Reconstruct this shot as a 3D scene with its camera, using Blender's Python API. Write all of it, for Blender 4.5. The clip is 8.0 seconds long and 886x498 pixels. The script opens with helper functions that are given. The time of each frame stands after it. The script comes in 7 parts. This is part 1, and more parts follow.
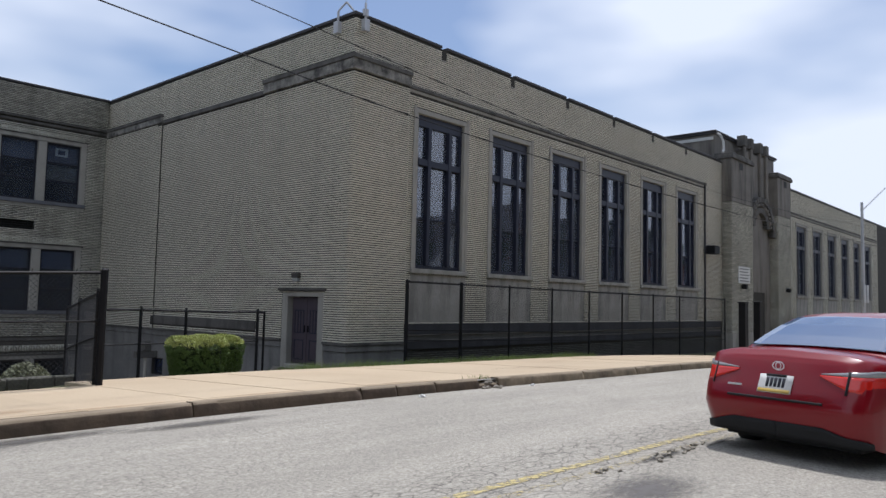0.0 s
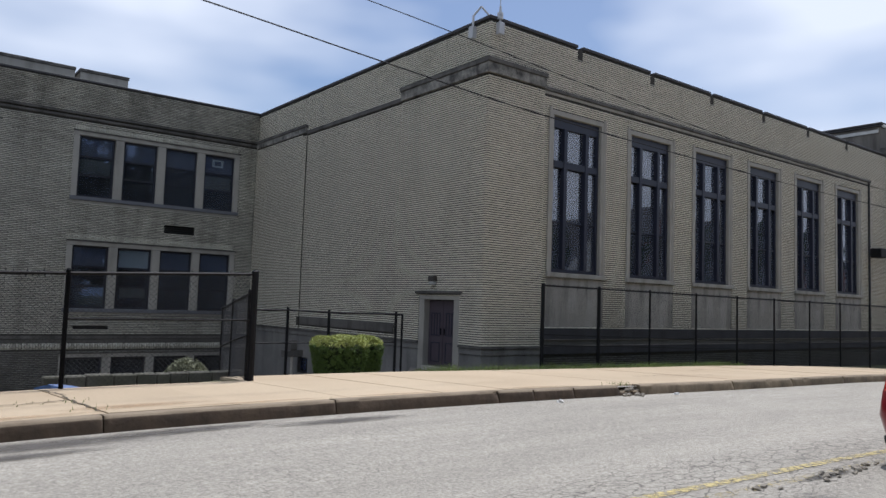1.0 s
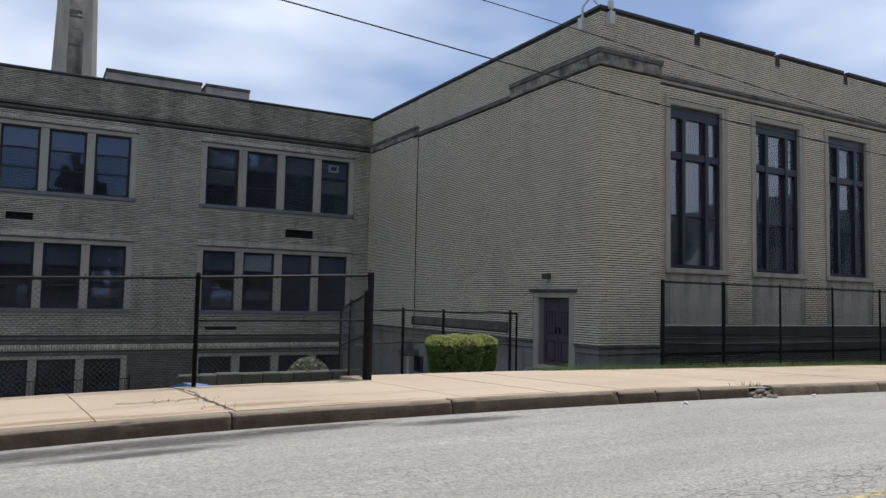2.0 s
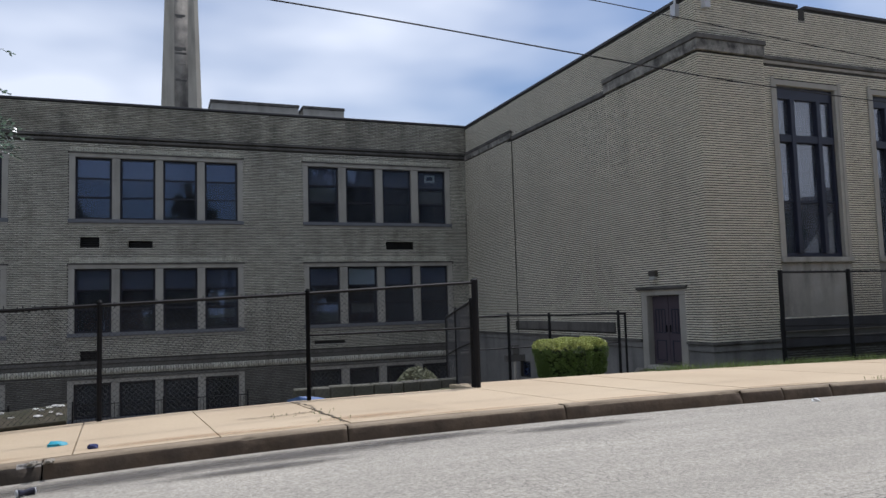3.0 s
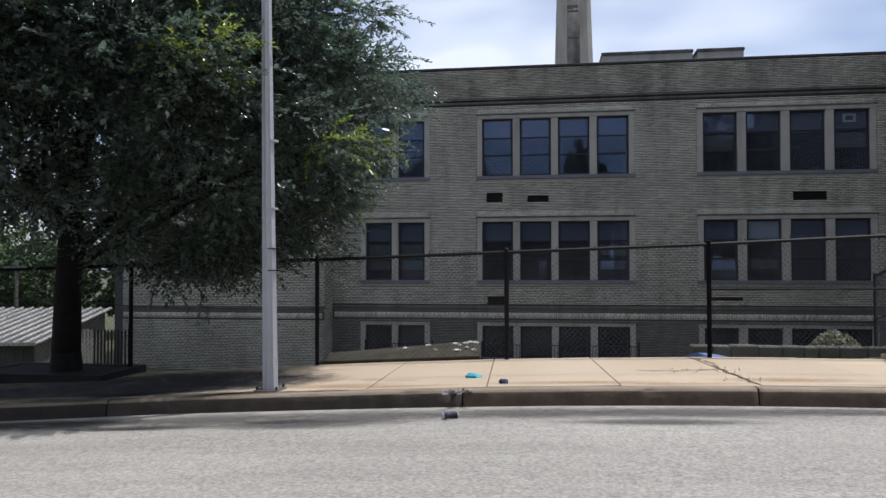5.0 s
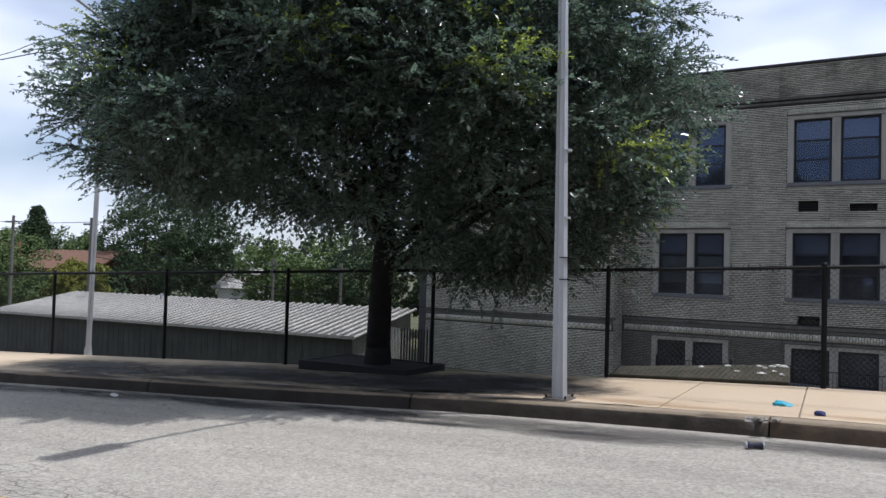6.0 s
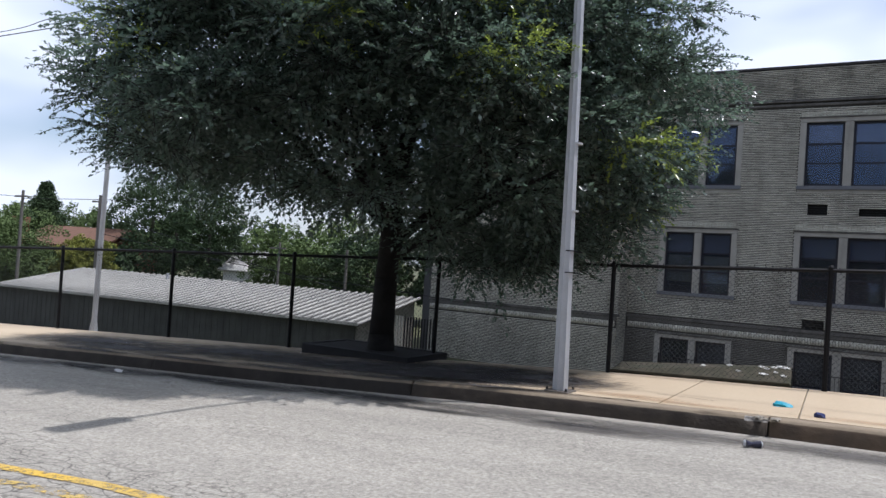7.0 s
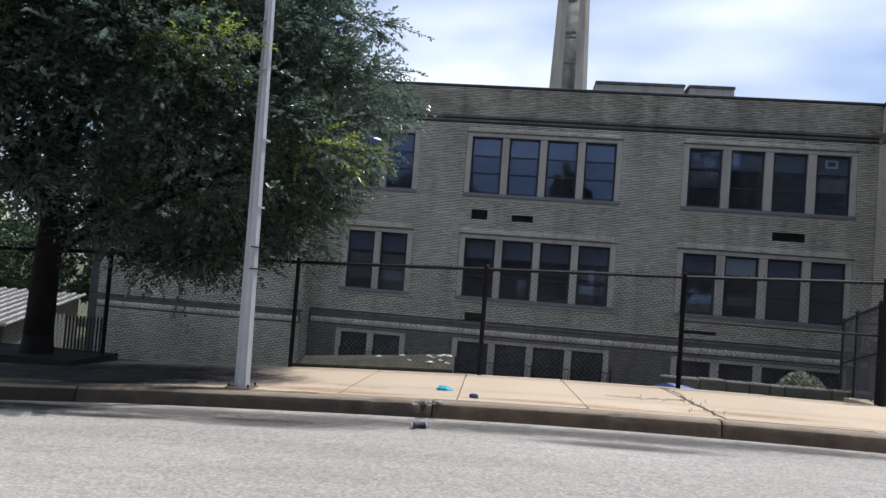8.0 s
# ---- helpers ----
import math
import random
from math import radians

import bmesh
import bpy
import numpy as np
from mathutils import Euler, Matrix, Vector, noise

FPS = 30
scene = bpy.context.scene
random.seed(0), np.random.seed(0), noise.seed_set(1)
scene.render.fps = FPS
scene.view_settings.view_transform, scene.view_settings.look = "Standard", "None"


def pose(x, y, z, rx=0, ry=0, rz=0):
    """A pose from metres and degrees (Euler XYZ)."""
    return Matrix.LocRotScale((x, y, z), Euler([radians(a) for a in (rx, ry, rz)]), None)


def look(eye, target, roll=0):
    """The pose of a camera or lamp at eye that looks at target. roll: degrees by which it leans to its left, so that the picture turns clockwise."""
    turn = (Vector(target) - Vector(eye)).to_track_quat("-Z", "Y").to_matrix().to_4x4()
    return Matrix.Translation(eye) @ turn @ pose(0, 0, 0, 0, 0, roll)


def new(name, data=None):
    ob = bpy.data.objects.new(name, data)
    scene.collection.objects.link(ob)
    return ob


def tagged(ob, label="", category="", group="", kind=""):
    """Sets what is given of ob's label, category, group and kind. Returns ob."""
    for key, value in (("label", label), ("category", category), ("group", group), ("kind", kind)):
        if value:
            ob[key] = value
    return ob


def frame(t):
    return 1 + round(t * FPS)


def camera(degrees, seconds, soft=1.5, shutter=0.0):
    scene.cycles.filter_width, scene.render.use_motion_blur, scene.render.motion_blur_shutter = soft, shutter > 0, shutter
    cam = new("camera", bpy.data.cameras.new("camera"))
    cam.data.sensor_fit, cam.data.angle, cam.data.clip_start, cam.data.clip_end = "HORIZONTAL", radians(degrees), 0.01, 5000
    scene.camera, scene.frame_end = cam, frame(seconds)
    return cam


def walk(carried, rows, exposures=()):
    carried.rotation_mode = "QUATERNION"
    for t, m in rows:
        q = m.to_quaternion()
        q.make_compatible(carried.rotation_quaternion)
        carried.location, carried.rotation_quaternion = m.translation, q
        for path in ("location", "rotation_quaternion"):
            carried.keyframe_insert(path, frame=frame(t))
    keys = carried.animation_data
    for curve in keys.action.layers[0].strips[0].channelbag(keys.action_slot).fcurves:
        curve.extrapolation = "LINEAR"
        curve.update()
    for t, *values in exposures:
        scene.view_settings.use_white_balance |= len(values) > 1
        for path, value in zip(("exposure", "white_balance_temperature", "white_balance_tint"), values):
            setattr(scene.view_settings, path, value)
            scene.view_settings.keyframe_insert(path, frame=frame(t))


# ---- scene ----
cam = camera(61.8, 8.0)
PATH = [
    (0, (-13.892, -16.026, 1.942), (-12.405, -14.696, 2.086), 1.3),
    (0.5, (-13.882, -15.968, 1.924), (-12.498, -14.531, 2.066), 1.9),
    (1, (-13.843, -15.919, 1.907), (-12.62, -14.343, 2.054), 1.9),
    (1.5, (-13.81, -15.879, 1.907), (-12.732, -14.201, 2.046), 1.6),
    (2.8, (-13.769, -15.75, 1.924), (-12.976, -13.92, 2.07), -0.8),
    (3, (-13.795, -15.738, 1.916), (-13.065, -13.882, 2.068), -1.7),
    (3.5, (-13.788, -15.691, 1.891), (-13.249, -13.772, 2.048), -2.7),
    (4, (-13.826, -15.656, 1.883), (-13.428, -13.702, 2.035), -2.4),
    (4.5, (-13.859, -15.541, 1.864), (-13.726, -13.547, 1.934), -1.2),
    (5, (-13.884, -15.447, 1.857), (-14.162, -13.467, 1.903), -0.1),
    (5.2, (-13.902, -15.41, 1.857), (-14.338, -13.46, 1.946), 0.4),
    (6.3, (-13.935, -15.369, 1.851), (-15.026, -13.693, 1.889), 2.4),
    (6.5, (-13.933, -15.372, 1.844), (-15.022, -13.695, 1.874), 3.2),
    (7, (-13.927, -15.397, 1.831), (-14.944, -13.676, 1.867), 3.8),
    (7.5, (-13.894, -15.476, 1.84), (-14.543, -13.585, 1.905), 4.3),
    (8, (-13.874, -15.55, 1.845), (-14.104, -13.565, 1.929), 4.4),
]
walk(cam, [(t, look(eye, target, roll)) for t, eye, target, roll in PATH], [(0.0, 0.02, 6000, 13), (1.5, 0.01, 6000, 13), (4.5, -0.03, 5980, 14), (5.0, 0.10, 5970, 14), (6.5, 0.19, 5930, 14), (8.0, 0.27, 5900, 14)])


# ---- world, sun, exposure ----
SUN_DIR = Vector((0.30, 0.125, 0.945)).normalized()
world = bpy.data.worlds.new("sky")
scene.world = world
world.use_nodes = True
wn, wl = world.node_tree.nodes, world.node_tree.links
bg = wn["Background"]
sky = wn.new("ShaderNodeTexSky")
sky.sky_type = "NISHITA"
sky.sun_disc = False
sky.sun_elevation = math.asin(SUN_DIR.z)
sky.sun_rotation = math.atan2(SUN_DIR.x, SUN_DIR.y)
sky.air_density, sky.dust_density, sky.ozone_density = 1.0, 1.5, 1.0
wc = wn.new("ShaderNodeTexCoord")
wm = wn.new("ShaderNodeMapping")
wm.inputs["Scale"].default_value = (1.0, 1.0, 2.6)
wl.new(wc.outputs["Generated"], wm.inputs["Vector"])
cl = wn.new("ShaderNodeTexNoise")
cl.inputs["Scale"].default_value, cl.inputs["Detail"].default_value, cl.inputs["Roughness"].default_value = 2.1, 3.5, 0.48
wl.new(wm.outputs["Vector"], cl.inputs["Vector"])
cr = wn.new("ShaderNodeValToRGB")
cr.color_ramp.elements[0].position, cr.color_ramp.elements[1].position = 0.36, 0.60
wl.new(cl.outputs["Fac"], cr.inputs["Fac"])
cm = wn.new("ShaderNodeMix")
cm.data_type = "RGBA"
wl.new(cr.outputs["Color"], cm.inputs[0])
wl.new(sky.outputs["Color"], cm.inputs[6])
cm.inputs[7].default_value = (7.5, 7.95, 8.6, 1)
wl.new(cm.outputs[2], bg.inputs["Color"])
bg.inputs["Strength"].default_value = 0.112
sun_data = bpy.data.lights.new("sun", "SUN")
sun_data.energy, sun_data.angle, sun_data.color = 3.3, radians(0.6), (1.0, 0.96, 0.91)
sun = new("sun", sun_data)
sun.matrix_world = look(SUN_DIR * 60, (0, 0, 0))


# ---- materials ----
def material(name, color, rough=0.8, metal=0.0, vary=0.15, scale=3.0, bump=0.2, fine=60.0, tint=None, island=0.0, stain=0.0, spec=0.4):
    """A procedural surface: base colour with broad and fine variation, and fine relief."""
    m = bpy.data.materials.new(name)
    m.use_nodes = True
    n, l = m.node_tree.nodes, m.node_tree.links
    p = n["Principled BSDF"]
    p.inputs["Roughness"].default_value, p.inputs["Metallic"].default_value = rough, metal
    p.inputs["Specular IOR Level"].default_value = spec
    co = n.new("ShaderNodeTexCoord")
    a = n.new("ShaderNodeTexNoise")
    a.inputs["Scale"].default_value, a.inputs["Detail"].default_value = scale, 5
    b = n.new("ShaderNodeTexNoise")
    b.inputs["Scale"].default_value, b.inputs["Detail"].default_value = fine, 3
    l.new(co.outputs["Object"], a.inputs["Vector"])
    l.new(co.outputs["Object"], b.inputs["Vector"])
    mix = n.new("ShaderNodeMix")
    mix.data_type = "RGBA"
    dark = tint or tuple(c * 0.55 for c in color)
    ramp = n.new("ShaderNodeValToRGB")
    ramp.color_ramp.elements[0].position, ramp.color_ramp.elements[1].position = 0.3, 0.7
    l.new(a.outputs["Fac"], ramp.inputs["Fac"])
    mix.inputs[6].default_value, mix.inputs[7].default_value = (*color, 1), (*dark, 1)
    sc = n.new("ShaderNodeMath")
    sc.operation = "MULTIPLY"
    sc.inputs[1].default_value = vary * 2
    l.new(ramp.outputs["Color"], sc.inputs[0])
    l.new(sc.outputs[0], mix.inputs[0])
    last = mix.outputs[2]
    hs = n.new("ShaderNodeHueSaturation")
    add = n.new("ShaderNodeMath")
    add.operation = "MULTIPLY_ADD"
    add.inputs[1].default_value, add.inputs[2].default_value = vary * 1.6, 1 - vary * 0.8
    l.new(b.outputs["Fac"], add.inputs[0])
    val = add.outputs[0]
    if island:
        g = n.new("ShaderNodeNewGeometry")
        ob = n.new("ShaderNodeObjectInfo")
        s1 = n.new("ShaderNodeMath")
        s1.operation = "ADD"
        l.new(g.outputs["Random Per Island"], s1.inputs[0])
        l.new(ob.outputs["Random"], s1.inputs[1])
        fr = n.new("ShaderNodeMath")
        fr.operation = "FRACT"
        l.new(s1.outputs[0], fr.inputs[0])
        r = n.new("ShaderNodeMath")
        r.operation = "MULTIPLY_ADD"
        r.inputs[1].default_value, r.inputs[2].default_value = island, -island / 2
        l.new(fr.outputs[0], r.inputs[0])
        t = n.new("ShaderNodeMath")
        t.operation = "ADD"
        l.new(val, t.inputs[0])
        l.new(r.outputs[0], t.inputs[1])
        val = t.outputs[0]
    if stain:
        w = n.new("ShaderNodeTexNoise")
        mp = n.new("ShaderNodeMapping")
        mp.inputs["Scale"].default_value = (2.2, 2.2, 0.28)
        l.new(co.outputs["Object"], mp.inputs["Vector"])
        l.new(mp.outputs["Vector"], w.inputs["Vector"])
        w.inputs["Scale"].default_value, w.inputs["Detail"].default_value = 1.0, 6
        rr = n.new("ShaderNodeValToRGB")
        rr.color_ramp.elements[0].position, rr.color_ramp.elements[1].position = 0.48, 0.72
        l.new(w.outputs["Fac"], rr.inputs["Fac"])
        sm = n.new("ShaderNodeMath")
        sm.operation = "MULTIPLY_ADD"
        sm.inputs[1].default_value = -stain
        l.new(rr.outputs["Color"], sm.inputs[0])
        l.new(val, sm.inputs[2])
        val = sm.outputs[0]
    l.new(val, hs.inputs["Value"])
    l.new(last, hs.inputs["Color"])
    l.new(hs.outputs["Color"], p.inputs["Base Color"])
    if bump:
        bp = n.new("ShaderNodeBump")
        bp.inputs["Strength"].default_value, bp.inputs["Distance"].default_value = bump, 0.01
        l.new(b.outputs["Fac"], bp.inputs["Height"])
        l.new(bp.outputs["Normal"], p.inputs["Normal"])
    return m


def glass_material(name, tint, gloss=(0.72, 0.84, 1.0), ior=1.5, veil=0.06):
    """Thin window glass: clear with a tint, a mirror that grows at a glancing angle, and a pale veil that lifts dark
    panes.
    """
    m = bpy.data.materials.new(name)
    m.use_nodes = True
    n, l = m.node_tree.nodes, m.node_tree.links
    n.remove(n["Principled BSDF"])
    tr, gl, mx, fr = (n.new("ShaderNode" + k) for k in ("BsdfTransparent", "BsdfGlossy", "MixShader", "Fresnel"))
    tr.inputs["Color"].default_value = (*tint, 1)
    gl.inputs["Roughness"].default_value = 0.02
    gl.inputs["Color"].default_value = (*gloss, 1)
    fr.inputs["IOR"].default_value = ior
    l.new(fr.outputs[0], mx.inputs[0])
    l.new(tr.outputs[0], mx.inputs[1])
    l.new(gl.outputs[0], mx.inputs[2])
    # Pale diffuse veil painted over the glass so dark panes read lighter.
    film, dm = n.new("ShaderNodeBsdfDiffuse"), n.new("ShaderNodeMixShader")
    film.inputs["Color"].default_value = (0.44, 0.46, 0.50, 1)
    tc, dn, rp = n.new("ShaderNodeTexCoord"), n.new("ShaderNodeTexNoise"), n.new("ShaderNodeMapRange")
    dn.inputs["Scale"].default_value, dn.inputs["Detail"].default_value = 1.4, 5
    l.new(tc.outputs["Object"], dn.inputs["Vector"])
    rp.inputs["From Min"].default_value, rp.inputs["From Max"].default_value = 0.3, 0.7
    rp.inputs["To Min"].default_value, rp.inputs["To Max"].default_value = veil * 0.5, veil * 1.5
    l.new(dn.outputs["Fac"], rp.inputs["Value"])
    l.new(rp.outputs["Result"], dm.inputs[0])
    l.new(mx.outputs[0], dm.inputs[1])
    l.new(film.outputs[0], dm.inputs[2])
    l.new(dm.outputs[0], n["Material Output"].inputs["Surface"])
    return m


M_BRICK = material("buff_brick", (0.61, 0.575, 0.475), 0.85, vary=0.08, scale=0.25, bump=0.3, fine=45, tint=(0.34, 0.31, 0.25), island=0.14, stain=0.10)
M_BASEOLD = material("dingy_base_brick", (0.165, 0.16, 0.142), 0.88, vary=0.25, scale=0.6, bump=0.35, fine=45, island=0.3, stain=0.25)
M_BRICKOLD = material("weathered_brick", (0.50, 0.484, 0.41), 0.88, vary=0.2, scale=0.5, bump=0.4, fine=30, tint=(0.20, 0.19, 0.17), island=0.34, stain=0.25)
M_BRICKSOOT = material("soot_darkened_brick", (0.45, 0.43, 0.355), 0.9, vary=0.3, scale=0.7, bump=0.4, fine=30, tint=(0.11, 0.105, 0.095), island=0.42, stain=0.35)
M_MORTAR = material("mortar", (0.045, 0.042, 0.036), 0.95, vary=0.2, scale=2, bump=0.3)
M_BASEBRICK = material("base_brick", (0.112, 0.108, 0.098), 0.88, vary=0.22, scale=0.6, bump=0.35, fine=45, island=0.3, stain=0.2)
M_STONE = material("limestone", (0.335, 0.32, 0.285), 0.85, vary=0.2, scale=1.2, bump=0.25, fine=30, stain=0.25)
M_STAINSTONE = material("stained_stone", (0.28, 0.262, 0.228), 0.9, vary=0.28, scale=0.7, bump=0.3, fine=25, tint=(0.17, 0.16, 0.145), stain=0.5)
M_PALETRIM = material("pale_painted_metal", (0.52, 0.52, 0.50), 0.5, vary=0.15, bump=0.1)
M_DARKSTONE = material("sooty_stone", (0.125, 0.118, 0.108), 0.9, vary=0.35, scale=1.5, bump=0.3, fine=25, tint=(0.05, 0.048, 0.045), stain=0.5)
M_PANEL = material("weathered_concrete_panel", (0.34, 0.325, 0.295), 0.92, vary=0.28, scale=1.3, bump=0.3, fine=25, tint=(0.17, 0.16, 0.15), stain=0.45)
M_ENTSTONE = material("sooty_portal_stone", (0.195, 0.178, 0.155), 0.9, vary=0.3, scale=0.9, bump=0.3, fine=25, tint=(0.10, 0.093, 0.084), stain=0.5)
M_RENDER = material("weathered_grey_render", (0.20, 0.195, 0.185), 0.9, vary=0.3, scale=1.1, bump=0.35, fine=22, tint=(0.10, 0.098, 0.095), stain=0.35)
M_DRIP = material("soot_dripped_limestone", (0.33, 0.315, 0.28), 0.88, vary=0.5, scale=3.6, bump=0.3, fine=25, tint=(0.06, 0.057, 0.053), stain=0.5)
M_BASEDARK = material("sooty_base", (0.046, 0.046, 0.052), 0.9, vary=0.3, scale=1.2, bump=0.3, fine=25, stain=0.4)
M_SILL = material("slate_sill", (0.13, 0.135, 0.15), 0.7, vary=0.2, bump=0.15)
M_COPING = material("dark_coping", (0.035, 0.033, 0.035), 0.6, vary=0.2, bump=0.1)
M_ROOF = material("tar_roof", (0.06, 0.06, 0.06), 0.95)
M_FRAME = material("black_window_frame", (0.014, 0.017, 0.034), 0.45, vary=0.2, bump=0.05)
M_SASH = material("dark_sash", (0.012, 0.013, 0.022), 0.5, vary=0.2, bump=0.05)
M_BLIND = material("window_blind", (0.17, 0.175, 0.20), 0.8, vary=0.15, bump=0.05)
M_BLINDPALE = material("pale_blind", (0.80, 0.84, 0.70), 0.8, vary=0.1, bump=0.05)
M_ROOM = material("dim_room", (0.06, 0.06, 0.062), 0.95)
M_GLASS = glass_material("window_glass", (0.72, 0.75, 0.80), (0.50, 0.66, 1.0), 1.55, 0.03)
M_GLASSHALL = glass_material("double_hall_glass", (0.55, 0.57, 0.62), (0.90, 0.93, 1.0), 2.1)
# Area walls' shade on the basement panes is put into darker, duller glass.
M_GLASSDULL = glass_material("dusty_basement_glass", (0.30, 0.31, 0.33), (0.32, 0.38, 0.45))
M_VENT = material("vent_black", (0.02, 0.02, 0.02), 0.7)
def asphalt(name, color):
    """Bleached asphalt: broad streaks, blotches, stone speckle, pits and patches of fine cracks."""
    m = material(name, color, 0.93, vary=0.12, scale=0.35, bump=0.0, fine=9, tint=tuple(c * 0.72 for c in color))
    n, l = m.node_tree.nodes, m.node_tree.links
    p = n["Principled BSDF"]
    co = n.new("ShaderNodeTexCoord")

    def noise_tex(scale, detail, rough, stretch=None):
        t = n.new("ShaderNodeTexNoise")
        t.inputs["Scale"].default_value, t.inputs["Detail"].default_value, t.inputs["Roughness"].default_value = scale, detail, rough
        src = co.outputs["Object"]
        if stretch:
            mp = n.new("ShaderNodeMapping")
            mp.inputs["Scale"].default_value = stretch
            l.new(src, mp.inputs["Vector"])
            src = mp.outputs["Vector"]
        l.new(src, t.inputs["Vector"])
        return t.outputs["Fac"]

    def ramp(src, a, b, lo, hi):
        r = n.new("ShaderNodeMapRange")
        r.inputs["From Min"].default_value, r.inputs["From Max"].default_value = a, b
        r.inputs["To Min"].default_value, r.inputs["To Max"].default_value = lo, hi
        l.new(src, r.inputs["Value"])
        return r.outputs["Result"]

    def math_node(op, a, b):
        k = n.new("ShaderNodeMath")
        k.operation = op
        for i_, v in enumerate((a, b)):
            if isinstance(v, float):
                k.inputs[i_].default_value = v
            else:
                l.new(v, k.inputs[i_])
        return k.outputs[0]
    speck = ramp(noise_tex(34.0, 6, 0.8), 0.32, 0.68, 0.52, 1.45)
    grit = ramp(noise_tex(11.0, 6, 0.75), 0.3, 0.7, 0.86, 1.14)
    streak = ramp(noise_tex(0.8, 5, 0.6, (0.35, 2.2, 1.0)), 0.3, 0.7, 0.84, 1.10)
    total = math_node("MULTIPLY", math_node("MULTIPLY", speck, grit), streak)
    wob = n.new("ShaderNodeTexNoise")
    wob.inputs["Scale"].default_value, wob.inputs["Detail"].default_value = 2.5, 6
    l.new(co.outputs["Object"], wob.inputs["Vector"])
    mv = n.new("ShaderNodeMix")
    mv.data_type = "RGBA"
    mv.inputs[0].default_value = 0.22
    l.new(co.outputs["Object"], mv.inputs[6])
    l.new(wob.outputs["Color"], mv.inputs[7])
    for scale, width, deep, stretch, a, b in ((10.0, 0.05, 0.36, 0.5, 0.56, 0.66), (1.1, 0.008, 0.4, 0.3, 0.5, 0.6)):
        vo = n.new("ShaderNodeTexVoronoi")
        vo.feature = "DISTANCE_TO_EDGE"
        vo.inputs["Scale"].default_value = scale
        l.new(mv.outputs[2], vo.inputs["Vector"])
        line = ramp(vo.outputs["Distance"], 0.0, width, deep, 0.0)
        where = ramp(noise_tex(stretch, 3, 0.5, (0.4, 1.2, 1.0)), a, b, 0.0, 1.0)
        total = math_node("MULTIPLY", total, math_node("SUBTRACT", 1.0, math_node("MULTIPLY", line, where)))
    sx = n.new("ShaderNodeSeparateXYZ")
    l.new(co.outputs["Object"], sx.inputs[0])
    vo = n.new("ShaderNodeTexVoronoi")
    vo.feature = "DISTANCE_TO_EDGE"
    vo.inputs["Scale"].default_value = 13.0
    sq = n.new("ShaderNodeMapping")
    sq.inputs["Scale"].default_value = (0.36, 1.0, 1.0)
    l.new(mv.outputs[2], sq.inputs["Vector"])
    l.new(sq.outputs["Vector"], vo.inputs["Vector"])
    line = ramp(vo.outputs["Distance"], 0.0, 0.06, 0.62, 0.0)
    off = math_node("ABSOLUTE", math_node("ADD", sx.outputs["Y"], 12.55), 0.0)
    belt_ = ramp(math_node("ADD", off, noise_tex(0.9, 5, 0.6)), 0.85, 1.35, 1.0, 0.0)
    total = math_node("MULTIPLY", total, math_node("SUBTRACT", 1.0, math_node("MULTIPLY", line, belt_)))
    hs = n.new("ShaderNodeHueSaturation")
    l.new(p.inputs["Base Color"].links[0].from_socket, hs.inputs["Color"])
    l.new(total, hs.inputs["Value"])
    l.new(hs.outputs["Color"], p.inputs["Base Color"])
    bp = n.new("ShaderNodeBump")
    bp.inputs["Strength"].default_value, bp.inputs["Distance"].default_value = 0.55, 0.012
    l.new(total, bp.inputs["Height"])
    l.new(bp.outputs["Normal"], p.inputs["Normal"])
    return m


M_ROAD = asphalt("worn_asphalt", (0.375, 0.348, 0.295))
M_WALK = material("tan_concrete", (0.50, 0.402, 0.275), 0.9, vary=0.19, scale=0.5, bump=0.3, fine=30, tint=(0.34, 0.25, 0.16), island=0.08)
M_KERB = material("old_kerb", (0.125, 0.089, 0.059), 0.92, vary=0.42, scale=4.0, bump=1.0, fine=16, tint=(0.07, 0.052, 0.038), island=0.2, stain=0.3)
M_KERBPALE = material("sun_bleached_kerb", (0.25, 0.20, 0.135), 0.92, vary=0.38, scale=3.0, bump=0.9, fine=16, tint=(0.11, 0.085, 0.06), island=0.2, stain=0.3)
# Next two paint the tree's shade into the kerb; the second adds muck.
M_KERBSHADE = material("dingy_kerb", (0.085, 0.068, 0.052), 0.92, vary=0.42, scale=4.0, bump=1.0, fine=16, tint=(0.04, 0.033, 0.027), island=0.2, stain=0.3)
M_KERBSHADEMUCK = material("muck_blackened_kerb", (0.055, 0.046, 0.038), 0.9, vary=0.4, scale=4.0, bump=1.0, fine=16, tint=(0.03, 0.026, 0.022), island=0.2, stain=0.3)
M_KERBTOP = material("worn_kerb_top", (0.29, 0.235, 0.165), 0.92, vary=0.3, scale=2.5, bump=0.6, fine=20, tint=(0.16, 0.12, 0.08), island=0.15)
M_YELLOW = material("worn_yellow_paint", (0.60, 0.40, 0.07), 0.8, vary=0.25, scale=3, bump=0.4, fine=40, tint=(0.30, 0.26, 0.17))
M_GROUND = material("soil_and_weeds", (0.10, 0.10, 0.05), 0.95, vary=0.3, scale=0.8, bump=0.8, fine=12, tint=(0.05, 0.06, 0.025))
M_GRASS = material("grass", (0.14, 0.20, 0.05), 0.7, vary=0.3, scale=2, bump=0.0, island=0.4)
M_FENCE = material("black_fence_metal", (0.008, 0.008, 0.010), 0.6, vary=0.2, bump=0.1, spec=0.2)
M_WIRE = material("black_chain_link", (0.05, 0.05, 0.052), 0.6, vary=0.2, bump=0.0, spec=0.2)
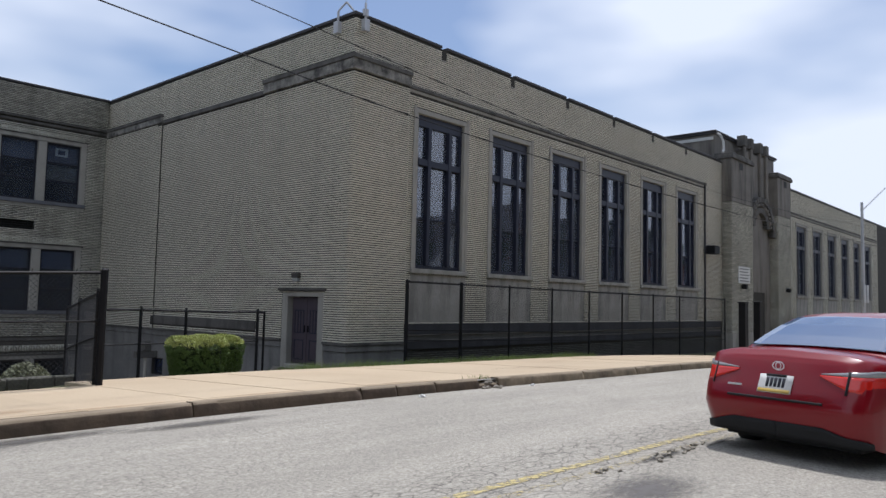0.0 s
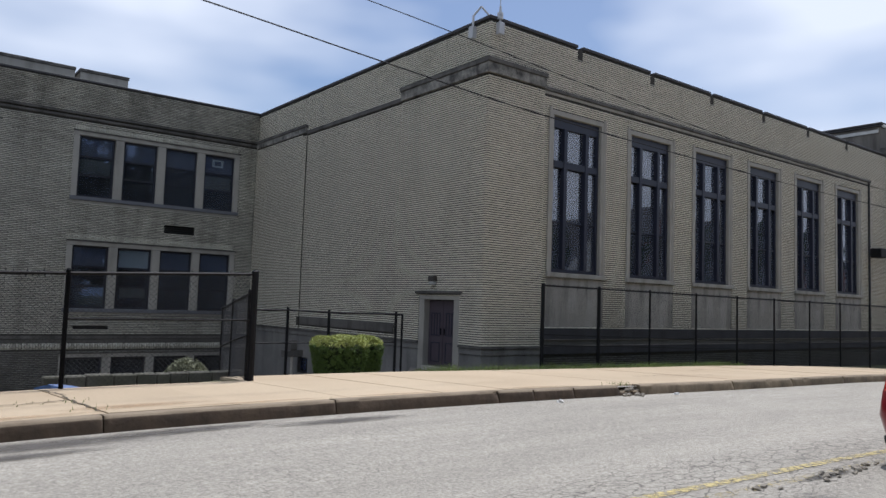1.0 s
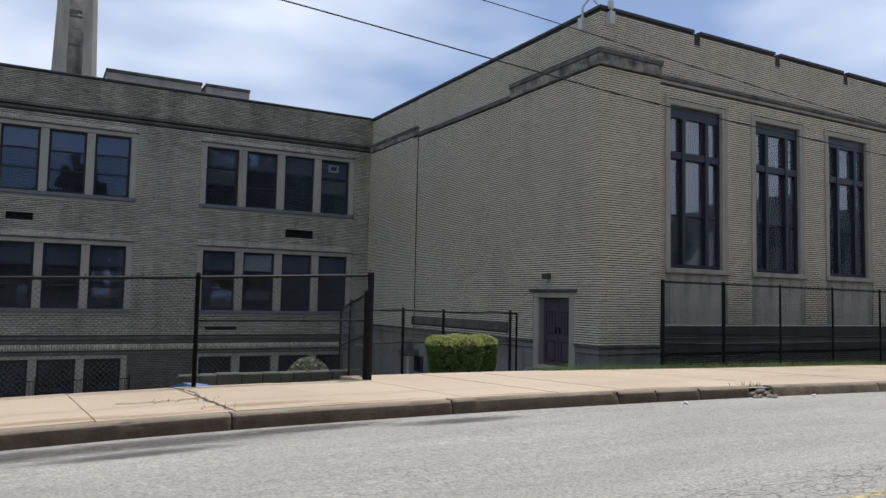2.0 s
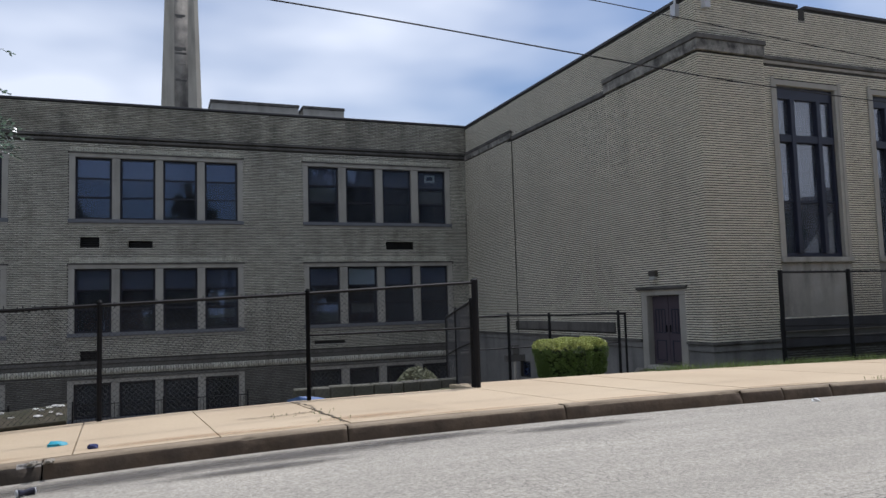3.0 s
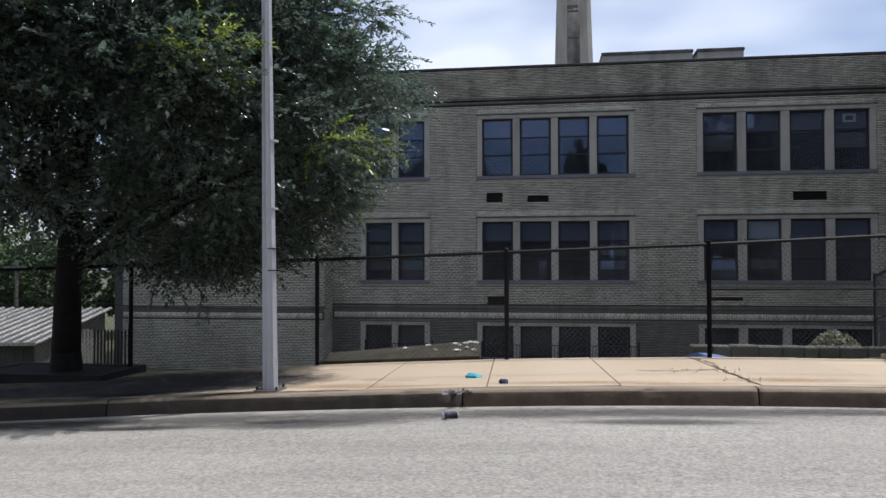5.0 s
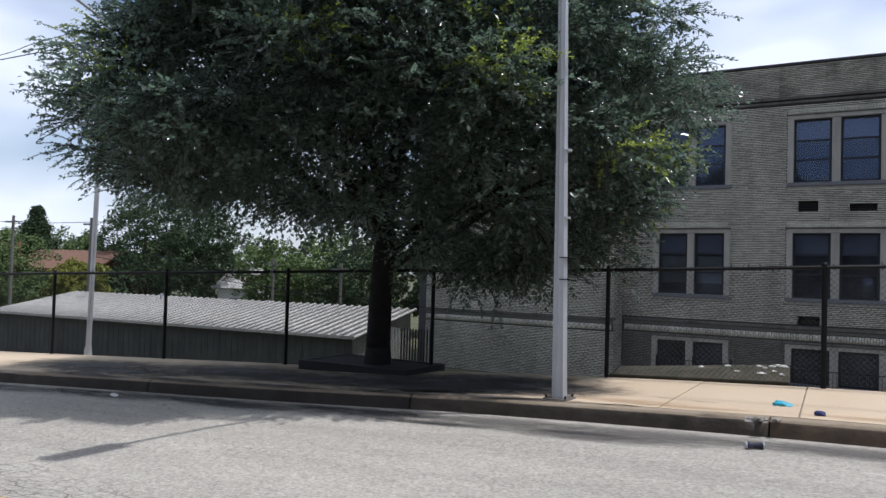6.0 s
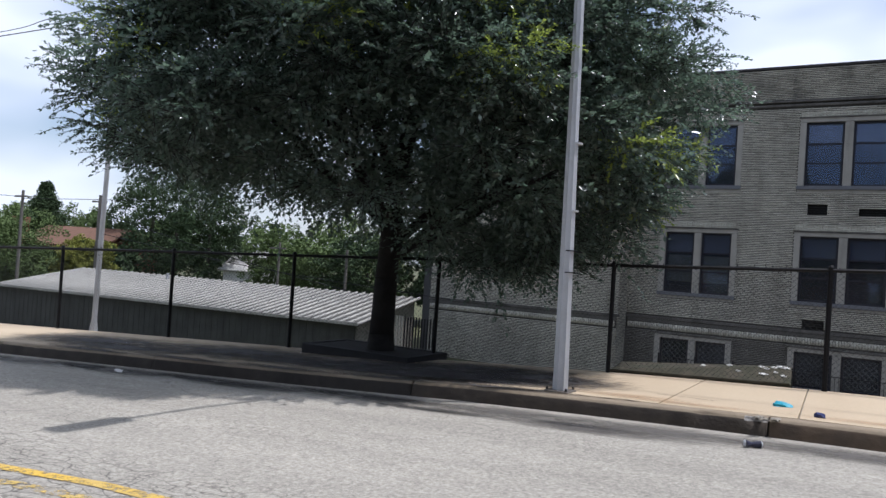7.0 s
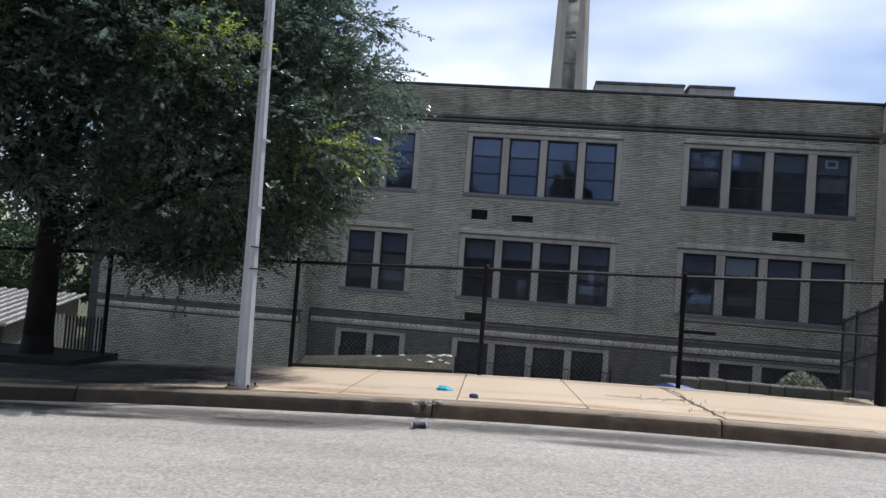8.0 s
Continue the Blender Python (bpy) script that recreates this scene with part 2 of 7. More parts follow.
M_POLE = material("galvanised_steel", (0.48, 0.49, 0.51), 0.5, metal=0.2, vary=0.12, scale=4, bump=0.1, stain=0.12)
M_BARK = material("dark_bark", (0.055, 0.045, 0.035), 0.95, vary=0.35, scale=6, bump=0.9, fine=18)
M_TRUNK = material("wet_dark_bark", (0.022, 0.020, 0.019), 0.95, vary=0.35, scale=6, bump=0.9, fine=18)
def leaf_material(name, color, tint, through_, island):
    """A leaf: dull gloss on top, and light that comes through it."""
    m = material(name, color, 0.25, spec=0.8, vary=0.3, scale=0.7, bump=0.0, tint=tint, island=island)
    n, l = m.node_tree.nodes, m.node_tree.links
    p, out = n["Principled BSDF"], n["Material Output"]
    tr, mx = n.new("ShaderNodeBsdfTranslucent"), n.new("ShaderNodeMixShader")
    tr.inputs["Color"].default_value = (*through_, 1)
    mx.inputs[0].default_value = 0.45
    l.new(p.outputs[0], mx.inputs[1])
    l.new(tr.outputs[0], mx.inputs[2])
    l.new(mx.outputs[0], out.inputs["Surface"])
    return m


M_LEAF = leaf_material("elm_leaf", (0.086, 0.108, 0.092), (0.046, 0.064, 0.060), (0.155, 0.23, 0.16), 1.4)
# Lit copy of the elm leaf, painted brighter and yellower.
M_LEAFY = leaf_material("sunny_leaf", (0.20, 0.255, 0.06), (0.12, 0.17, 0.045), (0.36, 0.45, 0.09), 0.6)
M_FAR = material("far_leaf", (0.12, 0.165, 0.06), 0.8, vary=0.3, scale=0.12, bump=0.0, tint=(0.06, 0.095, 0.035), island=0.6, spec=0.2)
M_HEDGETOP = material("young_hedge_leaf", (0.40, 0.44, 0.12), 0.5, vary=0.25, scale=2, bump=0.0, island=0.5)
M_HEDGE = material("hedge_leaf", (0.11, 0.175, 0.035), 0.55, vary=0.25, scale=2, bump=0.0, island=0.5)
M_SHRUB = material("pale_shrub_leaf", (0.26, 0.27, 0.17), 0.6, vary=0.25, scale=2, bump=0.0, island=0.5)
M_MOSS = material("mossy_rubble", (0.11, 0.105, 0.088), 0.95, vary=0.35, scale=3, bump=0.6, fine=18, tint=(0.075, 0.075, 0.05), island=0.3)
M_DOOR = material("plum_door_paint", (0.068, 0.054, 0.068), 0.45, vary=0.15, bump=0.08)
M_CONCRETE = material("grey_concrete", (0.38, 0.36, 0.32), 0.92, vary=0.25, scale=1.0, bump=0.3, fine=25, stain=0.3)
M_TIN = material("ribbed_roof_steel", (0.36, 0.345, 0.315), 0.6, metal=0.1, vary=0.2, scale=1.5, bump=0.1, stain=0.2)
M_SHEDWALL = material("shed_siding", (0.060, 0.062, 0.056), 0.8, vary=0.4, scale=1.6, bump=0.2, stain=0.45)
M_PLANTER = material("dark_timber", (0.02, 0.02, 0.022), 0.8, vary=0.3, bump=0.4, fine=20)


# ---- mesh helpers ----
def part(name, bm, mat, parent=None, label="", smooth=False):
    """Link a bmesh as one mesh object, under parent if there is one."""
    me = bpy.data.meshes.new(name)
    bm.to_mesh(me)
    bm.free()
    me.materials.append(mat)
    if smooth:
        me.polygons.foreach_set("use_smooth", [True] * len(me.polygons))
    ob = new(name, me)
    ob.parent = parent
    if label:
        ob["label"] = label
    return ob


def thing(name, at=(0, 0, 0), label="", category="", group="", kind="", turn=0):
    ob = new(name)
    ob.matrix_basis = pose(*at, 0, 0, turn)
    return tagged(ob, label, category, group, kind)


def box(bm, x0, x1, y0, y1, z0, z1, bevel=0.0):
    vs = [bm.verts.new((x, y, z)) for x in (x0, x1) for y in (y0, y1) for z in (z0, z1)]
    fs = [bm.faces.new([vs[i] for i in q]) for q in ((0, 1, 3, 2), (4, 6, 7, 5), (0, 4, 5, 1), (2, 3, 7, 6), (0, 2, 6, 4), (1, 5, 7, 3))]
    if bevel:
        bmesh.ops.bevel(bm, geom=list({e for f in fs for e in f.edges}), offset=bevel, segments=1, affect="EDGES")
    return bm


def boxes(*rows, bevel=0.0):
    bm = bmesh.new()
    for r in rows:
        box(bm, *r)
    if bevel:
        bmesh.ops.bevel(bm, geom=list(bm.edges), offset=bevel, segments=1, affect="EDGES")
    return bm


def tube(bm, a, b, r0, r1=None, sides=8, caps=True):
    """A tapered rod from a to b."""
    a, b = Vector(a), Vector(b)
    r1 = r0 if r1 is None else r1
    d = (b - a).normalized()
    u = d.orthogonal().normalized()
    v = d.cross(u)
    rings = []
    for c, r in ((a, r0), (b, r1)):
        rings.append([bm.verts.new(c + (u * math.cos(k * 2 * math.pi / sides) + v * math.sin(k * 2 * math.pi / sides)) * r) for k in range(sides)])
    for k in range(sides):
        bm.faces.new((rings[0][k], rings[0][(k + 1) % sides], rings[1][(k + 1) % sides], rings[1][k]))
    if caps:
        bm.faces.new(rings[0][::-1])
        bm.faces.new(rings[1])
    return bm


def raw_mesh(name, verts, faces, mat, parent=None, label="", smooth=False):
    """Link arrays of vertices (n, 3) and equal-sided faces (m, k) as one mesh object."""
    verts, faces = np.asarray(verts, "f"), np.asarray(faces, "i")
    me = bpy.data.meshes.new(name)
    me.vertices.add(len(verts))
    me.vertices.foreach_set("co", verts.ravel())
    k = faces.shape[1]
    me.loops.add(faces.size)
    me.loops.foreach_set("vertex_index", faces.ravel())
    me.polygons.add(len(faces))
    me.polygons.foreach_set("loop_start", np.arange(0, faces.size, k, dtype="i"))
    me.polygons.foreach_set("loop_total", np.full(len(faces), k, "i"))
    if smooth:
        me.polygons.foreach_set("use_smooth", [True] * len(faces))
    me.update()
    me.validate()
    me.materials.append(mat)
    ob = new(name, me)
    ob.parent = parent
    if label:
        ob["label"] = label
    return ob


# ---- the lie of the land ----
def smooth_line(points):
    xs, zs = np.array(points).T
    fine = np.arange(xs[0], xs[-1], 0.5)
    z = np.interp(fine, xs, zs)
    k = np.ones(9) / 9
    z = np.convolve(np.pad(z, 4, mode="edge"), k, mode="valid")
    return lambda x: float(np.interp(x, fine, z))


kerb_top = smooth_line([(-140, -3.2), (-60, -1.15), (-31, -0.08), (-26.7, 0.085), (-24, 0.195), (-22, 0.27), (-20, 0.335), (-18.5, 0.415), (-17, 0.49), (-15.9, 0.55), (-14.75, 0.61), (-13.5, 0.655),
                        (-12, 0.68), (-10.5, 0.695), (-9.3, 0.692), (-7.6, 0.686), (-5.5, 0.67), (-2.8, 0.632), (0.7, 0.57), (5.6, 0.52), (12, 0.33), (20, -0.02), (30, -0.32), (60, -1.0), (150, -2.4)])
bend = lambda x: 0.12 * (x + 18) if x < -18 else 0.0
kerb_y = lambda x: -7.96 + bend(x)
fence_y = lambda x: -4.76 + bend(x)
walk_z = lambda x, y: kerb_top(x) - 0.03 * (y - kerb_y(x))
road_z = lambda x, y: kerb_top(x) - 0.17 + 0.05 * math.sin(max(0.0, min(1.0, (kerb_y(x) - y) / 10.4)) * math.pi)


def land_z(x, y):
    """The ground behind the pavement: it falls towards the buildings."""
    back = kerb_y(x) + (3.28 if x < -9 else 4.15)
    z = walk_z(x, back) - 0.04
    d = max(0.0, y - back)
    right = max(z - 0.16 * d, -0.12 - max(0.0, x) * 0.012)
    near = max(z - 0.17 * d - 0.5 * max(0.0, y - 3.4), -2.4)
    low = max(z - 0.30 * d, -2.6)
    f = min(1.0, max(0.0, (-7.0 - x) / 3.0))
    left = near * (1 - f) + low * f
    g = min(1.0, max(0.0, (x + 0.6) / 0.6)) * min(1.0, max(0.0, (4.4 - y) / 1.0))
    return left * (1 - g) + right * g


def sheet(name, xs, ys, zfun, mat, yoff=None):
    xs, ys = list(xs), list(ys)
    verts = [(x, y + (yoff(x) if yoff else 0), zfun(x, y + (yoff(x) if yoff else 0))) for x in xs for y in ys]
    n = len(ys)
    faces = [(i * n + j, (i + 1) * n + j, (i + 1) * n + j + 1, i * n + j + 1) for i in range(len(xs) - 1) for j in range(n - 1)]
    return raw_mesh(name, verts, faces, mat, smooth=True)


def spread(a, b, n):
    return list(np.linspace(a, b, n))


far_x = [-900, -500, -250, -140] + spread(-120, 120, 161) + [150, 300, 600, 900]
ground = sheet("ground", far_x, spread(-3.9, 40, 60) + [60, 90, 150, 300, 700], lambda x, y: land_z(max(-130, min(140, x)), y) if y < 60 else land_z(max(-130, min(140, x)), 40) - 0.5, M_GROUND,
               lambda x: bend(max(-130, x)) - 0.6)
tagged(ground, "weedy soil that falls away behind the pavement", "ground", kind="structure")
road = sheet("road", spread(-130, 140, 361), spread(-20.4, -7.9, 26), lambda x, y: road_z(x, y), M_ROAD, bend)
tagged(road, "sun-bleached grey asphalt road with fine cracks", "road", kind="structure")
ground_b = sheet("ground", far_x, [-900, -400, -150, -80, -50, -35, -26, -20.3], lambda x, y: road_z(max(-130, min(140, x)), -20) + 0.1, M_GROUND, lambda x: bend(max(-130, x)))
tagged(ground_b, "grassy verge across the road", "ground", kind="structure")

yard = sheet("yard", spread(-22.8, -0.03, 40), spread(-3.2, 15.95, 36), lambda x, y: land_z(x, y) + 0.012, material("yard_concrete", (0.22, 0.205, 0.175), 0.92, vary=0.3, scale=0.6, bump=0.3, fine=18))
tagged(yard, "grey concrete school yard below street level", "yard", kind="structure")

# kerb stones and pavement slabs, each a piece of its own
pavement = thing("pavement", label="tan concrete pavement of square slabs with cracks", category="pavement", kind="structure")
M_CHIP = material("fresh_broken_concrete", (0.40, 0.38, 0.35), 0.95, vary=0.5, scale=14.0, bump=1.0, fine=40, tint=(0.10, 0.09, 0.08))
kerb = thing("kerb", label="worn brown stone kerb with stained face", category="kerb", kind="structure")
rng = random.Random(7)
KERB_JOINTS = [-33.5, -31.0, -28.4, -25.7, -22.56, -18.59, -14.74, -11.87, -9.22, -6.55, -5.83, -4.95, -3.85, -3.3, -0.4, 1.9, 4.3, 7.0, 9.8, 12.6, 15.4, 18.2, 21.0, 23.8, 26.6, 29.4, 32.2, 35.0]


def prism(quad, z_top, z_bot, inset=0.0, lift=0.0):
    """A slab from four plan corners, with its own height at each one."""
    bm = bmesh.new()
    cx, cy = sum(q[0] for q in quad) / 4, sum(q[1] for q in quad) / 4
    top, low = [], []
    for x, y in quad:
        xi, yi = x + (cx - x) * inset, y + (cy - y) * inset
        top.append(bm.verts.new((xi, yi, z_top(x, y) + lift)))
        low.append(bm.verts.new((x, y, z_top(x, y) + lift - 0.02)))
    bot = [bm.verts.new((x, y, z_bot(x, y))) for x, y in quad]
    bm.faces.new(top)
    for a, b in ((top, low), (low, bot)):
        for k in range(4):
            bm.faces.new((a[k], b[k], b[(k + 1) % 4], a[(k + 1) % 4]))
    bmesh.ops.recalc_face_normals(bm, faces=bm.faces)
    return bm


def kerb_stone(a, b, face_mat, drop):
    """A kerb stone with a rounded, chipped front edge, clean on top and dirty on its face."""
    n = max(4, int((b - a) / 0.05))
    profile = ((0.006, -0.42), (0.0, -0.13), (0.0, -0.045), (0.006, -0.022), (0.020, -0.006), (0.045, 0.0), (0.2, 0.0))
    rows, chip = [], 0.0
    for i in range(n + 1):
        x = a + (b - a) * i / n
        chip = 0.75 * chip + rng.uniform(0, 0.006) + (0.02 if rng.random() < 0.02 else 0.0)
        edge = 0.03 if i in (0, n) else 0.0
        broken = max(0.0, 1 - abs(x + 14.86) / 0.11) * rng.uniform(0.5, 1.0)
        base = walk_z(x, kerb_y(x)) + drop
        rows.append([(x, kerb_y(x) + y + (chip + edge * 0.6 + broken * 0.05 if 1 < k < 5 else 0.0), base - 0.03 * y + z - (chip * 0.5 + edge * 0.3 + broken * 0.03 if 2 < k < 5 else 0.0)) for k, (y, z) in enumerate(profile)])
    bm = bmesh.new()
    g = [[bm.verts.new(p) for p in row] for row in rows]
    for p, q in zip(g[:-1], g[1:]):
        for k in range(len(profile) - 1):
            f = bm.faces.new((p[k], q[k], q[k + 1], p[k + 1]))
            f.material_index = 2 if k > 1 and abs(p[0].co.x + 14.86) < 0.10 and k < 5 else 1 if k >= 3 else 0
            f.smooth = True
    for row in (g[0], g[-1]):
        low = bm.verts.new((row[-1].co.x, row[-1].co.y, row[0].co.z))
        bm.faces.new([*row, low])
    bmesh.ops.recalc_face_normals(bm, faces=bm.faces)
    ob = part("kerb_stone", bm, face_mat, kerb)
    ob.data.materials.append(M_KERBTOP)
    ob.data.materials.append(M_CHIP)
    return ob


# Stones near the tree get darker faces, with its shade in their colour.
for a, b in zip(KERB_JOINTS[:-1], KERB_JOINTS[1:]):
    kerb_stone(a + 0.008, b - 0.008, M_KERBSHADEMUCK if -30 < b <= -18 else M_KERBPALE if a > -3.4 else M_KERBSHADE if b < -14 else M_KERB, -0.09 if a == -3.85 else rng.uniform(-0.006, 0.006))
for a, b in ((-130, -33.5), (35, 130)):
    bm = bmesh.new()
    step = 5.0
    x = a
    while x < b:
        x2 = min(b, x + step)
        q = [(x + 0.008, kerb_y(x)), (x2 - 0.008, kerb_y(x2)), (x2 - 0.008, kerb_y(x2) + 0.2), (x + 0.008, kerb_y(x) + 0.2)]
        other = prism(q, walk_z, lambda x, y: walk_z(x, y) - 0.4, 0.01)
        me = bpy.data.meshes.new("tmp")
        other.to_mesh(me)
        other.free()
        bm.from_mesh(me)
        bpy.data.meshes.remove(me)
        x = x2
    part("kerb_run", bm, M_KERB, kerb)["kind"] = "stuff"
SLAB_JOINTS = [-40.0, -36.5, -33.0, -29.6, -26.2, -22.9, -19.5, -17.4, -15.78, -14.5, -13.14, -11.78, -10.35, -8.88, -7.4, -6.2, -4.6, -3.0, -1.4, 0.2, 1.8, 3.4, 5.0, 6.6, 8.2, 9.8, 11.4, 13.0, 14.6, 16.2, 18.0, 20, 22, 24, 26, 28, 30, 33, 36, 40]
for a, b in zip(SLAB_JOINTS[:-1], SLAB_JOINTS[1:]):
    back = 3.28 if b <= -8.8 else 4.15
    lean = 0.18
    for lo, hi in ((0.205, back),):
        g = 0.006
        s0, s1 = lean * lo / 4 * -1, lean * hi / 4 * -1
        q = [(a + g + s0, kerb_y(a) + lo), (b - g + s0, kerb_y(b) + lo), (b - g + s1, kerb_y(b) + hi), (a + g + s1, kerb_y(a) + hi)]
        part("slab", prism(q, walk_z, lambda x, y: walk_z(x, y) - 0.2, 0.004, rng.uniform(-0.004, 0.004)), M_WALK, pavement)
bed = sheet("pavement_bed", spread(-130, 130, 131), [-7.9, -6, -4.72], lambda x, y: walk_z(x, y) - (0.03 if -40 < x < 40 else 0.0), M_CONCRETE, bend)
bed.parent = pavement

# yellow centre lines, two worn stripes with the asphalt showing through
def worn_paint(name, keep, color, grain):
    m = material(name, color, 0.85, vary=0.25, scale=3, bump=0.4, fine=40, tint=(0.36, 0.31, 0.20))
    n, l = m.node_tree.nodes, m.node_tree.links
    co, a, rp = n.new("ShaderNodeTexCoord"), n.new("ShaderNodeTexNoise"), n.new("ShaderNodeValToRGB")
    a.inputs["Scale"].default_value, a.inputs["Detail"].default_value, a.inputs["Roughness"].default_value = grain, 8.0, 0.8
    l.new(co.outputs["Object"], a.inputs["Vector"])
    rp.color_ramp.elements[0].position, rp.color_ramp.elements[1].position = keep, keep + 0.08
    l.new(a.outputs["Fac"], rp.inputs["Fac"])
    l.new(rp.outputs["Color"], n["Principled BSDF"].inputs["Alpha"])
    return m


M_LINE, M_FADED = worn_paint("yellow_line", 0.42, (0.62, 0.40, 0.06), 14.0), worn_paint("faded_yellow_line", 0.455, (0.56, 0.46, 0.20), 16.0)
M_PATCHY = worn_paint("patchy_yellow_line", 0.475, (0.60, 0.41, 0.09), 12.0)
M_LOST = worn_paint("almost_lost_yellow_line", 0.52, (0.50, 0.41, 0.18), 20.0)
for y0 in (-12.42, -12.66):
    for a, b, mat, lab in ((-45, -11, M_LINE if y0 > -12.5 else M_PATCHY, "worn yellow painted centre line"), (-11, 60, M_FADED if y0 > -12.5 else M_LOST, "almost worn away yellow centre line")):
        verts = []
        xs = spread(a, b, int((b - a) * 2) + 1)
        for x in xs:
            for w in (0.0, 0.10):
                y = y0 - w + bend(x) * 0.9 + 0.01 * math.sin(x * 1.7) - (0.07 + 0.02 * (x + 11) if x > -11 else 0.0)
                verts.append((x, y, road_z(x, y) + 0.006))
        st = raw_mesh("road_line", verts, [(2 * i, 2 * i + 2, 2 * i + 3, 2 * i + 1) for i in range(len(xs) - 1)], mat)
        tagged(st, lab, "road marking", "centre lines", "structure")


# ---- masonry ----
def free_spans(u0, u1, z, openings):
    spans = [(u0, u1)]
    for a, b, lo, hi in openings:
        if lo <= z <= hi:
            cut = []
            for s, e in spans:
                if b <= s or a >= e:
                    cut.append((s, e))
                else:
                    if a > s:
                        cut.append((s, a))
                    if b < e:
                        cut.append((b, e))
            spans = cut
    return [(s, e) for s, e in spans if e - s > 0.02]


def slab_wall(name, u0, u1, z0, z1, openings, put, thick, mat, label):
    """A wall core with openings through it. put(u, d, z) gives the place of a point d metres behind the face."""
    zs = sorted({z0, z1, *[c for o in openings for c in o[2:] if z0 < c < z1]})
    bm = bmesh.new()
    for lo, hi in zip(zs[:-1], zs[1:]):
        for s, e in free_spans(u0, u1, (lo + hi) / 2, openings):
            vs = [bm.verts.new(put(u, d, z)) for u in (s, e) for d in (0.0, thick) for z in (lo, hi)]
            for q in ((0, 1, 3, 2), (4, 6, 7, 5), (0, 4, 5, 1), (2, 3, 7, 6), (0, 2, 6, 4), (1, 5, 7, 3)):
                bm.faces.new([vs[i] for i in q])
    bmesh.ops.recalc_face_normals(bm, faces=bm.faces)
    ob = part(name, bm, mat)
    return tagged(ob, label, "wall", kind="structure")


COURSE, BRICK, BED, HEAD, PROUD = 0.0677, 0.302, 0.024, 0.003, 0.021


def bricks(wall, u0, u1, z0, z1, openings, put, mat, pick=None, seed=1):
    """Running-bond brickwork in front of a wall core; those within pick (u0, u1, z0, z1) are single pieces, the rest is one mesh."""
    r = np.random.RandomState(seed)
    rows = []
    for c in range(int((z1 - z0) / COURSE)):
        z = z0 + c * COURSE
        off = (c % 2) * BRICK / 2 + 0.0
        for s, e in free_spans(u0, u1, z + COURSE / 2, openings):
            k = math.floor((s - u0 - off) / BRICK)
            u = u0 + off + k * BRICK
            while u < e:
                a, b = max(u, s) + HEAD / 2, min(u + BRICK, e) - HEAD / 2
                if b - a > 0.03:
                    rows.append((a, b, z + BED / 2, z + COURSE - BED / 2))
                u += BRICK
    single = []
    rest = []
    for q in rows:
        whole = abs(q[1] - q[0] - (BRICK - HEAD)) < 1e-4
        if pick and whole and len(single) < 290 and pick[0] <= q[0] and q[1] <= pick[1] and pick[2] <= q[2] <= pick[3]:
            single.append(q)
        else:
            rest.append(q)
    def solid(q, d):
        a, b, lo, hi = q
        e = 0.004
        return [put(a, 0.0, lo), put(b, 0.0, lo), put(b, 0.0, hi), put(a, 0.0, hi),
                put(a + 0.001, -d, lo + e), put(b - 0.001, -d, lo + e), put(b - 0.001, -d, hi - e), put(a + 0.001, -d, hi - e)]
    F = np.array([(4, 5, 6, 7), (0, 1, 5, 4), (1, 2, 6, 5), (2, 3, 7, 6), (3, 0, 4, 7)])
    depth = PROUD + r.uniform(-0.004, 0.004, len(rest))
    V = np.array([solid(q, d) for q, d in zip(rest, depth)])
    flip = np.cross(V[0][5] - V[0][4], V[0][7] - V[0][4]).dot(np.array(put(0, 1, 0)) - np.array(put(0, 0, 0))) > 0
    if flip:
        F = F[:, ::-1]
    faces = (F[None] + 8 * np.arange(len(rest))[:, None, None]).reshape(-1, 4)
    ob = raw_mesh("brickwork", V.reshape(-1, 3), faces, mat, wall)
    ob["kind"] = "stuff"
    if single:
        q = single[0]
        w, h = q[1] - q[0], q[3] - q[2]
        o = np.array(put(0, 0, 0))
        v = np.array(solid((0, w, 0, h), PROUD)) - o
        me = None
        for q in single:
            if me is None:
                first = raw_mesh("brick", v, F, mat, wall)
                me = first.data
                first.location = Vector(put(q[0], 0, q[2]))
            else:
                p = new("brick", me)
                p.parent = wall
                p.location = Vector(put(q[0], 0, q[2]))


def soldiers(wall, u0, u1, z0, z1, put, mat, pitch=0.095, proud=0.03):
    """A course of bricks on end."""
    n = int((u1 - u0) / pitch)
    V, F = [], []
    f = np.array([(4, 5, 6, 7), (0, 1, 5, 4), (1, 2, 6, 5), (2, 3, 7, 6), (3, 0, 4, 7)])
    for i in range(n):
        a, b = u0 + i * pitch + 0.007, u0 + (i + 1) * pitch - 0.007
        F.append(f + 8 * i)
        V += [put(a, 0, z0), put(b, 0, z0), put(b, 0, z1), put(a, 0, z1), put(a, -proud, z0), put(b, -proud, z0), put(b, -proud, z1), put(a, -proud, z1)]
    ob = raw_mesh("soldier_course", V, np.concatenate(F), mat, wall)
    ob["kind"] = "stuff"


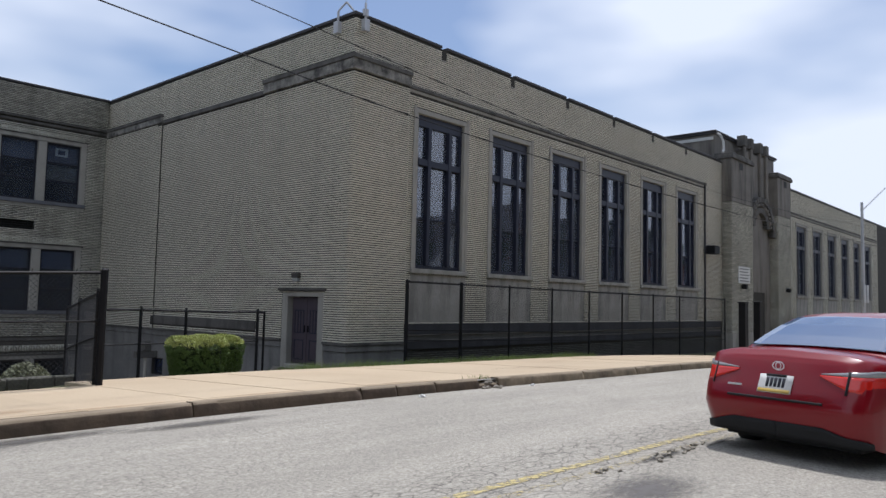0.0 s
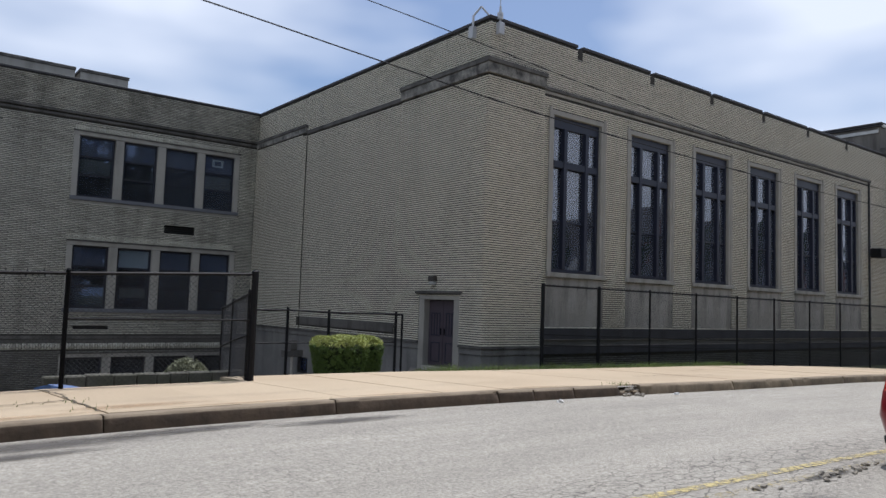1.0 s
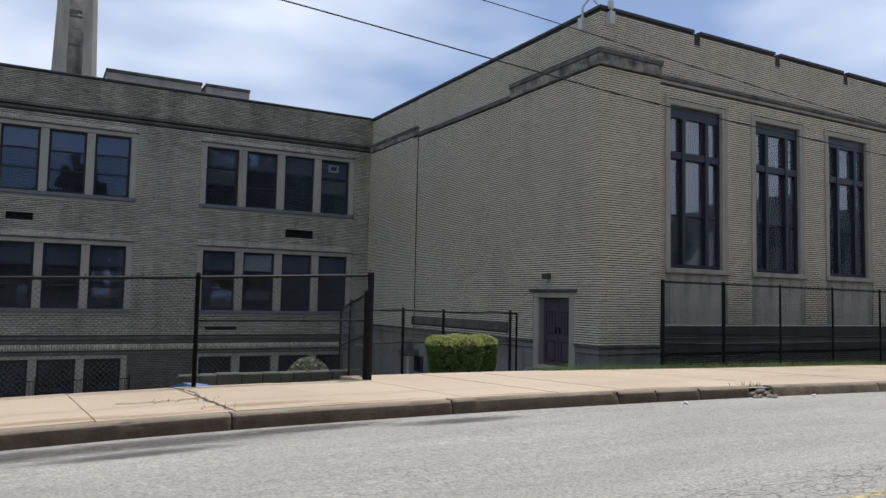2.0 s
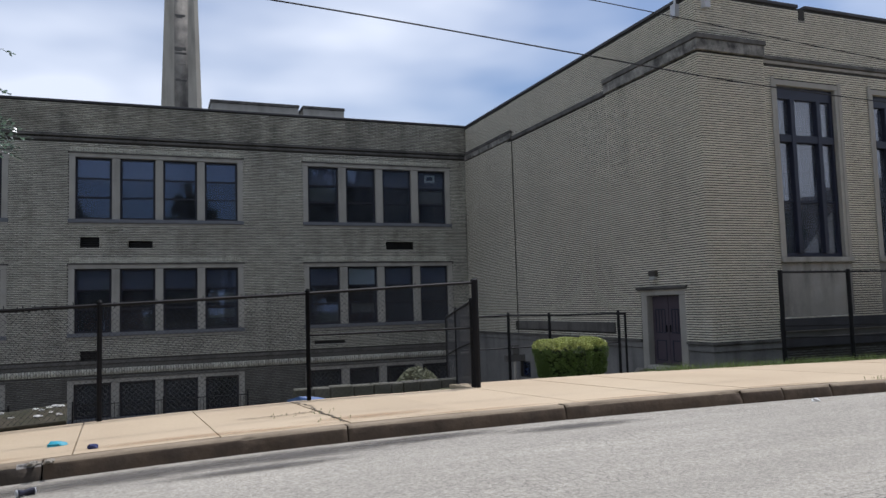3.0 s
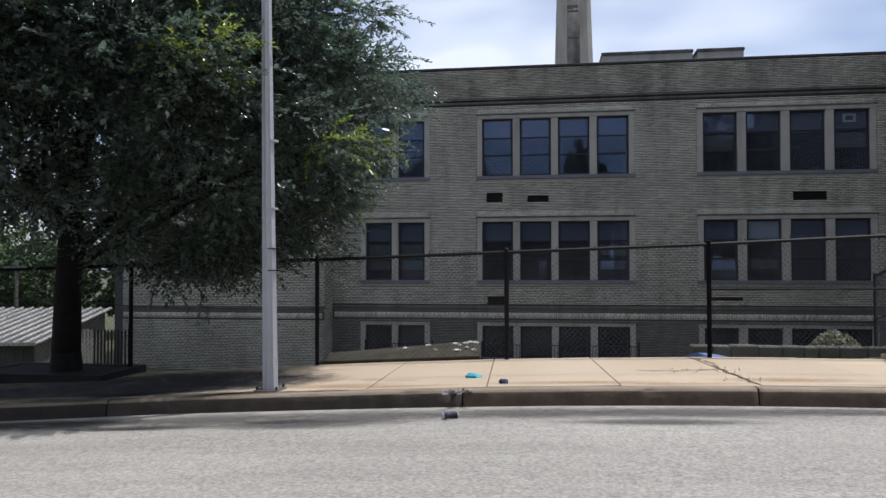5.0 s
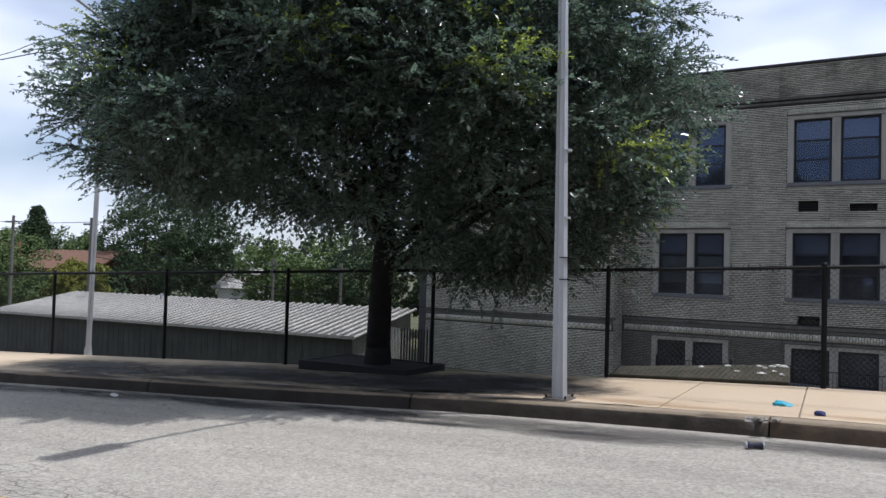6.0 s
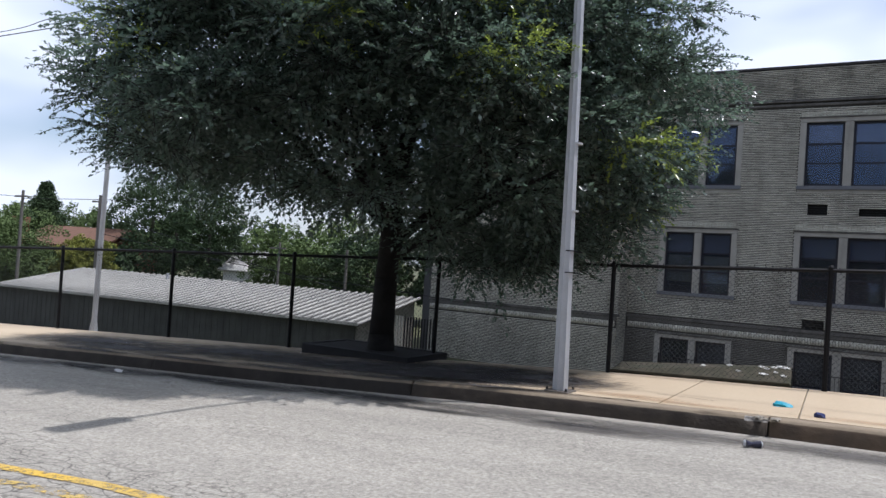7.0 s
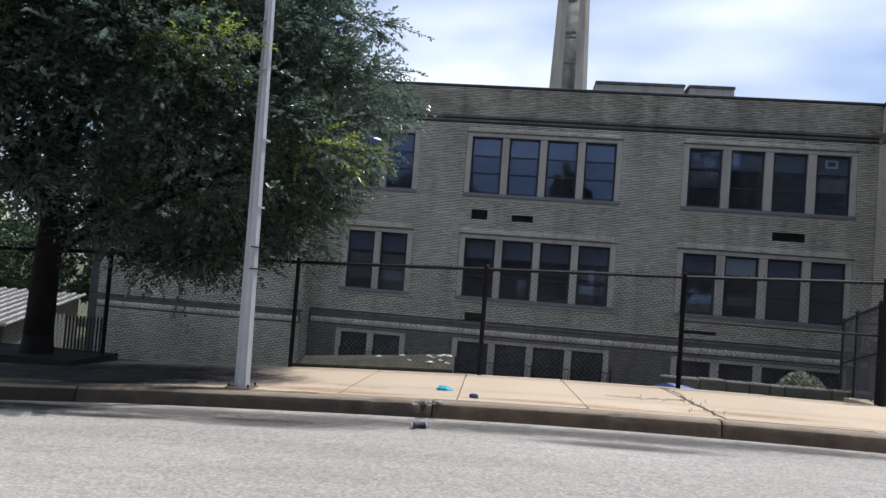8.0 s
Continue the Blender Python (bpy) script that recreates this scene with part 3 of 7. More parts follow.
def band(wall, name, u0, u1, z0, z1, proud, put, mat, label="", bevel=0.012, deep=0.0):
    """A stone band or block across a wall."""
    bm = bmesh.new()
    vs = [bm.verts.new(put(u, d, z)) for u in (u0, u1) for d in (-proud, deep) for z in (z0, z1)]
    for q in ((0, 1, 3, 2), (4, 6, 7, 5), (0, 4, 5, 1), (2, 3, 7, 6), (0, 2, 6, 4), (1, 5, 7, 3)):
        bm.faces.new([vs[i] for i in q])
    bmesh.ops.recalc_face_normals(bm, faces=bm.faces)
    if bevel:
        bmesh.ops.bevel(bm, geom=list(bm.edges), offset=bevel, segments=1, affect="EDGES")
    return part(name, bm, mat, wall, label)


FRONT = lambda u, d, z: (u, d, z)
SIDE = lambda u, d, z: (d, u, z)
LEFTY = 16.0
LEFT = lambda u, d, z: (u, LEFTY + d, z)
WINGY = 14.8
WING = lambda u, d, z: (u, WINGY + d, z)
RET = lambda u, d, z: (-23.2 - d, u, z)
ROOF = 10.33

PIER = 0.06

# hall: tall windows on the street front, then the entrance, then the far half
TALL = [2.72 + 3.81 * i for i in range(6)]
FAR = [41.23 + 3.95 * i for i in range(6)]
W_TALL = 2.24
front_open = [(x - 0.012, x + W_TALL + 0.012, 2.988, 7.912) for x in TALL + FAR]
wall_front = slab_wall("wall_front", 0, 72, -1.5, ROOF - 0.08, front_open, FRONT, 0.45, M_MORTAR, "long buff brick street front with tall windows")
notches = [(x - 0.13, x + 0.13, 9.85, 11) for x in (3.86, 7.66, 11.4, 15.2, 19.0, 22.8)]
stone_open = [(x - 0.222, x + W_TALL + 0.222, 1.3, 8.06) for x in TALL + FAR] + [(27.6, 38.1, -2, 12)]
bricks(wall_front, -PIER, 2.24, 0.72, 8.62, [], lambda u, d, z: (u, d - PIER, z), M_BRICK, (0.0, 2.2, 1.3, 5.0), 3)
bricks(wall_front, 0.0, 66, 1.25, ROOF - 0.1, stone_open + [(0, 2.24, 0, 9.10), (2.2, 25.3, 8.46, 8.73), (39.0, 70, 8.46, 8.73), *[(a, b, 9.85, 11) for a, b, _, _ in notches]], FRONT, M_BRICK, None, 33)
bricks(wall_front, 2.32, 66, -0.5, 0.42, [(27.6, 38.1, -2, 12)], FRONT, M_BASEBRICK, None, 4)
side_open = [(1.228, 2.712, -0.05, 2.032), (10.3, 11.14, -1.0, -0.40)]
wall_side = slab_wall("wall_side", 0.45, LEFTY, -3.0, ROOF - 0.08, side_open, SIDE, 0.45, M_MORTAR, "windowless buff brick side wall with a double door")
side_stone = [(0.95, 2.98, -0.2, 2.16), (-1, 4.35, 8.62, 9.08), (4.35, 11.5, 8.56, 8.80), (11.5, 17, 8.68, 9.0), (4.4, 11.35, 0.88, 1.22)]
pier_side = lambda u, d, z: (d - PIER, u, z)
part("pier_core", boxes((-PIER, 2.24, -PIER, -0.004, 0.72, 8.62), (-PIER, -0.004, -0.004, 0.95, 0.72, 8.62), (-PIER, -0.004, 0.95, 2.98, 2.16, 8.62), (-PIER, -0.004, 2.98, 4.3, 0.72, 8.62), (-PIER, -0.004, 11.17, LEFTY, 0.72, 8.68)), M_MORTAR, wall_side)
bricks(wall_side, 4.3, 11.17, 0.72, ROOF - 0.1, side_stone, SIDE, M_BRICK, None, 5)
bricks(wall_side, -PIER - 0.015, 4.3, 0.72, 8.62, side_stone, pier_side, M_BRICK, (0.0, 4.2, 2.4, 3.6), 51)
bricks(wall_side, 11.17, LEFTY, 0.72, 8.68, side_stone, pier_side, M_BRICK, None, 52)
for a, b in ((-0.015, 4.3), (11.17, LEFTY)):
    bricks(wall_side, a, b, 9.03, ROOF - 0.1, side_stone, SIDE, M_BRICK, None, 53)
for a, b, lo, hi in ((-0.03, 0.95, -1.0, 0.46), (2.98, 10.28, -2.6, 0.46), (11.16, LEFTY - 0.01, -2.6, 0.46), (10.28, 11.16, -0.38, 0.46), (10.28, 11.16, -2.6, -1.02)):
    band(wall_side, "base_render", a, b, lo, hi, 0.028, SIDE, M_RENDER, "smooth grey render on the wall's base", bevel=0.0)
band(wall_front, "base_render", 0.003, 2.3, -1.0, 0.46, 0.03, FRONT, M_RENDER, "smooth grey render on the wall's base", bevel=0.0)
GROUPS = [("A", -7.53, 1.69, 1.36, 4), ("B", -16.61, 1.604, 1.31, 4), ("C", -21.70, 1.44, 1.16, 2)]
STOREYS = [(5.68, 8.13), (1.25, 3.74), (-2.02, -0.68)]
left_open, left_stone = [], []
for _, x0, pitch, w, n in GROUPS:
    for lo, hi in STOREYS:
        left_open.append((x0 - 0.012, x0 + pitch * (n - 1) + w + 0.012, lo - 0.012, hi + 0.012))
        left_stone.append((x0 - 0.22, x0 + pitch * (n - 1) + w + 0.22, lo - 0.26, hi + 0.16))
VENTS = [(-16.42, -15.74, 4.58, 4.97), (-14.69, -13.80, 4.53, 4.82), (-4.05, -2.77, 4.46, 4.84), (-16.38, -15.64, 0.20, 0.54), (-7.32, -6.02, 0.40, 0.56)]
wall_left = slab_wall("wall_left", -23.2, 0.0, -4.0, ROOF - 0.055, left_open + VENTS, LEFT, 0.4, M_MORTAR, "three-storey buff brick school wing with ribbon windows")
bricks(wall_left, -23.2, -0.02, 0.16, 8.74, left_stone + VENTS + [(-30, 5, 0.06, 0.2)], LEFT, M_BRICKOLD, None, 7)
bricks(wall_left, -23.2, -0.02, 9.03, ROOF - 0.06, [], LEFT, M_BRICKSOOT, None, 71)
bricks(wall_left, -23.2, -0.02, -3.4, -0.40, left_stone + VENTS, LEFT, M_BASEOLD, None, 8)
wall_wing = slab_wall("wall_wing", -32.3, -23.2, -4.0, ROOF - 0.055, [], WING, 0.4, M_MORTAR, "projecting buff brick end bay of the school")
bricks(wall_wing, -32.3, -23.2, 0.16, 8.74, [], WING, M_BRICKOLD, None, 9)
bricks(wall_wing, -32.3, -23.2, 9.03, ROOF - 0.06, [], WING, M_BRICKSOOT, None, 72)
bricks(wall_wing, -32.3, -23.2, -3.4, -0.40, [], WING, M_BRICKOLD, None, 10)
wall_return = slab_wall("wall_return", WINGY + 0.4, LEFTY, -4.0, ROOF - 0.1, [], RET, 0.4, M_MORTAR, "short return of the end bay")
bricks(wall_return, WINGY, LEFTY, -3.4, ROOF - 0.12, [], RET, M_BRICKOLD, None, 11)

# stone bands, ledges and coping
band(wall_front, "corner_block", -0.15, 2.24, 8.62, 8.93, 0.15, FRONT, M_DRIP, "soot-streaked limestone corner block")
band(wall_front, "corner_cap", -0.19, 2.27, 8.933, 9.07, 0.19, FRONT, M_DARKSTONE, "sooty limestone cap")
band(wall_front, "string_course", 2.24, 25.3, 8.60, 8.71, 0.09, FRONT, M_DARKSTONE)
band(wall_front, "frieze", 2.24, 25.3, 8.50, 8.597, 0.035, FRONT, M_STONE)
band(wall_front, "string_course", 39.0, 66, 8.60, 8.71, 0.09, FRONT, M_DARKSTONE)
band(wall_front, "frieze", 39.0, 66, 8.50, 8.597, 0.035, FRONT, M_STONE)
band(wall_side, "corner_block", 0.003, 4.32, 8.625, 8.93, 0.148, SIDE, M_DRIP, "soot-streaked limestone corner block")
band(wall_side, "corner_cap", 0.003, 4.35, 8.933, 9.07, 0.188, SIDE, M_DARKSTONE, "sooty limestone cap")
band(wall_side, "string_course", 4.35, 11.13, 8.62, 8.78, 0.07, SIDE, M_DARKSTONE)
band(wall_side, "end_block", 11.16, 15.95, 8.68, 8.90, 0.12, SIDE, M_DRIP)
band(wall_side, "end_cap", 11.13, 15.95, 8.903, 9.02, 0.15, SIDE, M_DARKSTONE)
band(wall_left, "cornice", -23.15, -0.1, 8.76, 8.86, 0.07, LEFT, M_DARKSTONE)
band(wall_left, "cornice", -23.15, -0.1, 8.92, 9.0, 0.12, LEFT, M_DARKSTONE)
band(wall_wing, "cornice", -32.35, -23.1, 8.76, 9.0, 0.10, WING, M_DARKSTONE)
band(wall_left, "belt_course", -23.15, -0.02, 0.05, 0.17, 0.06, LEFT, M_DARKSTONE)
band(wall_wing, "belt_course", -32.35, -23.1, 0.05, 0.17, 0.06, WING, M_DARKSTONE)
for wl_, put_, a, b in ((wall_left, LEFT, -23.1, -0.1), (wall_wing, WING, -32.3, -23.2)):
    soldiers(wl_, a, b, -0.36, -0.12, put_, M_BRICKOLD, proud=0.010)
    band(wl_, "belt_course", a, b, -0.10, 0.03, 0.02, put_, M_BASEBRICK)
for wall_, put_, a, b, e in ((wall_side, SIDE, 2.98, LEFTY - 0.1, 0.0), (wall_side, SIDE, -0.07, 0.95, 0.0), (wall_front, FRONT, 0.003, 2.3, 0.002)):
    band(wall_, "base_course", a, b, 0.47, 0.645, 0.07 + e, put_, M_RENDER, "weathered grey stone base course")
    band(wall_, "base_ledge", a - (0.05 if a < 0 else 0), b, 0.648, 0.725, 0.12 + e, put_, M_DARKSTONE, "sooty stone ledge")
band(wall_front, "base_course", 2.302, 27.3, 0.47, 0.72, 0.09, FRONT, M_BASEDARK)
band(wall_front, "base_course", 2.3, 27.3, 0.93, 1.26, 0.06, FRONT, M_BASEDARK)
band(wall_front, "base_panel", 2.3, 27.3, 0.72, 0.93, 0.012, FRONT, M_BASEBRICK)
band(wall_front, "ledge", 2.3, 27.3, 0.905, 0.928, 0.075, FRONT, M_ENTSTONE)
band(wall_front, "ledge", 2.3, 27.3, 0.722, 0.745, 0.10, FRONT, M_ENTSTONE)
band(wall_side, "wall_ledge", 4.4, 11.12, 0.90, 1.22, 0.06, SIDE, M_DARKSTONE)
cuts = [0.0] + [c for a, b, _, _ in notches for c in (a, b)] + [27.3]
for a, b in zip(cuts[0::2], cuts[1::2]):
    band(wall_front, "coping", a - (0.06 if a == 0 else 0), b, ROOF - 0.07, ROOF + 0.03, 0.05, FRONT, M_COPING, deep=0.5)
for a, b, _, _ in notches:
    band(wall_front, "scupper", a, b, 9.86, 9.9, 0.02, FRONT, M_STONE, deep=0.46)
band(wall_front, "coping", 40.0, 72, ROOF - 0.07, ROOF + 0.03, 0.05, FRONT, M_COPING, deep=0.5)
band(wall_side, "coping", 0.5, LEFTY + 0.3, ROOF - 0.07, ROOF + 0.03, 0.05, SIDE, M_COPING, deep=0.5)
band(wall_left, "coping", -23.2, -0.06, ROOF - 0.05, ROOF + 0.04, 0.06, LEFT, M_COPING, deep=0.45)
band(wall_wing, "coping", -32.4, -23.2, ROOF - 0.05, ROOF + 0.04, 0.06, WING, M_COPING, deep=0.45)
for _, x0, pitch, w, n in GROUPS:
    for zz in (8.34, 3.96):
        soldiers(wall_left, x0 - 0.2, x0 + pitch * (n - 1) + w + 0.2, zz, zz + 0.2, LEFT, M_BRICKOLD, proud=0.012)
for x0, x1, z0, z1 in VENTS:
    v = thing("wall_vent", (x0, LEFTY + 0.08, z0), "black louvred metal vent set in brick", "vent", "wall vents")
    part("backing", boxes((0, x1 - x0, 0.12, 0.16, 0, z1 - z0)), M_VENT, v)
    k = 0.0
    while k < z1 - z0 - 0.04:
        part("louvre", boxes((0, x1 - x0, -0.03, 0.06, k + 0.02, k + 0.035)), M_VENT, v)
        k += 0.09

# roofs and the backs that close the buildings
for name, r in (("roof_hall", (0.45, 72, 0.45, 22, 9.5, 9.6)), ("roof_left", (-32.3, 0.0, 16.4, 40, 9.5, 9.6)), ("wall_back_hall", (0.45, 72, 22, 22.4, -3, 9.5)), ("wall_back_left", (-32.3, 0.0, 40, 40.4, -4, 9.5)),
                ("wall_end_left", (-32.7, -32.3, 14.8, 40, -4, 10.18)), ("wall_end_hall", (72, 72.4, 0, 22.4, -3, 10.2)), ("floor_hall", (0.45, 72, 0.45, 22, 2.3, 2.5)), ("floor_left", (-32.3, 0.0, 16.4, 40, 0.75, 0.95)),
                ("floor_upper", (-32.3, 0.0, 16.4, 40, 4.8, 5.0)), ("wall_corridor", (-32.3, 0.0, 23.5, 23.7, -4, 9.5))):
    ob = part(name, boxes(r), M_ROOF if "roof" in name else M_ROOM)
    tagged(ob, "plain dim inner surface" if "roof" not in name else "flat tarred roof behind the parapet", "roof" if "roof" in name else "wall", kind="structure")
tagged(part("wall_inner", boxes((0.0, 0.45, 16.4, 40, -3, 9.6)), M_ROOM), "plain dim inner wall", "wall", kind="structure")

# ---- windows ----
count = 0


def window_name():
    global count
    count += 1
    return "window_%d" % count


def ribbon_window(x0, pitch, w, n, lo, hi, basement, pale):
    """A row of sash windows in one stone surround."""
    total = pitch * (n - 1) + w
    win = thing(window_name(), (x0, LEFTY, lo), "row of dark steel sash windows in a limestone surround" if not basement else "low dark basement windows in a limestone surround", "window", kind="structure")
    h = hi - lo
    part("lintel", boxes((-0.22, total + 0.22, -0.035, 0.30, h + 0.003, h + 0.16), bevel=0.01), M_STONE, win)
    part("drip_mould", boxes((-0.26, total + 0.26, -0.075, 0.0, h + 0.15, h + 0.20), bevel=0.01), M_DARKSTONE, win)
    part("window_sill", boxes((-0.24, total + 0.24, -0.10, 0.30, -0.15, 0.0), bevel=0.012), M_SILL, win, "grey slate sill")
    part("sill_band", boxes((-0.22, total + 0.22, -0.025, 0.2, -0.26, -0.152)), M_STONE, win)
    for a in (-0.22, total):
        part("jamb", boxes((a, a + 0.22, -0.03, 0.30, 0.0, h), bevel=0.01), M_STONE, win)
    for i in range(n - 1):
        a = i * pitch + w
        part("mullion", boxes((a, a + pitch - w, -0.02, 0.30, 0.0, h), bevel=0.015), M_STONE, win)
    for i in range(n):
        a = i * pitch
        f = 0.085
        y0, y1 = 0.12, 0.19
        fr = part("window_frame", boxes((a, a + f, y0, y1, 0, h), (a + w - f, a + w, y0, y1, 0, h), (a + f, a + w - f, y0, y1, h - f, h), (a + f, a + w - f, y0, y1, 0, f), bevel=0.006), M_SASH, win)
        if basement:
            part("pane", boxes((a + f, a + w - f, 0.155, 0.16, f, h - f)), M_GLASSDULL, fr).visible_shadow = False
            continue
        z1, z2 = h * 0.36, h * 0.665
        for z in (z1, z2):
            part("rail", boxes((a + f, a + w - f, y0 + 0.01, y1 - 0.01, z - 0.034, z + 0.034), bevel=0.005), M_SASH, fr)
        for c, d in ((f, z1 - 0.034), (z1 + 0.034, z2 - 0.034), (z2 + 0.034, h - f)):
            part("pane", boxes((a + f, a + w - f, 0.155, 0.16, c, d)), M_GLASS, fr).visible_shadow = False
        drop = z2 if (i, lo) not in pale else pale[(i, lo)]
        part("blind", boxes((a + f, a + w - f, 0.19, 0.2, drop, h - f)), M_BLINDPALE if (i, lo) in pale else M_BLIND, win)
    return win


for g, x0, pitch, w, n in GROUPS:
    for lo, hi in STOREYS:
        pale = {(1, 1.25): 1.7} if g == "A" else {}
        ribbon_window(x0, pitch, w, n, lo, hi, lo < -1, pale)
# a paper notice, an air conditioner and half-drawn shades behind the glass
M_SHADE = material("olive_window_shade", (0.20, 0.20, 0.155), 0.8, vary=0.2, bump=0.05)
for x, z, a, b, mat, lab in ((-2.07, 7.62, 0.50, 0.34, M_BLINDPALE, "pale framed notice inside a window"), (-5.62, 1.72, 1.0, 0.40, M_SHADE, "grey-green box standing inside a window"),
                             (-11.66, 1.70, 1.02, 0.36, M_SHADE, "half-drawn grey shade inside a window"), (-11.66, 2.32, 1.02, 0.40, M_SHADE, "half-drawn grey shade inside a window"),
                             (-21.6, 1.70, 0.96, 1.1, M_SHADE, "drawn grey-green shade inside a window"), (-20.16, 1.70, 0.96, 1.1, M_SHADE, "drawn grey-green shade inside a window"),
                             (-7.42, 6.62, 1.14, 0.60, M_SHADE, "half-drawn olive shade inside a window"), (-2.34, 6.58, 1.16, 0.62, M_SHADE, "half-drawn olive shade inside a window")):
    bm = boxes((x, x + a, LEFTY + 0.203, LEFTY + 0.215, z, z + b), bevel=0.003)
    if "notice" in lab:
        bm = boxes((x, x + a, LEFTY + 0.168, LEFTY + 0.180, z, z + 0.08), (x, x + a, LEFTY + 0.168, LEFTY + 0.180, z + b - 0.08, z + b), (x, x + 0.1, LEFTY + 0.168, LEFTY + 0.180, z + 0.08, z + b - 0.08), (x + a - 0.1, x + a, LEFTY + 0.168, LEFTY + 0.180, z + 0.08, z + b - 0.08))
    tagged(part("window_notice" if "notice" in lab else "shade_panel", bm, mat), lab, "window shade")
# railings over the basement windows
for x0, x1 in ((-16.6, -10.2), (-21.6, -18.7)):
    r = thing("window_guard", (x0, LEFTY - 0.42, -2.5), "black iron railing round a basement window well", "railing", "window guards")
    for z in (0.1, 1.05):
        part("rail", boxes((0, x1 - x0, -0.015, 0.015, z, z + 0.03)), M_FENCE, r)
    k = 0.0
    while k <= x1 - x0:
        part("baluster", boxes((k, k + 0.018, -0.009, 0.009, -0.3, 1.05)), M_FENCE, r)
        k += 0.13
    for k in (0, (x1 - x0) / 2, x1 - x0):
        part("post", boxes((k - 0.03, k + 0.03, -0.03, 0.03, -0.3, 1.22), bevel=0.006), M_FENCE, r)


def tall_window(x, label):
    win = thing(window_name(), (x, 0, 3.0), label, "window", kind="structure")
    w, h = W_TALL, 4.9
    for a in (-0.17, w):
        part("jamb", boxes((a, a + 0.17, -0.03, 0.40, -0.02, h), bevel=0.012), M_STONE, win)
    part("lintel", boxes((-0.17, w + 0.17, -0.03, 0.40, h + 0.003, h + 0.16), bevel=0.012), M_STONE, win)
    for a in (-0.23, w + 0.11):
        part("architrave", boxes((a, a + 0.12, -0.06, 0.0, -0.02, h + 0.22), bevel=0.012), M_STONE, win)
    part("window_sill", boxes((-0.24, w + 0.24, -0.12, 0.40, -0.17, -0.022), bevel=0.015), M_STONE, win)
    part("spandrel", boxes((-0.22, w + 0.22, -0.015, 0.30, -1.72, -0.175), bevel=0.01), M_PANEL, win, "weathered concrete panel")
    f = 0.10
    # The deep black head stands in for the shaded recess under the lintel.
    fr = part("window_frame", boxes((0, f, 0.09, 0.23, 0, h), (w - f, w, 0.09, 0.23, 0, h), (f, w - f, 0.09, 0.23, h - f - 0.26, h), (f, w - f, 0.09, 0.23, 0, f), bevel=0.01), M_FRAME, win)
    for a in (0.54, 1.54):
        part("mullion", boxes((a, a + 0.15, 0.03, 0.23, f, h - f - 0.26), bevel=0.012), M_FRAME, fr)
    for a, b in ((f, 0.54), (0.69, 1.54), (1.69, w - f)):
        part("transom", boxes((a, b, 0.05, 0.23, 3.28, 3.50), bevel=0.012), M_FRAME, fr)
        part("glazing_bar", boxes((a, b, 0.13, 0.21, 1.55, 1.60), bevel=0.006), M_FRAME, fr)
        for c, d in ((f, 1.55), (1.60, 3.28), (3.50, h - f - 0.26)):
            part("pane", boxes((a, b, 0.17, 0.176, c, d)), M_GLASSHALL, fr).visible_shadow = False
    return win


for x in TALL:
    tall_window(x, "tall black-framed hall window in a limestone surround")
for x in FAR:
    tall_window(x, "tall black-framed window in the far half of the front")

# ---- side door ----
door = thing("door_1", (0, 1.97, 0.0), "closed plum-painted double door in a stone surround", "door", kind="structure")
part("jamb", boxes((-0.06, 0.42, -1.02, -0.73, -0.25, 2.02), bevel=0.012), M_STONE, door)
part("jamb", boxes((-0.06, 0.42, 0.73, 1.01, -0.25, 2.02), bevel=0.012), M_STONE, door)
part("head", boxes((-0.06, 0.42, -1.02, 1.01, 2.022, 2.17), bevel=0.012), M_STONE, door)
part("hood", boxes((-0.12, 0.0, -1.10, 1.10, 2.172, 2.21), (-0.15, 0.0, -1.14, 1.14, 2.21, 2.29), bevel=0.015), M_DARKSTONE, door, "sooty stone hood mould")
part("threshold", boxes((-0.12, 0.42, -0.73, 0.73, -0.14, -0.02), bevel=0.01), M_CONCRETE, door)
for a in (-0.72, 0.01):
    leaf = part("door_leaf", boxes((0.14, 0.19, a, a + 0.71, -0.01, 2.0), bevel=0.006), M_DOOR, door)
    for lo, hi, n in ((0.12, 0.72, 1), (0.92, 1.62, 3)):
        part("panel_mould", boxes((0.128, 0.139, a + 0.13, a + 0.58, lo, lo + 0.03), (0.128, 0.139, a + 0.13, a + 0.58, hi - 0.03, hi), (0.128, 0.139, a + 0.13, a + 0.16, lo + 0.03, hi - 0.03), (0.128, 0.139, a + 0.55, a + 0.58, lo + 0.03, hi - 0.03)), M_FRAME, leaf)
        for k in range(n - 1):
            c = a + 0.16 + 0.39 * (k + 1) / n
            part("panel_bar", boxes((0.128, 0.139, c - 0.015, c + 0.015, lo + 0.03, hi - 0.03)), M_FRAME, leaf)
    part("handle", boxes((0.10, 0.14, a + (0.62 if a < 0 else 0.06), a + (0.65 if a < 0 else 0.09), 0.95, 1.15), bevel=0.008), M_FENCE, leaf)
lamp = thing("wall_lamp", (-0.016, 2.22, 2.50), "bronze wall lamp with a milky lens above the door", "lamp")
part("housing", boxes((-0.20, 0.0, -0.15, 0.15, 0.08, 0.24), (-0.05, 0.0, -0.12, 0.12, -0.02, 0.08), bevel=0.02), material("bronze_housing", (0.05, 0.045, 0.04), 0.5), lamp)
part("lens", boxes((-0.19, -0.052, -0.12, 0.12, -0.02, 0.078), bevel=0.02), material("milky_lens", (0.35, 0.36, 0.34), 0.3), lamp)
bw = thing(window_name(), (0, 10.72, -0.7), "small barred basement window", "window", kind="structure")
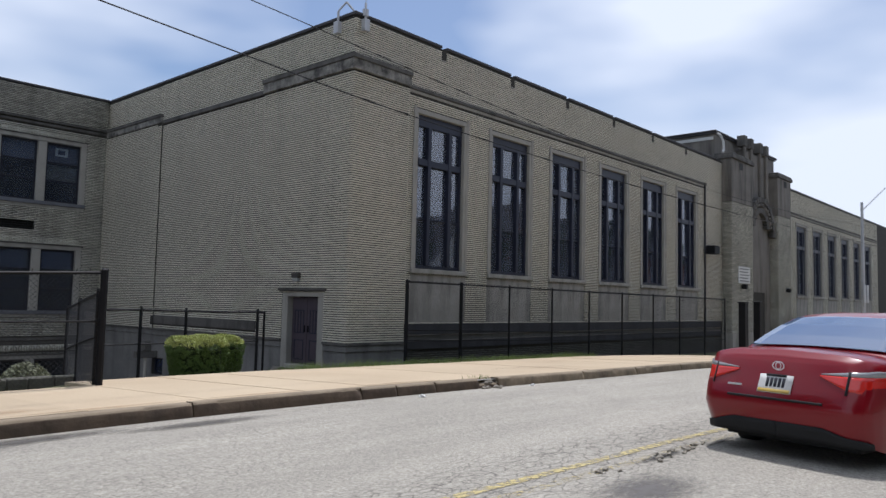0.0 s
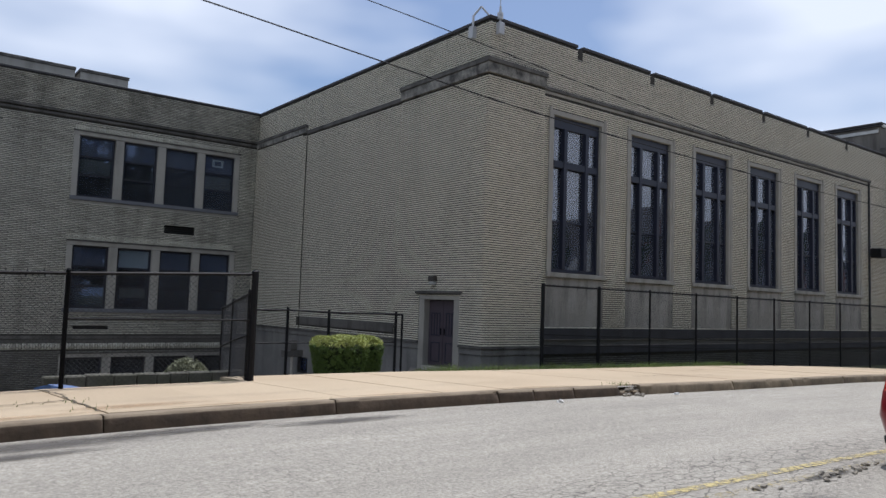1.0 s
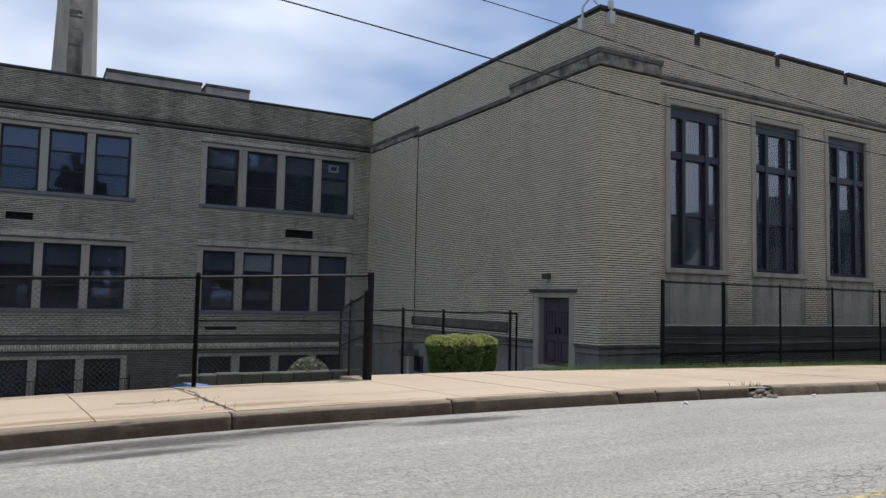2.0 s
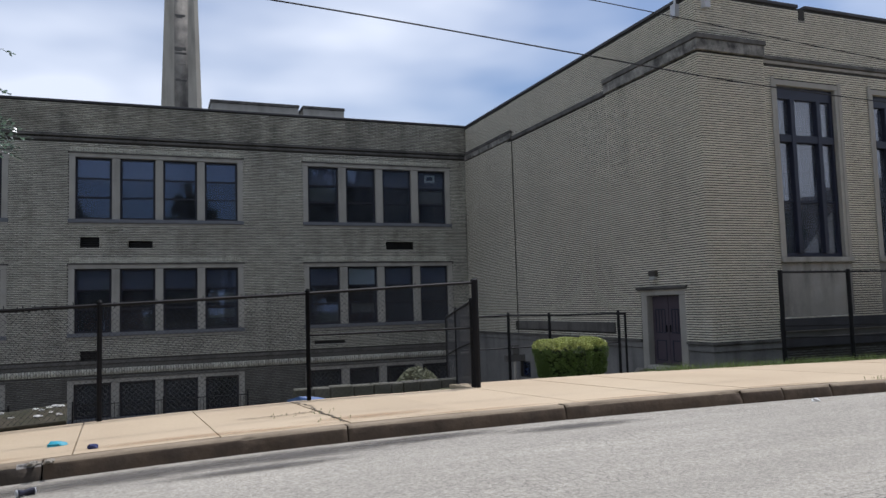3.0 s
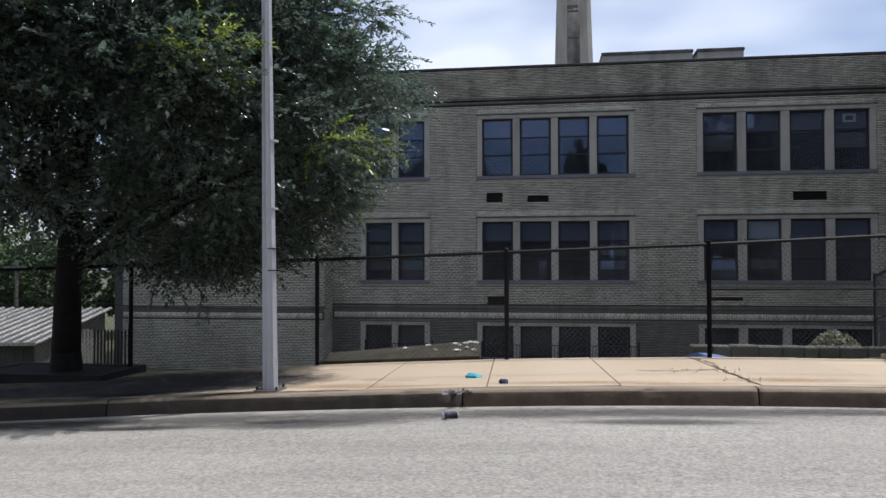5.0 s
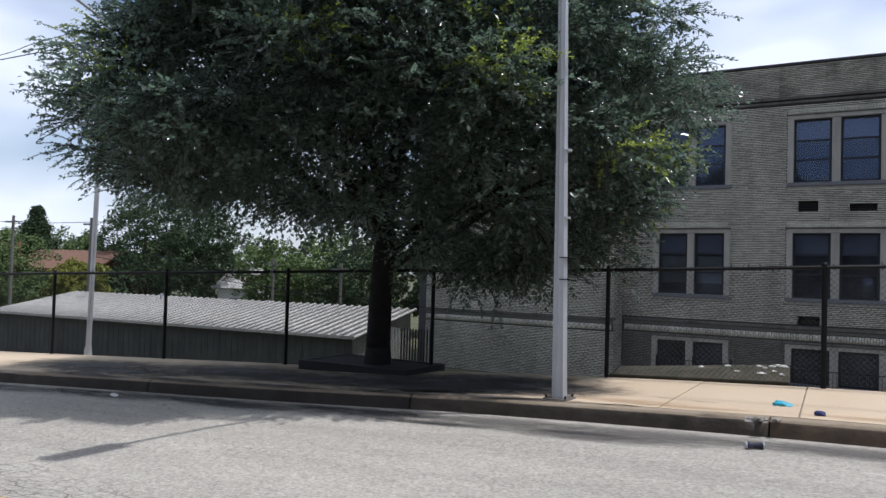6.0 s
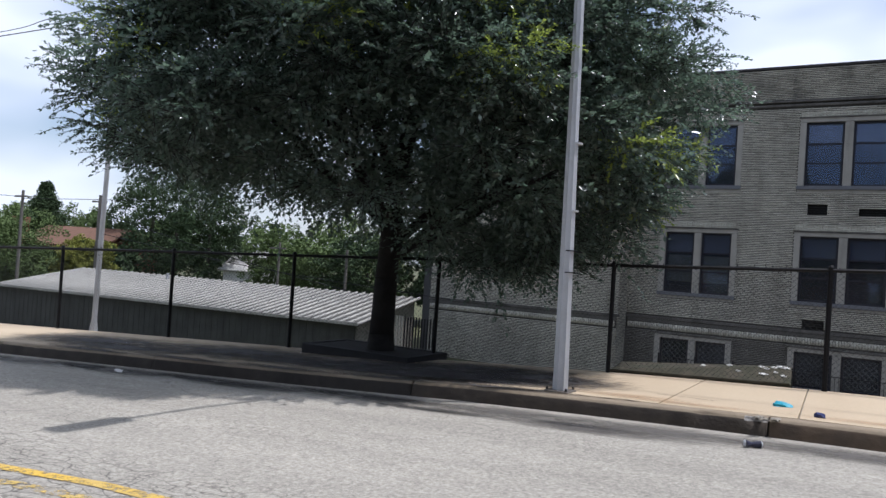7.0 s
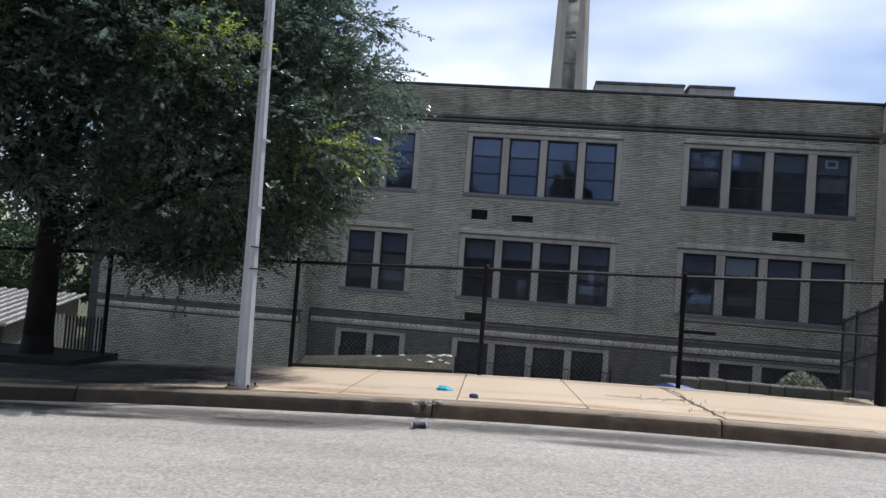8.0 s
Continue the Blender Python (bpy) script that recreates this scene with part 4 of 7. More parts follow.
part("window_frame", boxes((0.1, 0.16, -0.42, -0.36, -0.3, 0.3), (0.1, 0.16, 0.36, 0.42, -0.3, 0.3), (0.1, 0.16, -0.36, 0.36, 0.24, 0.3), (0.1, 0.16, -0.36, 0.36, -0.3, -0.24)), M_SASH, bw)
part("pane", boxes((0.12, 0.126, -0.36, 0.36, -0.24, 0.24)), M_GLASS, bw)

# ---- entrance pavilion in the middle of the front ----
ent = thing("entrance_pavilion", (0, 0, 0), "buff brick entrance block with stepped parapet and carved portal", "entrance", kind="structure")
YF = -0.57
for a, b in ((27.6, 30.88), (35.5, 38.1)):
    pier = part("pier", boxes((a, b, YF, 0.4, -2.1, 8.0)), M_MORTAR, ent)
    bricks(pier, a, b, 0.6, 8.0, [], lambda u, d, z: (u, d + YF, z), M_BRICKOLD, None, 21)
    bricks(pier, YF, 0.0, 0.6, 8.0, [], (lambda a: (lambda u, d, z: (d + a, u, z)))(a), M_BRICKOLD, None, 22)
    part("pier_head", boxes((a - 0.012, b + 0.012, YF - 0.012, 0.4, 8.0, 10.45), bevel=0.03), M_ENTSTONE, ent)
    part("pier_cap", boxes((a - 0.10, b + 0.10, YF - 0.12, 0.4, 10.45, 10.66), (a - 0.05, b + 0.05, YF - 0.06, 0.4, 10.66, 10.78), bevel=0.02), M_DARKSTONE, ent)
    part("slot", boxes((a + 1.2, a + 1.7, YF - 0.03, YF - 0.013, 9.95, 10.35)), M_VENT, ent)
    part("plinth", boxes((a - 0.06, b + 0.06, YF - 0.06, 0.3, -2.1, 0.6), bevel=0.02), M_CONCRETE, ent)
part("portal_wall", boxes((30.9, 31.9, -0.05, 0.4, -2.1, 7.1), (34.5, 35.48, -0.05, 0.4, -2.1, 7.1), (31.9, 34.5, -0.05, 0.4, 3.0, 7.1), (30.9, 35.48, -0.05, 0.4, 7.1, 11.5)), M_ENTSTONE, ent)
arch = bmesh.new()
for k in range(15):
    t0, t1 = math.pi * k / 15 + 0.02, math.pi * (k + 1) / 15 - 0.02
    for r0, r1, ya in ((1.05, 1.45, -0.32), (1.48, 1.80, -0.20), (1.83, 2.18, -0.42)):
        vs = []
        for r in (r0, r1):
            for t in (t0, t1):
                for y in (ya, -0.04):
                    vs.append(arch.verts.new((33.2 - math.cos(t) * r, y, 7.0 + math.sin(t) * r * 0.86)))
        for q in ((0, 2, 6, 4), (1, 5, 7, 3), (0, 4, 5, 1), (2, 3, 7, 6), (4, 6, 7, 5), (0, 1, 3, 2)):
            arch.faces.new([vs[i] for i in q])
bmesh.ops.recalc_face_normals(arch, faces=arch.faces)
part("carved_arch", arch, M_DARKSTONE, ent, "dark carved stone arch")
rc = random.Random(77)
for k in range(16):
    t = math.pi * (k + 0.5) / 16
    b2 = bmesh.new()
    bmesh.ops.create_icosphere(b2, subdivisions=1, radius=0.17)
    for v in b2.verts:
        v.co = Vector((33.2 - math.cos(t) * 1.64, -0.24, 7.0 + math.sin(t) * 1.64 * 0.86)) + v.co * rc.uniform(0.7, 1.3)
    part("boss", b2, M_ENTSTONE, ent)
for x0 in (30.95, 35.15):
    part("bracket", boxes((x0, x0 + 0.3, -0.45, -0.05, 6.5, 7.0), bevel=0.06), M_DARKSTONE, ent)
part("portal_door", boxes((31.9, 33.17, 0.1, 0.16, -0.3, 3.0), (33.23, 34.5, 0.1, 0.16, -0.3, 3.0), bevel=0.01), M_DOOR, ent)
for k in range(4):
    part("step", boxes((30.9, 35.48, -0.7 - 0.3 * (4 - k), -0.06 - 0.001 * k, -1.2 + 0.18 * k - (0.9 if k == 0 else 0.0), -1.02 + 0.18 * k), bevel=0.01), M_CONCRETE, ent)
part("attic", boxes((27.62, 37.8, 0.402, 9.0, 8.0, 11.95)), M_ENTSTONE, ent)
part("attic_coping", boxes((27.5, 37.95, 0.30, 9.1, 11.95, 12.05), (27.46, 38.0, 0.24, 9.1, 12.05, 12.16), bevel=0.02), M_COPING, ent)
part("attic_fascia", boxes((27.56, 27.615, 0.45, 9.0, 11.62, 11.80), bevel=0.01), M_PALETRIM, ent, "pale metal gutter")
b2 = bmesh.new()
pts = [Vector(p) for p in ((27.50, 0.20, 11.95), (27.55, 0.02, 11.80), (27.66, -0.10, 11.45), (27.66, -0.12, 11.0), (27.50, -0.12, 10.79))]
for a, b in zip(pts[:-1], pts[1:]):
    tube(b2, a, b, 0.07, sides=8)
part("gutter_pipe", b2, M_PALETRIM, ent, "white bent rain pipe")
for x in (30.6, 31.7, 33.3, 34.4):
    part("fin", boxes((x + 0.1, x + 0.35, -0.22, -0.051, 8.95, 11.7), bevel=0.03), M_ENTSTONE, ent)
    part("merlon", boxes((x + 0.0, x + 0.45, -0.26, 0.23, 11.7, 12.36), bevel=0.03), M_DARKSTONE, ent)
part("rain_pipe", boxes((25.06, 25.16, -0.10, -0.02, 0.4, 8.6), bevel=0.02), M_BASEDARK, ent)
sign = thing("wall_sign", (28.45, YF - 0.03, 3.42), "white notice board with lines of small lettering on brick", "sign")
part("board", boxes((0, 1.8, -0.03, 0.0, 0, 0.95), bevel=0.01), material("sign_white", (0.62, 0.62, 0.60), 0.6), sign)
for k in range(5):
    part("text_bar", boxes((0.15, 1.65 - 0.2 * (k % 2), -0.036, -0.031, 0.10 + k * 0.17, 0.17 + k * 0.17)), material("sign_grey", (0.2, 0.2, 0.2), 0.7), sign)
for x in (29.1, 37.0):
    wl2 = thing("wall_lamp", (x, YF - 0.016, 3.1), "small dark wall lamp on the entrance pier", "lamp")
    part("housing", boxes((-0.12, 0.12, -0.28, 0.0, 0, 0.26), bevel=0.03), M_FENCE, wl2)
fl = thing("floodlight", (25.35, -0.016, 4.85), "dark box floodlight bracketed to the brick front", "lamp")
part("housing", boxes((-0.35, 0.35, -0.62, -0.12, 0, 0.46), bevel=0.04), M_FENCE, fl)
part("bracket", boxes((-0.06, 0.06, -0.12, 0.0, 0.1, 0.4)), M_FENCE, fl)
for x, w, h in ((19.72, 0.20, 2.25), (21.5, 0.12, 2.3)):
    gp = thing("gate_post", (x, -4.0, -0.4), "thick black steel gate post by the entrance", "post", "gate posts")
    part("shaft", boxes((-w, w, -0.15, 0.15, -0.3, h + 0.36), bevel=0.02), M_FENCE, gp)
    part("cap", boxes((-w - 0.04, w + 0.04, -0.19, 0.19, h + 0.36, h + 0.42), bevel=0.02), M_FENCE, gp)

# ---- chimney and roof house ----
ch = thing("chimney", (-12.23, 30.0, 9.6), "tall tapering buff concrete chimney with dark soot marks", "chimney")
bm = bmesh.new()
levels = [(0, 1.25), (11.4, 0.91), (16.0, 0.80)]
rings = [[bm.verts.new((sx * r, sy * r, z)) for sx, sy in ((-1, -0.75), (-0.75, -1), (0.75, -1), (1, -0.75), (1, 0.75), (0.75, 1), (-0.75, 1), (-1, 0.75))] for z, r in levels]
for a, b in zip(rings[:-1], rings[1:]):
    for k in range(8):
        bm.faces.new((a[k], a[(k + 1) % 8], b[(k + 1) % 8], b[k]))
bm.faces.new(rings[-1])
part("shaft", bm, material("chimney_concrete", (0.40, 0.37, 0.31), 0.9, vary=0.18, scale=0.7, bump=0.2, stain=0.35), ch)
M_SOOT = material("soot_streaked_concrete", (0.27, 0.25, 0.215), 0.9, vary=0.5, scale=1.6, bump=0.3, tint=(0.11, 0.10, 0.09), stain=0.5)
face_y = lambda z: -(1.25 - 0.34 * z / 11.4)
raw_mesh("flue_panel", [(x, face_y(z) + k, z) for z in (0.0, 11.4) for x in (-0.40, 0.36) for k in (-0.008, 0.1)], [(0, 2, 6, 4), (1, 5, 7, 3), (0, 4, 5, 1), (2, 3, 7, 6), (4, 6, 7, 5), (0, 1, 3, 2)], M_SOOT, ch, "soot-streaked panel up the flue")
for z, zz, x0, x1 in ((5.75, 5.84, -0.36, 0.28), (5.79, 5.90, -0.33, -0.06), (7.62, 7.80, -0.40, 0.24), (7.55, 7.66, -0.37, 0.02), (7.36, 7.48, -0.38, 0.26), (6.72, 6.80, -0.30, 0.22), (9.64, 9.78, -0.38, 0.20), (9.56, 9.66, -0.30, 0.05)):
    part("soot_mark", boxes((x0, x1, face_y(z) - 0.016, face_y(zz) + 0.05, z, zz), bevel=0.004), M_DARKSTONE if z != 6.72 else M_SOOT, ch, "soot-blackened slot")
for x0, x1 in ((-11.1, -6.76), (-6.52, -4.36)):
    ph = part("roof_house", boxes((x0, x1, 22, 26, 9.6, 12.32)), M_STONE)
    tagged(ph, "low buff masonry roof house behind the parapet", "roof house", "roof houses")
    part("coping", boxes((x0 - 0.04, x1 + 0.04, 21.95, 26.05, 12.32, 12.48), bevel=0.02), M_DARKSTONE, ph)
ant = thing("antenna_bracket", (0, 0, 9.6), "pair of galvanised antenna masts clamped to the roof corner", "antenna")
for x, y, n, h in ((-0.07, 0.72, "a", 0.92), (0.30, -0.07, "b", 1.08)):
    part("clamp_plate", boxes((x - 0.10, x + 0.10, y - 0.10, y + 0.10, 0.22, 0.58), bevel=0.01), M_POLE, ant)
    b2 = bmesh.new()
    tube(b2, (x, y, 0.3), (x, y, h), 0.035)
    if n == "a":
        tube(b2, (x, y, h), (x + 0.15, y - 0.18, h + 0.28), 0.03)
        tube(b2, (x + 0.15, y - 0.18, h + 0.28), (x + 0.3, y - 0.38, h - 0.02), 0.03)
    else:
        tube(b2, (x, y, h - 0.4), (x, y, h - 0.2), 0.09)
        tube(b2, (x, y, h), (x, y, h + 0.5), 0.012)
    part("mast", b2, M_POLE, ant)


# ---- fences ----
def link_panel(p, q, hp, hq, parent, low=0.05, cell=0.075):
    """Chain-link wire between two posts; p and q are the feet, hp and hq the heights."""
    p, q = Vector(p), Vector(q)
    length = (q - p).xy.length
    d = (q - p) / length
    bm = bmesh.new()
    r = 0.0019
    side = Vector((-d.y, d.x, 0)).normalized()
    H = (hp + hq) / 2 - low

    def at(u, v):
        f = u / length
        return p + d * u + Vector((0, 0, low + v * ((hp + (hq - hp) * f - low) / H)))
    for sgn in (1, -1):
        c = -H if sgn > 0 else 0.0
        end = length if sgn > 0 else length + H
        while c < end:
            if sgn > 0:
                u0, v0, u1, v1 = c, 0.0, c + H, H
            else:
                u0, v0, u1, v1 = c, 0.0, c - H, H
            pts = []
            for u, v, ou, ov in ((u0, v0, u1, v1), (u1, v1, u0, v0)):
                if u < 0:
                    v = v + (ov - v) * (0 - u) / (ou - u)
                    u = 0.0
                elif u > length:
                    v = v + (ov - v) * (length - u) / (ou - u)
                    u = length
                pts.append((u, v))
            a, b = at(*pts[0]), at(*pts[1])
            if (b - a).length > 0.05:
                w = (b - a).normalized()
                n = w.cross(side)
                o = side * r * sgn
                va = [bm.verts.new(x + o + k) for x in (a, b) for k in (n * r, -n * r, side * r * sgn)]
                bm.faces.new((va[0], va[1], va[4], va[3]))
                bm.faces.new((va[1], va[2], va[5], va[4]))
                bm.faces.new((va[2], va[0], va[3], va[5]))
            c += cell
    u = cell / 2
    while cell > 0.05 and u < length:
        foot, lean = at(u, H) - Vector((0, 0, 0.03)), d * 0.018 * math.sin(u * 97.0)
        tip = foot + lean + Vector((0, 0, 0.075 + 0.02 * math.sin(u * 53.0)))
        va = [bm.verts.new(foot + k) for k in (d * 0.011, -d * 0.011, side * 0.034)]
        vb = [bm.verts.new(tip + k) for k in (d * 0.005, -d * 0.005, side * 0.012)]
        for i in range(3):
            bm.faces.new((va[i], va[(i + 1) % 3], vb[(i + 1) % 3], vb[i]))
        u += cell
    ob = part("chain_link", bm, M_WIRE, parent)
    ob["kind"] = "stuff"
    return ob


def fence_run(name, feet, tops, label, group, post_r=0.033, mids=(), link=True, fat=(), cell=0.075):
    """Posts with a top rail and chain-link wire. feet: plan and foot height of each post; tops: its height."""
    f = thing(name, feet[0], label, "fence", group)
    o = Vector(feet[0])
    feet = [Vector(p) - o for p in feet]
    for i, (p, h) in enumerate(zip(feet, tops)):
        bm = bmesh.new()
        r = post_r * (1.7 if i in fat else 1)
        tube(bm, p - Vector((0, 0, 0.4)), p + Vector((0, 0, h + 0.04)), r)
        tube(bm, p + Vector((0, 0, h + 0.04)), p + Vector((0, 0, h + 0.07)), r * 1.2, r * 0.6)
        part("post", bm, M_FENCE, f)
    for (p, h), (q, k) in zip(zip(feet[:-1], tops[:-1]), zip(feet[1:], tops[1:])):
        bm = bmesh.new()
        tube(bm, p + Vector((0, 0, h)), q + Vector((0, 0, k)), 0.025, sides=6)
        part("top_rail", bm, M_FENCE, f)
        for mz in mids:
            bm = bmesh.new()
            tube(bm, p + Vector((0, 0, mz)), q + Vector((0, 0, mz)), 0.017, sides=6)
            part("mid_rail", bm, M_FENCE, f)
        if link:
            link_panel(p, q, h, k, f, cell=cell)
    return f


POSTS = [-44, -41.2, -38, -34.4, -31.42, -28.70, -25.70, -22.92, -20.11, -17.28, -14.46, -11.66]
street_fence = fence_run("street_fence", [(x, fence_y(x), walk_z(x, fence_y(x))) for x in POSTS], [1.68] * 6 + [1.66, 1.64, 1.63, 1.57, 1.54, 1.57], "black chain-link fence along the pavement", "chain-link fences")
gate_fence = fence_run("gate_fence", [(x, fence_y(x), walk_z(x, fence_y(x))) for x in (-11.66, -8.95)], [1.57, 1.68], "black chain-link bay with a middle rail beside the gate post", "chain-link fences", mids=(0.95,), fat=(1,))
gate = fence_run("open_gate", [(-8.98, -4.66, 0.56), (-8.2, -2.1, 0.30), (-7.85, -0.7, 0.1)], [1.40, 1.5, 1.55], "open black mesh gate swung back from the post", "chain-link fences", mids=(0.75,), cell=0.035)
hall_posts = [1.40, 3.82, 6.34, 8.94, 11.55, 14.2, 17.05, 19.80, 22.75, 25.4]
hall_fence = fence_run("hall_fence", [(x, -1.0, 0.27 - 0.021 * (x - 1.4)) for x in hall_posts], [2.25 + 0.0175 * (x - 1.4) for x in hall_posts], "tall black chain-link fence before the hall front", "chain-link fences", mids=(0.55, 0.85), fat=(0, 1))
far_fence = fence_run("far_fence", [(x, -3.2, -0.5 - 0.012 * (x - 40)) for x in (40.5, 44, 47.5, 51, 54.5, 58)], [2.2] * 6, "black railing fence before the far half of the front", "chain-link fences", mids=(0.9,), link=False)
rail = fence_run("areaway_railing", [(-7.9, -1.5, 0.25), (-6.75, -1.5, 0.25), (-5.76, -1.5, 0.25), (-3.98, -1.5, 0.25)], [1.40, 1.41, 1.38, 1.37], "black pipe railing round the basement stair", "pipe railings", mids=(0.0, 0.72), link=False)
hoop = bmesh.new()
tube(hoop, (4.1, 0, -0.3), (4.1, 0, 1.37), 0.026)
tube(hoop, (3.92, 0, 1.37), (4.1, 0, 1.37), 0.022)
part("end_hoop", hoop, M_FENCE, rail)
tagged(part("retaining_ledge", prism([(-17.3, -4.62), (-14.86, -4.62), (-14.9, -4.12), (-17.3, -4.12)], lambda x, y: walk_z(x, -4.7) + (0.115 + 0.045 * (x + 17.3) if y > -4.4 else 0.045), lambda x, y: -3.0, 0.02), material("mossy_stone", (0.070, 0.058, 0.040), 0.95, vary=0.45, scale=4.0, bump=0.9, fine=14, tint=(0.026, 0.030, 0.014))),
       "mossy stone ledge behind the pavement fence", "retaining wall", kind="structure")
tagged(part("area_wall", boxes((-14.9, -9.1, -4.62, -4.45, -3.0, 0.40)), M_CONCRETE), "low concrete edging under the fence", "retaining wall", kind="structure")
pipe = thing("standpipe", (-2.6, 6.5, -1.2), "grey standpipe with a tee beside the wall", "pipe")
b2 = bmesh.new()
tube(b2, (0, 0, 0), (0, 0, 1.5), 0.05)
part("riser", b2, M_CONCRETE, pipe)
part("valve_box", boxes((-0.35, 0.35, -0.1, 0.1, 1.2, 1.42), (-0.12, 0.12, -0.12, 0.12, 1.42, 1.75), bevel=0.02), M_DARKSTONE, pipe)


# ---- leaves ----
def leaves(name, centres, radii, per, size, mat, parent, seed, flat=0.7, label=""):
    """Many small folded leaves scattered in clumps, as one mesh."""
    r = np.random.RandomState(seed)
    n = len(centres) * per
    c = np.repeat(np.asarray(centres, float), per, axis=0)
    rad = np.repeat(np.asarray(radii, float), per)
    d = r.normal(size=(n, 3))
    d /= np.linalg.norm(d, axis=1)[:, None]
    d *= (r.uniform(0.15, 1, n) ** 0.5)[:, None]
    d[:, 2] *= flat
    p = c + d * rad[:, None]
    a = r.normal(size=(n, 3))
    a[:, 2] *= 0.6
    a /= np.linalg.norm(a, axis=1)[:, None]
    b = np.cross(a, r.normal(size=(n, 3)))
    b /= np.linalg.norm(b, axis=1)[:, None]
    s = size * r.uniform(0.65, 1.3, n)[:, None]
    k = np.cross(a, b) * s * 0.18
    V = np.stack([p - a * s, p + b * s * 0.5 + k, p + a * s, p - b * s * 0.5 + k], 1).reshape(-1, 3)
    F = np.arange(4 * n).reshape(-1, 4)
    F = F[:, [0, 1, 2, 3]]
    T = np.concatenate([F[:, [0, 1, 2]], F[:, [0, 2, 3]]])
    ob = raw_mesh(name, V, T, mat, parent, label)
    ob["kind"] = "stuff"
    return ob


def limbs(bm, start, direction, length, radius, depth, r, tips):
    """Forking, tapering limbs; the ends go into tips."""
    a = Vector(start)
    d = Vector(direction).normalized()
    n = 3
    for i in range(n):
        d = (d + Vector((r.uniform(-0.2, 0.2), r.uniform(-0.2, 0.2), r.uniform(-0.06, 0.12)))).normalized()
        b = a + d * (length / n)
        tube(bm, a, b, radius * (1 - 0.2 * i / n), radius * (1 - 0.2 * (i + 1) / n), 6 if depth < 2 else 8, caps=False)
        a = b
        if depth <= 1:
            tips.append(tuple(a))
    if depth == 0:
        return
    for k in range(3 if depth > 1 else 2):
        ang = r.uniform(0, 2 * math.pi)
        side = Vector((math.cos(ang), math.sin(ang), r.uniform(-0.1, 0.5)))
        limbs(bm, a, d * 0.9 + side * 0.75, length * r.uniform(0.6, 0.8), radius * 0.58, depth - 1, r, tips)


# street tree in a timber planter
tree = thing("street_tree", (-20.93, -5.35, 0.30), "dark spreading elm with a dense leafy crown in a planter", "tree")
r = random.Random(11)
bm = bmesh.new()
tube(bm, (0, 0, -0.2), (0, 0, 0.3), 0.26, 0.205, 12)
tube(bm, (0, 0, 0.3), (0.02, 0, 1.2), 0.205, 0.185, 12)
tube(bm, (0.02, 0, 1.2), (0.05, 0.03, 2.2), 0.185, 0.17, 12)
tips = []
for k in range(8):
    ang = k * 2 * math.pi / 8 + r.uniform(-0.3, 0.3)
    limbs(bm, (0.04, 0.02, 1.5 + 0.11 * k), (math.cos(ang), math.sin(ang), r.uniform(0.45, 1.0)), 1.9, 0.085, 2, r, tips)
limbs(bm, (0.05, 0.03, 2.1), (0.05, 0.0, 1), 2.2, 0.155, 3, r, tips)
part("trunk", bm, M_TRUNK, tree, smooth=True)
rr = np.random.RandomState(5)
AXIS = 0.59
AX, PERP = np.array([math.cos(AXIS), math.sin(AXIS)]), np.array([-math.sin(AXIS), math.cos(AXIS)])
# half widths of the crown by height above its foot, along the street on either flank and across it
flank_a = lambda z: np.interp(z, [1.0, 1.6, 2.2, 2.6, 3.4, 4.3, 4.9, 5.6, 6.2, 7.5, 9.0, 10.4], [2.7, 3.4, 4.15, 4.9, 5.25, 5.35, 5.1, 4.5, 4.15, 3.5, 2.5, 0.6])
flank_b = lambda z: np.interp(z, [1.6, 2.1, 2.6, 3.0, 4.0, 4.7, 5.6, 7.0, 9.0, 10.4], [3.0, 3.7, 4.4, 5.1, 5.15, 4.85, 4.3, 3.6, 2.4, 0.6])
across = lambda z: np.interp(z, [1.0, 2.0, 3.0, 4.5, 6.0, 7.5, 9.0, 10.4], [2.6, 3.9, 4.7, 5.0, 4.7, 3.9, 2.6, 0.5])
crown_floor = lambda u: np.interp(u, [-6, -4.5, -1.5, -0.4, 0.6, 1.4, 3.2, 3.7, 4.6, 6], [3.1, 2.7, 2.4, 2.2, 1.7, 1.3, 1.3, 2.0, 2.45, 2.9])


def crown_edge(a, z):
    """The lobed outline of the crown at an angle from AXIS and a height."""
    c = math.cos(a)
    r0 = float(flank_a(z) if c > 0 else flank_b(z))
    r1 = float(across(z)) * (0.86 + 0.08 * max(0.0, -c) if math.sin(a) < 0 else 1.0)
    lobes = 1 + 0.05 * math.sin(5 * a + 2.1 * z) + 0.05 * math.sin(9 * a - 3.3 * z) + 0.035 * math.sin(17 * a + 5.2 * z)
    return math.sqrt((r0 * c) ** 2 + (r1 * math.sin(a)) ** 2) * lobes


def crown_pads(count, low, high):
    """Centres of leafy pads between two shares of the crown's width, and the way outward of each."""
    out, ways = [], []
    while len(out) < count:
        z, a = rr.uniform(1.1, 10.2), rr.uniform(0, 2 * math.pi)
        edge = crown_edge(a, z) - 0.46
        if rr.uniform() > edge / 6.2:
            continue
        f = rr.uniform(low ** 2, high ** 2) ** 0.5
        u, v = math.cos(a) * edge * f, math.sin(a) * edge * f
        if z < crown_floor(u) + 0.12:
            continue
        p = AX * u + PERP * v
        out.append((p[0], p[1], z))
        ways.append((p[0], p[1], 0.25 * (z - 3.0)))
    out, ways = np.array(out), np.array(ways)
    return out, ways / (np.linalg.norm(ways, axis=1)[:, None] + 1e-6)


def unit(v):
    return v / (np.linalg.norm(v, axis=-1, keepdims=True) + 1e-9)


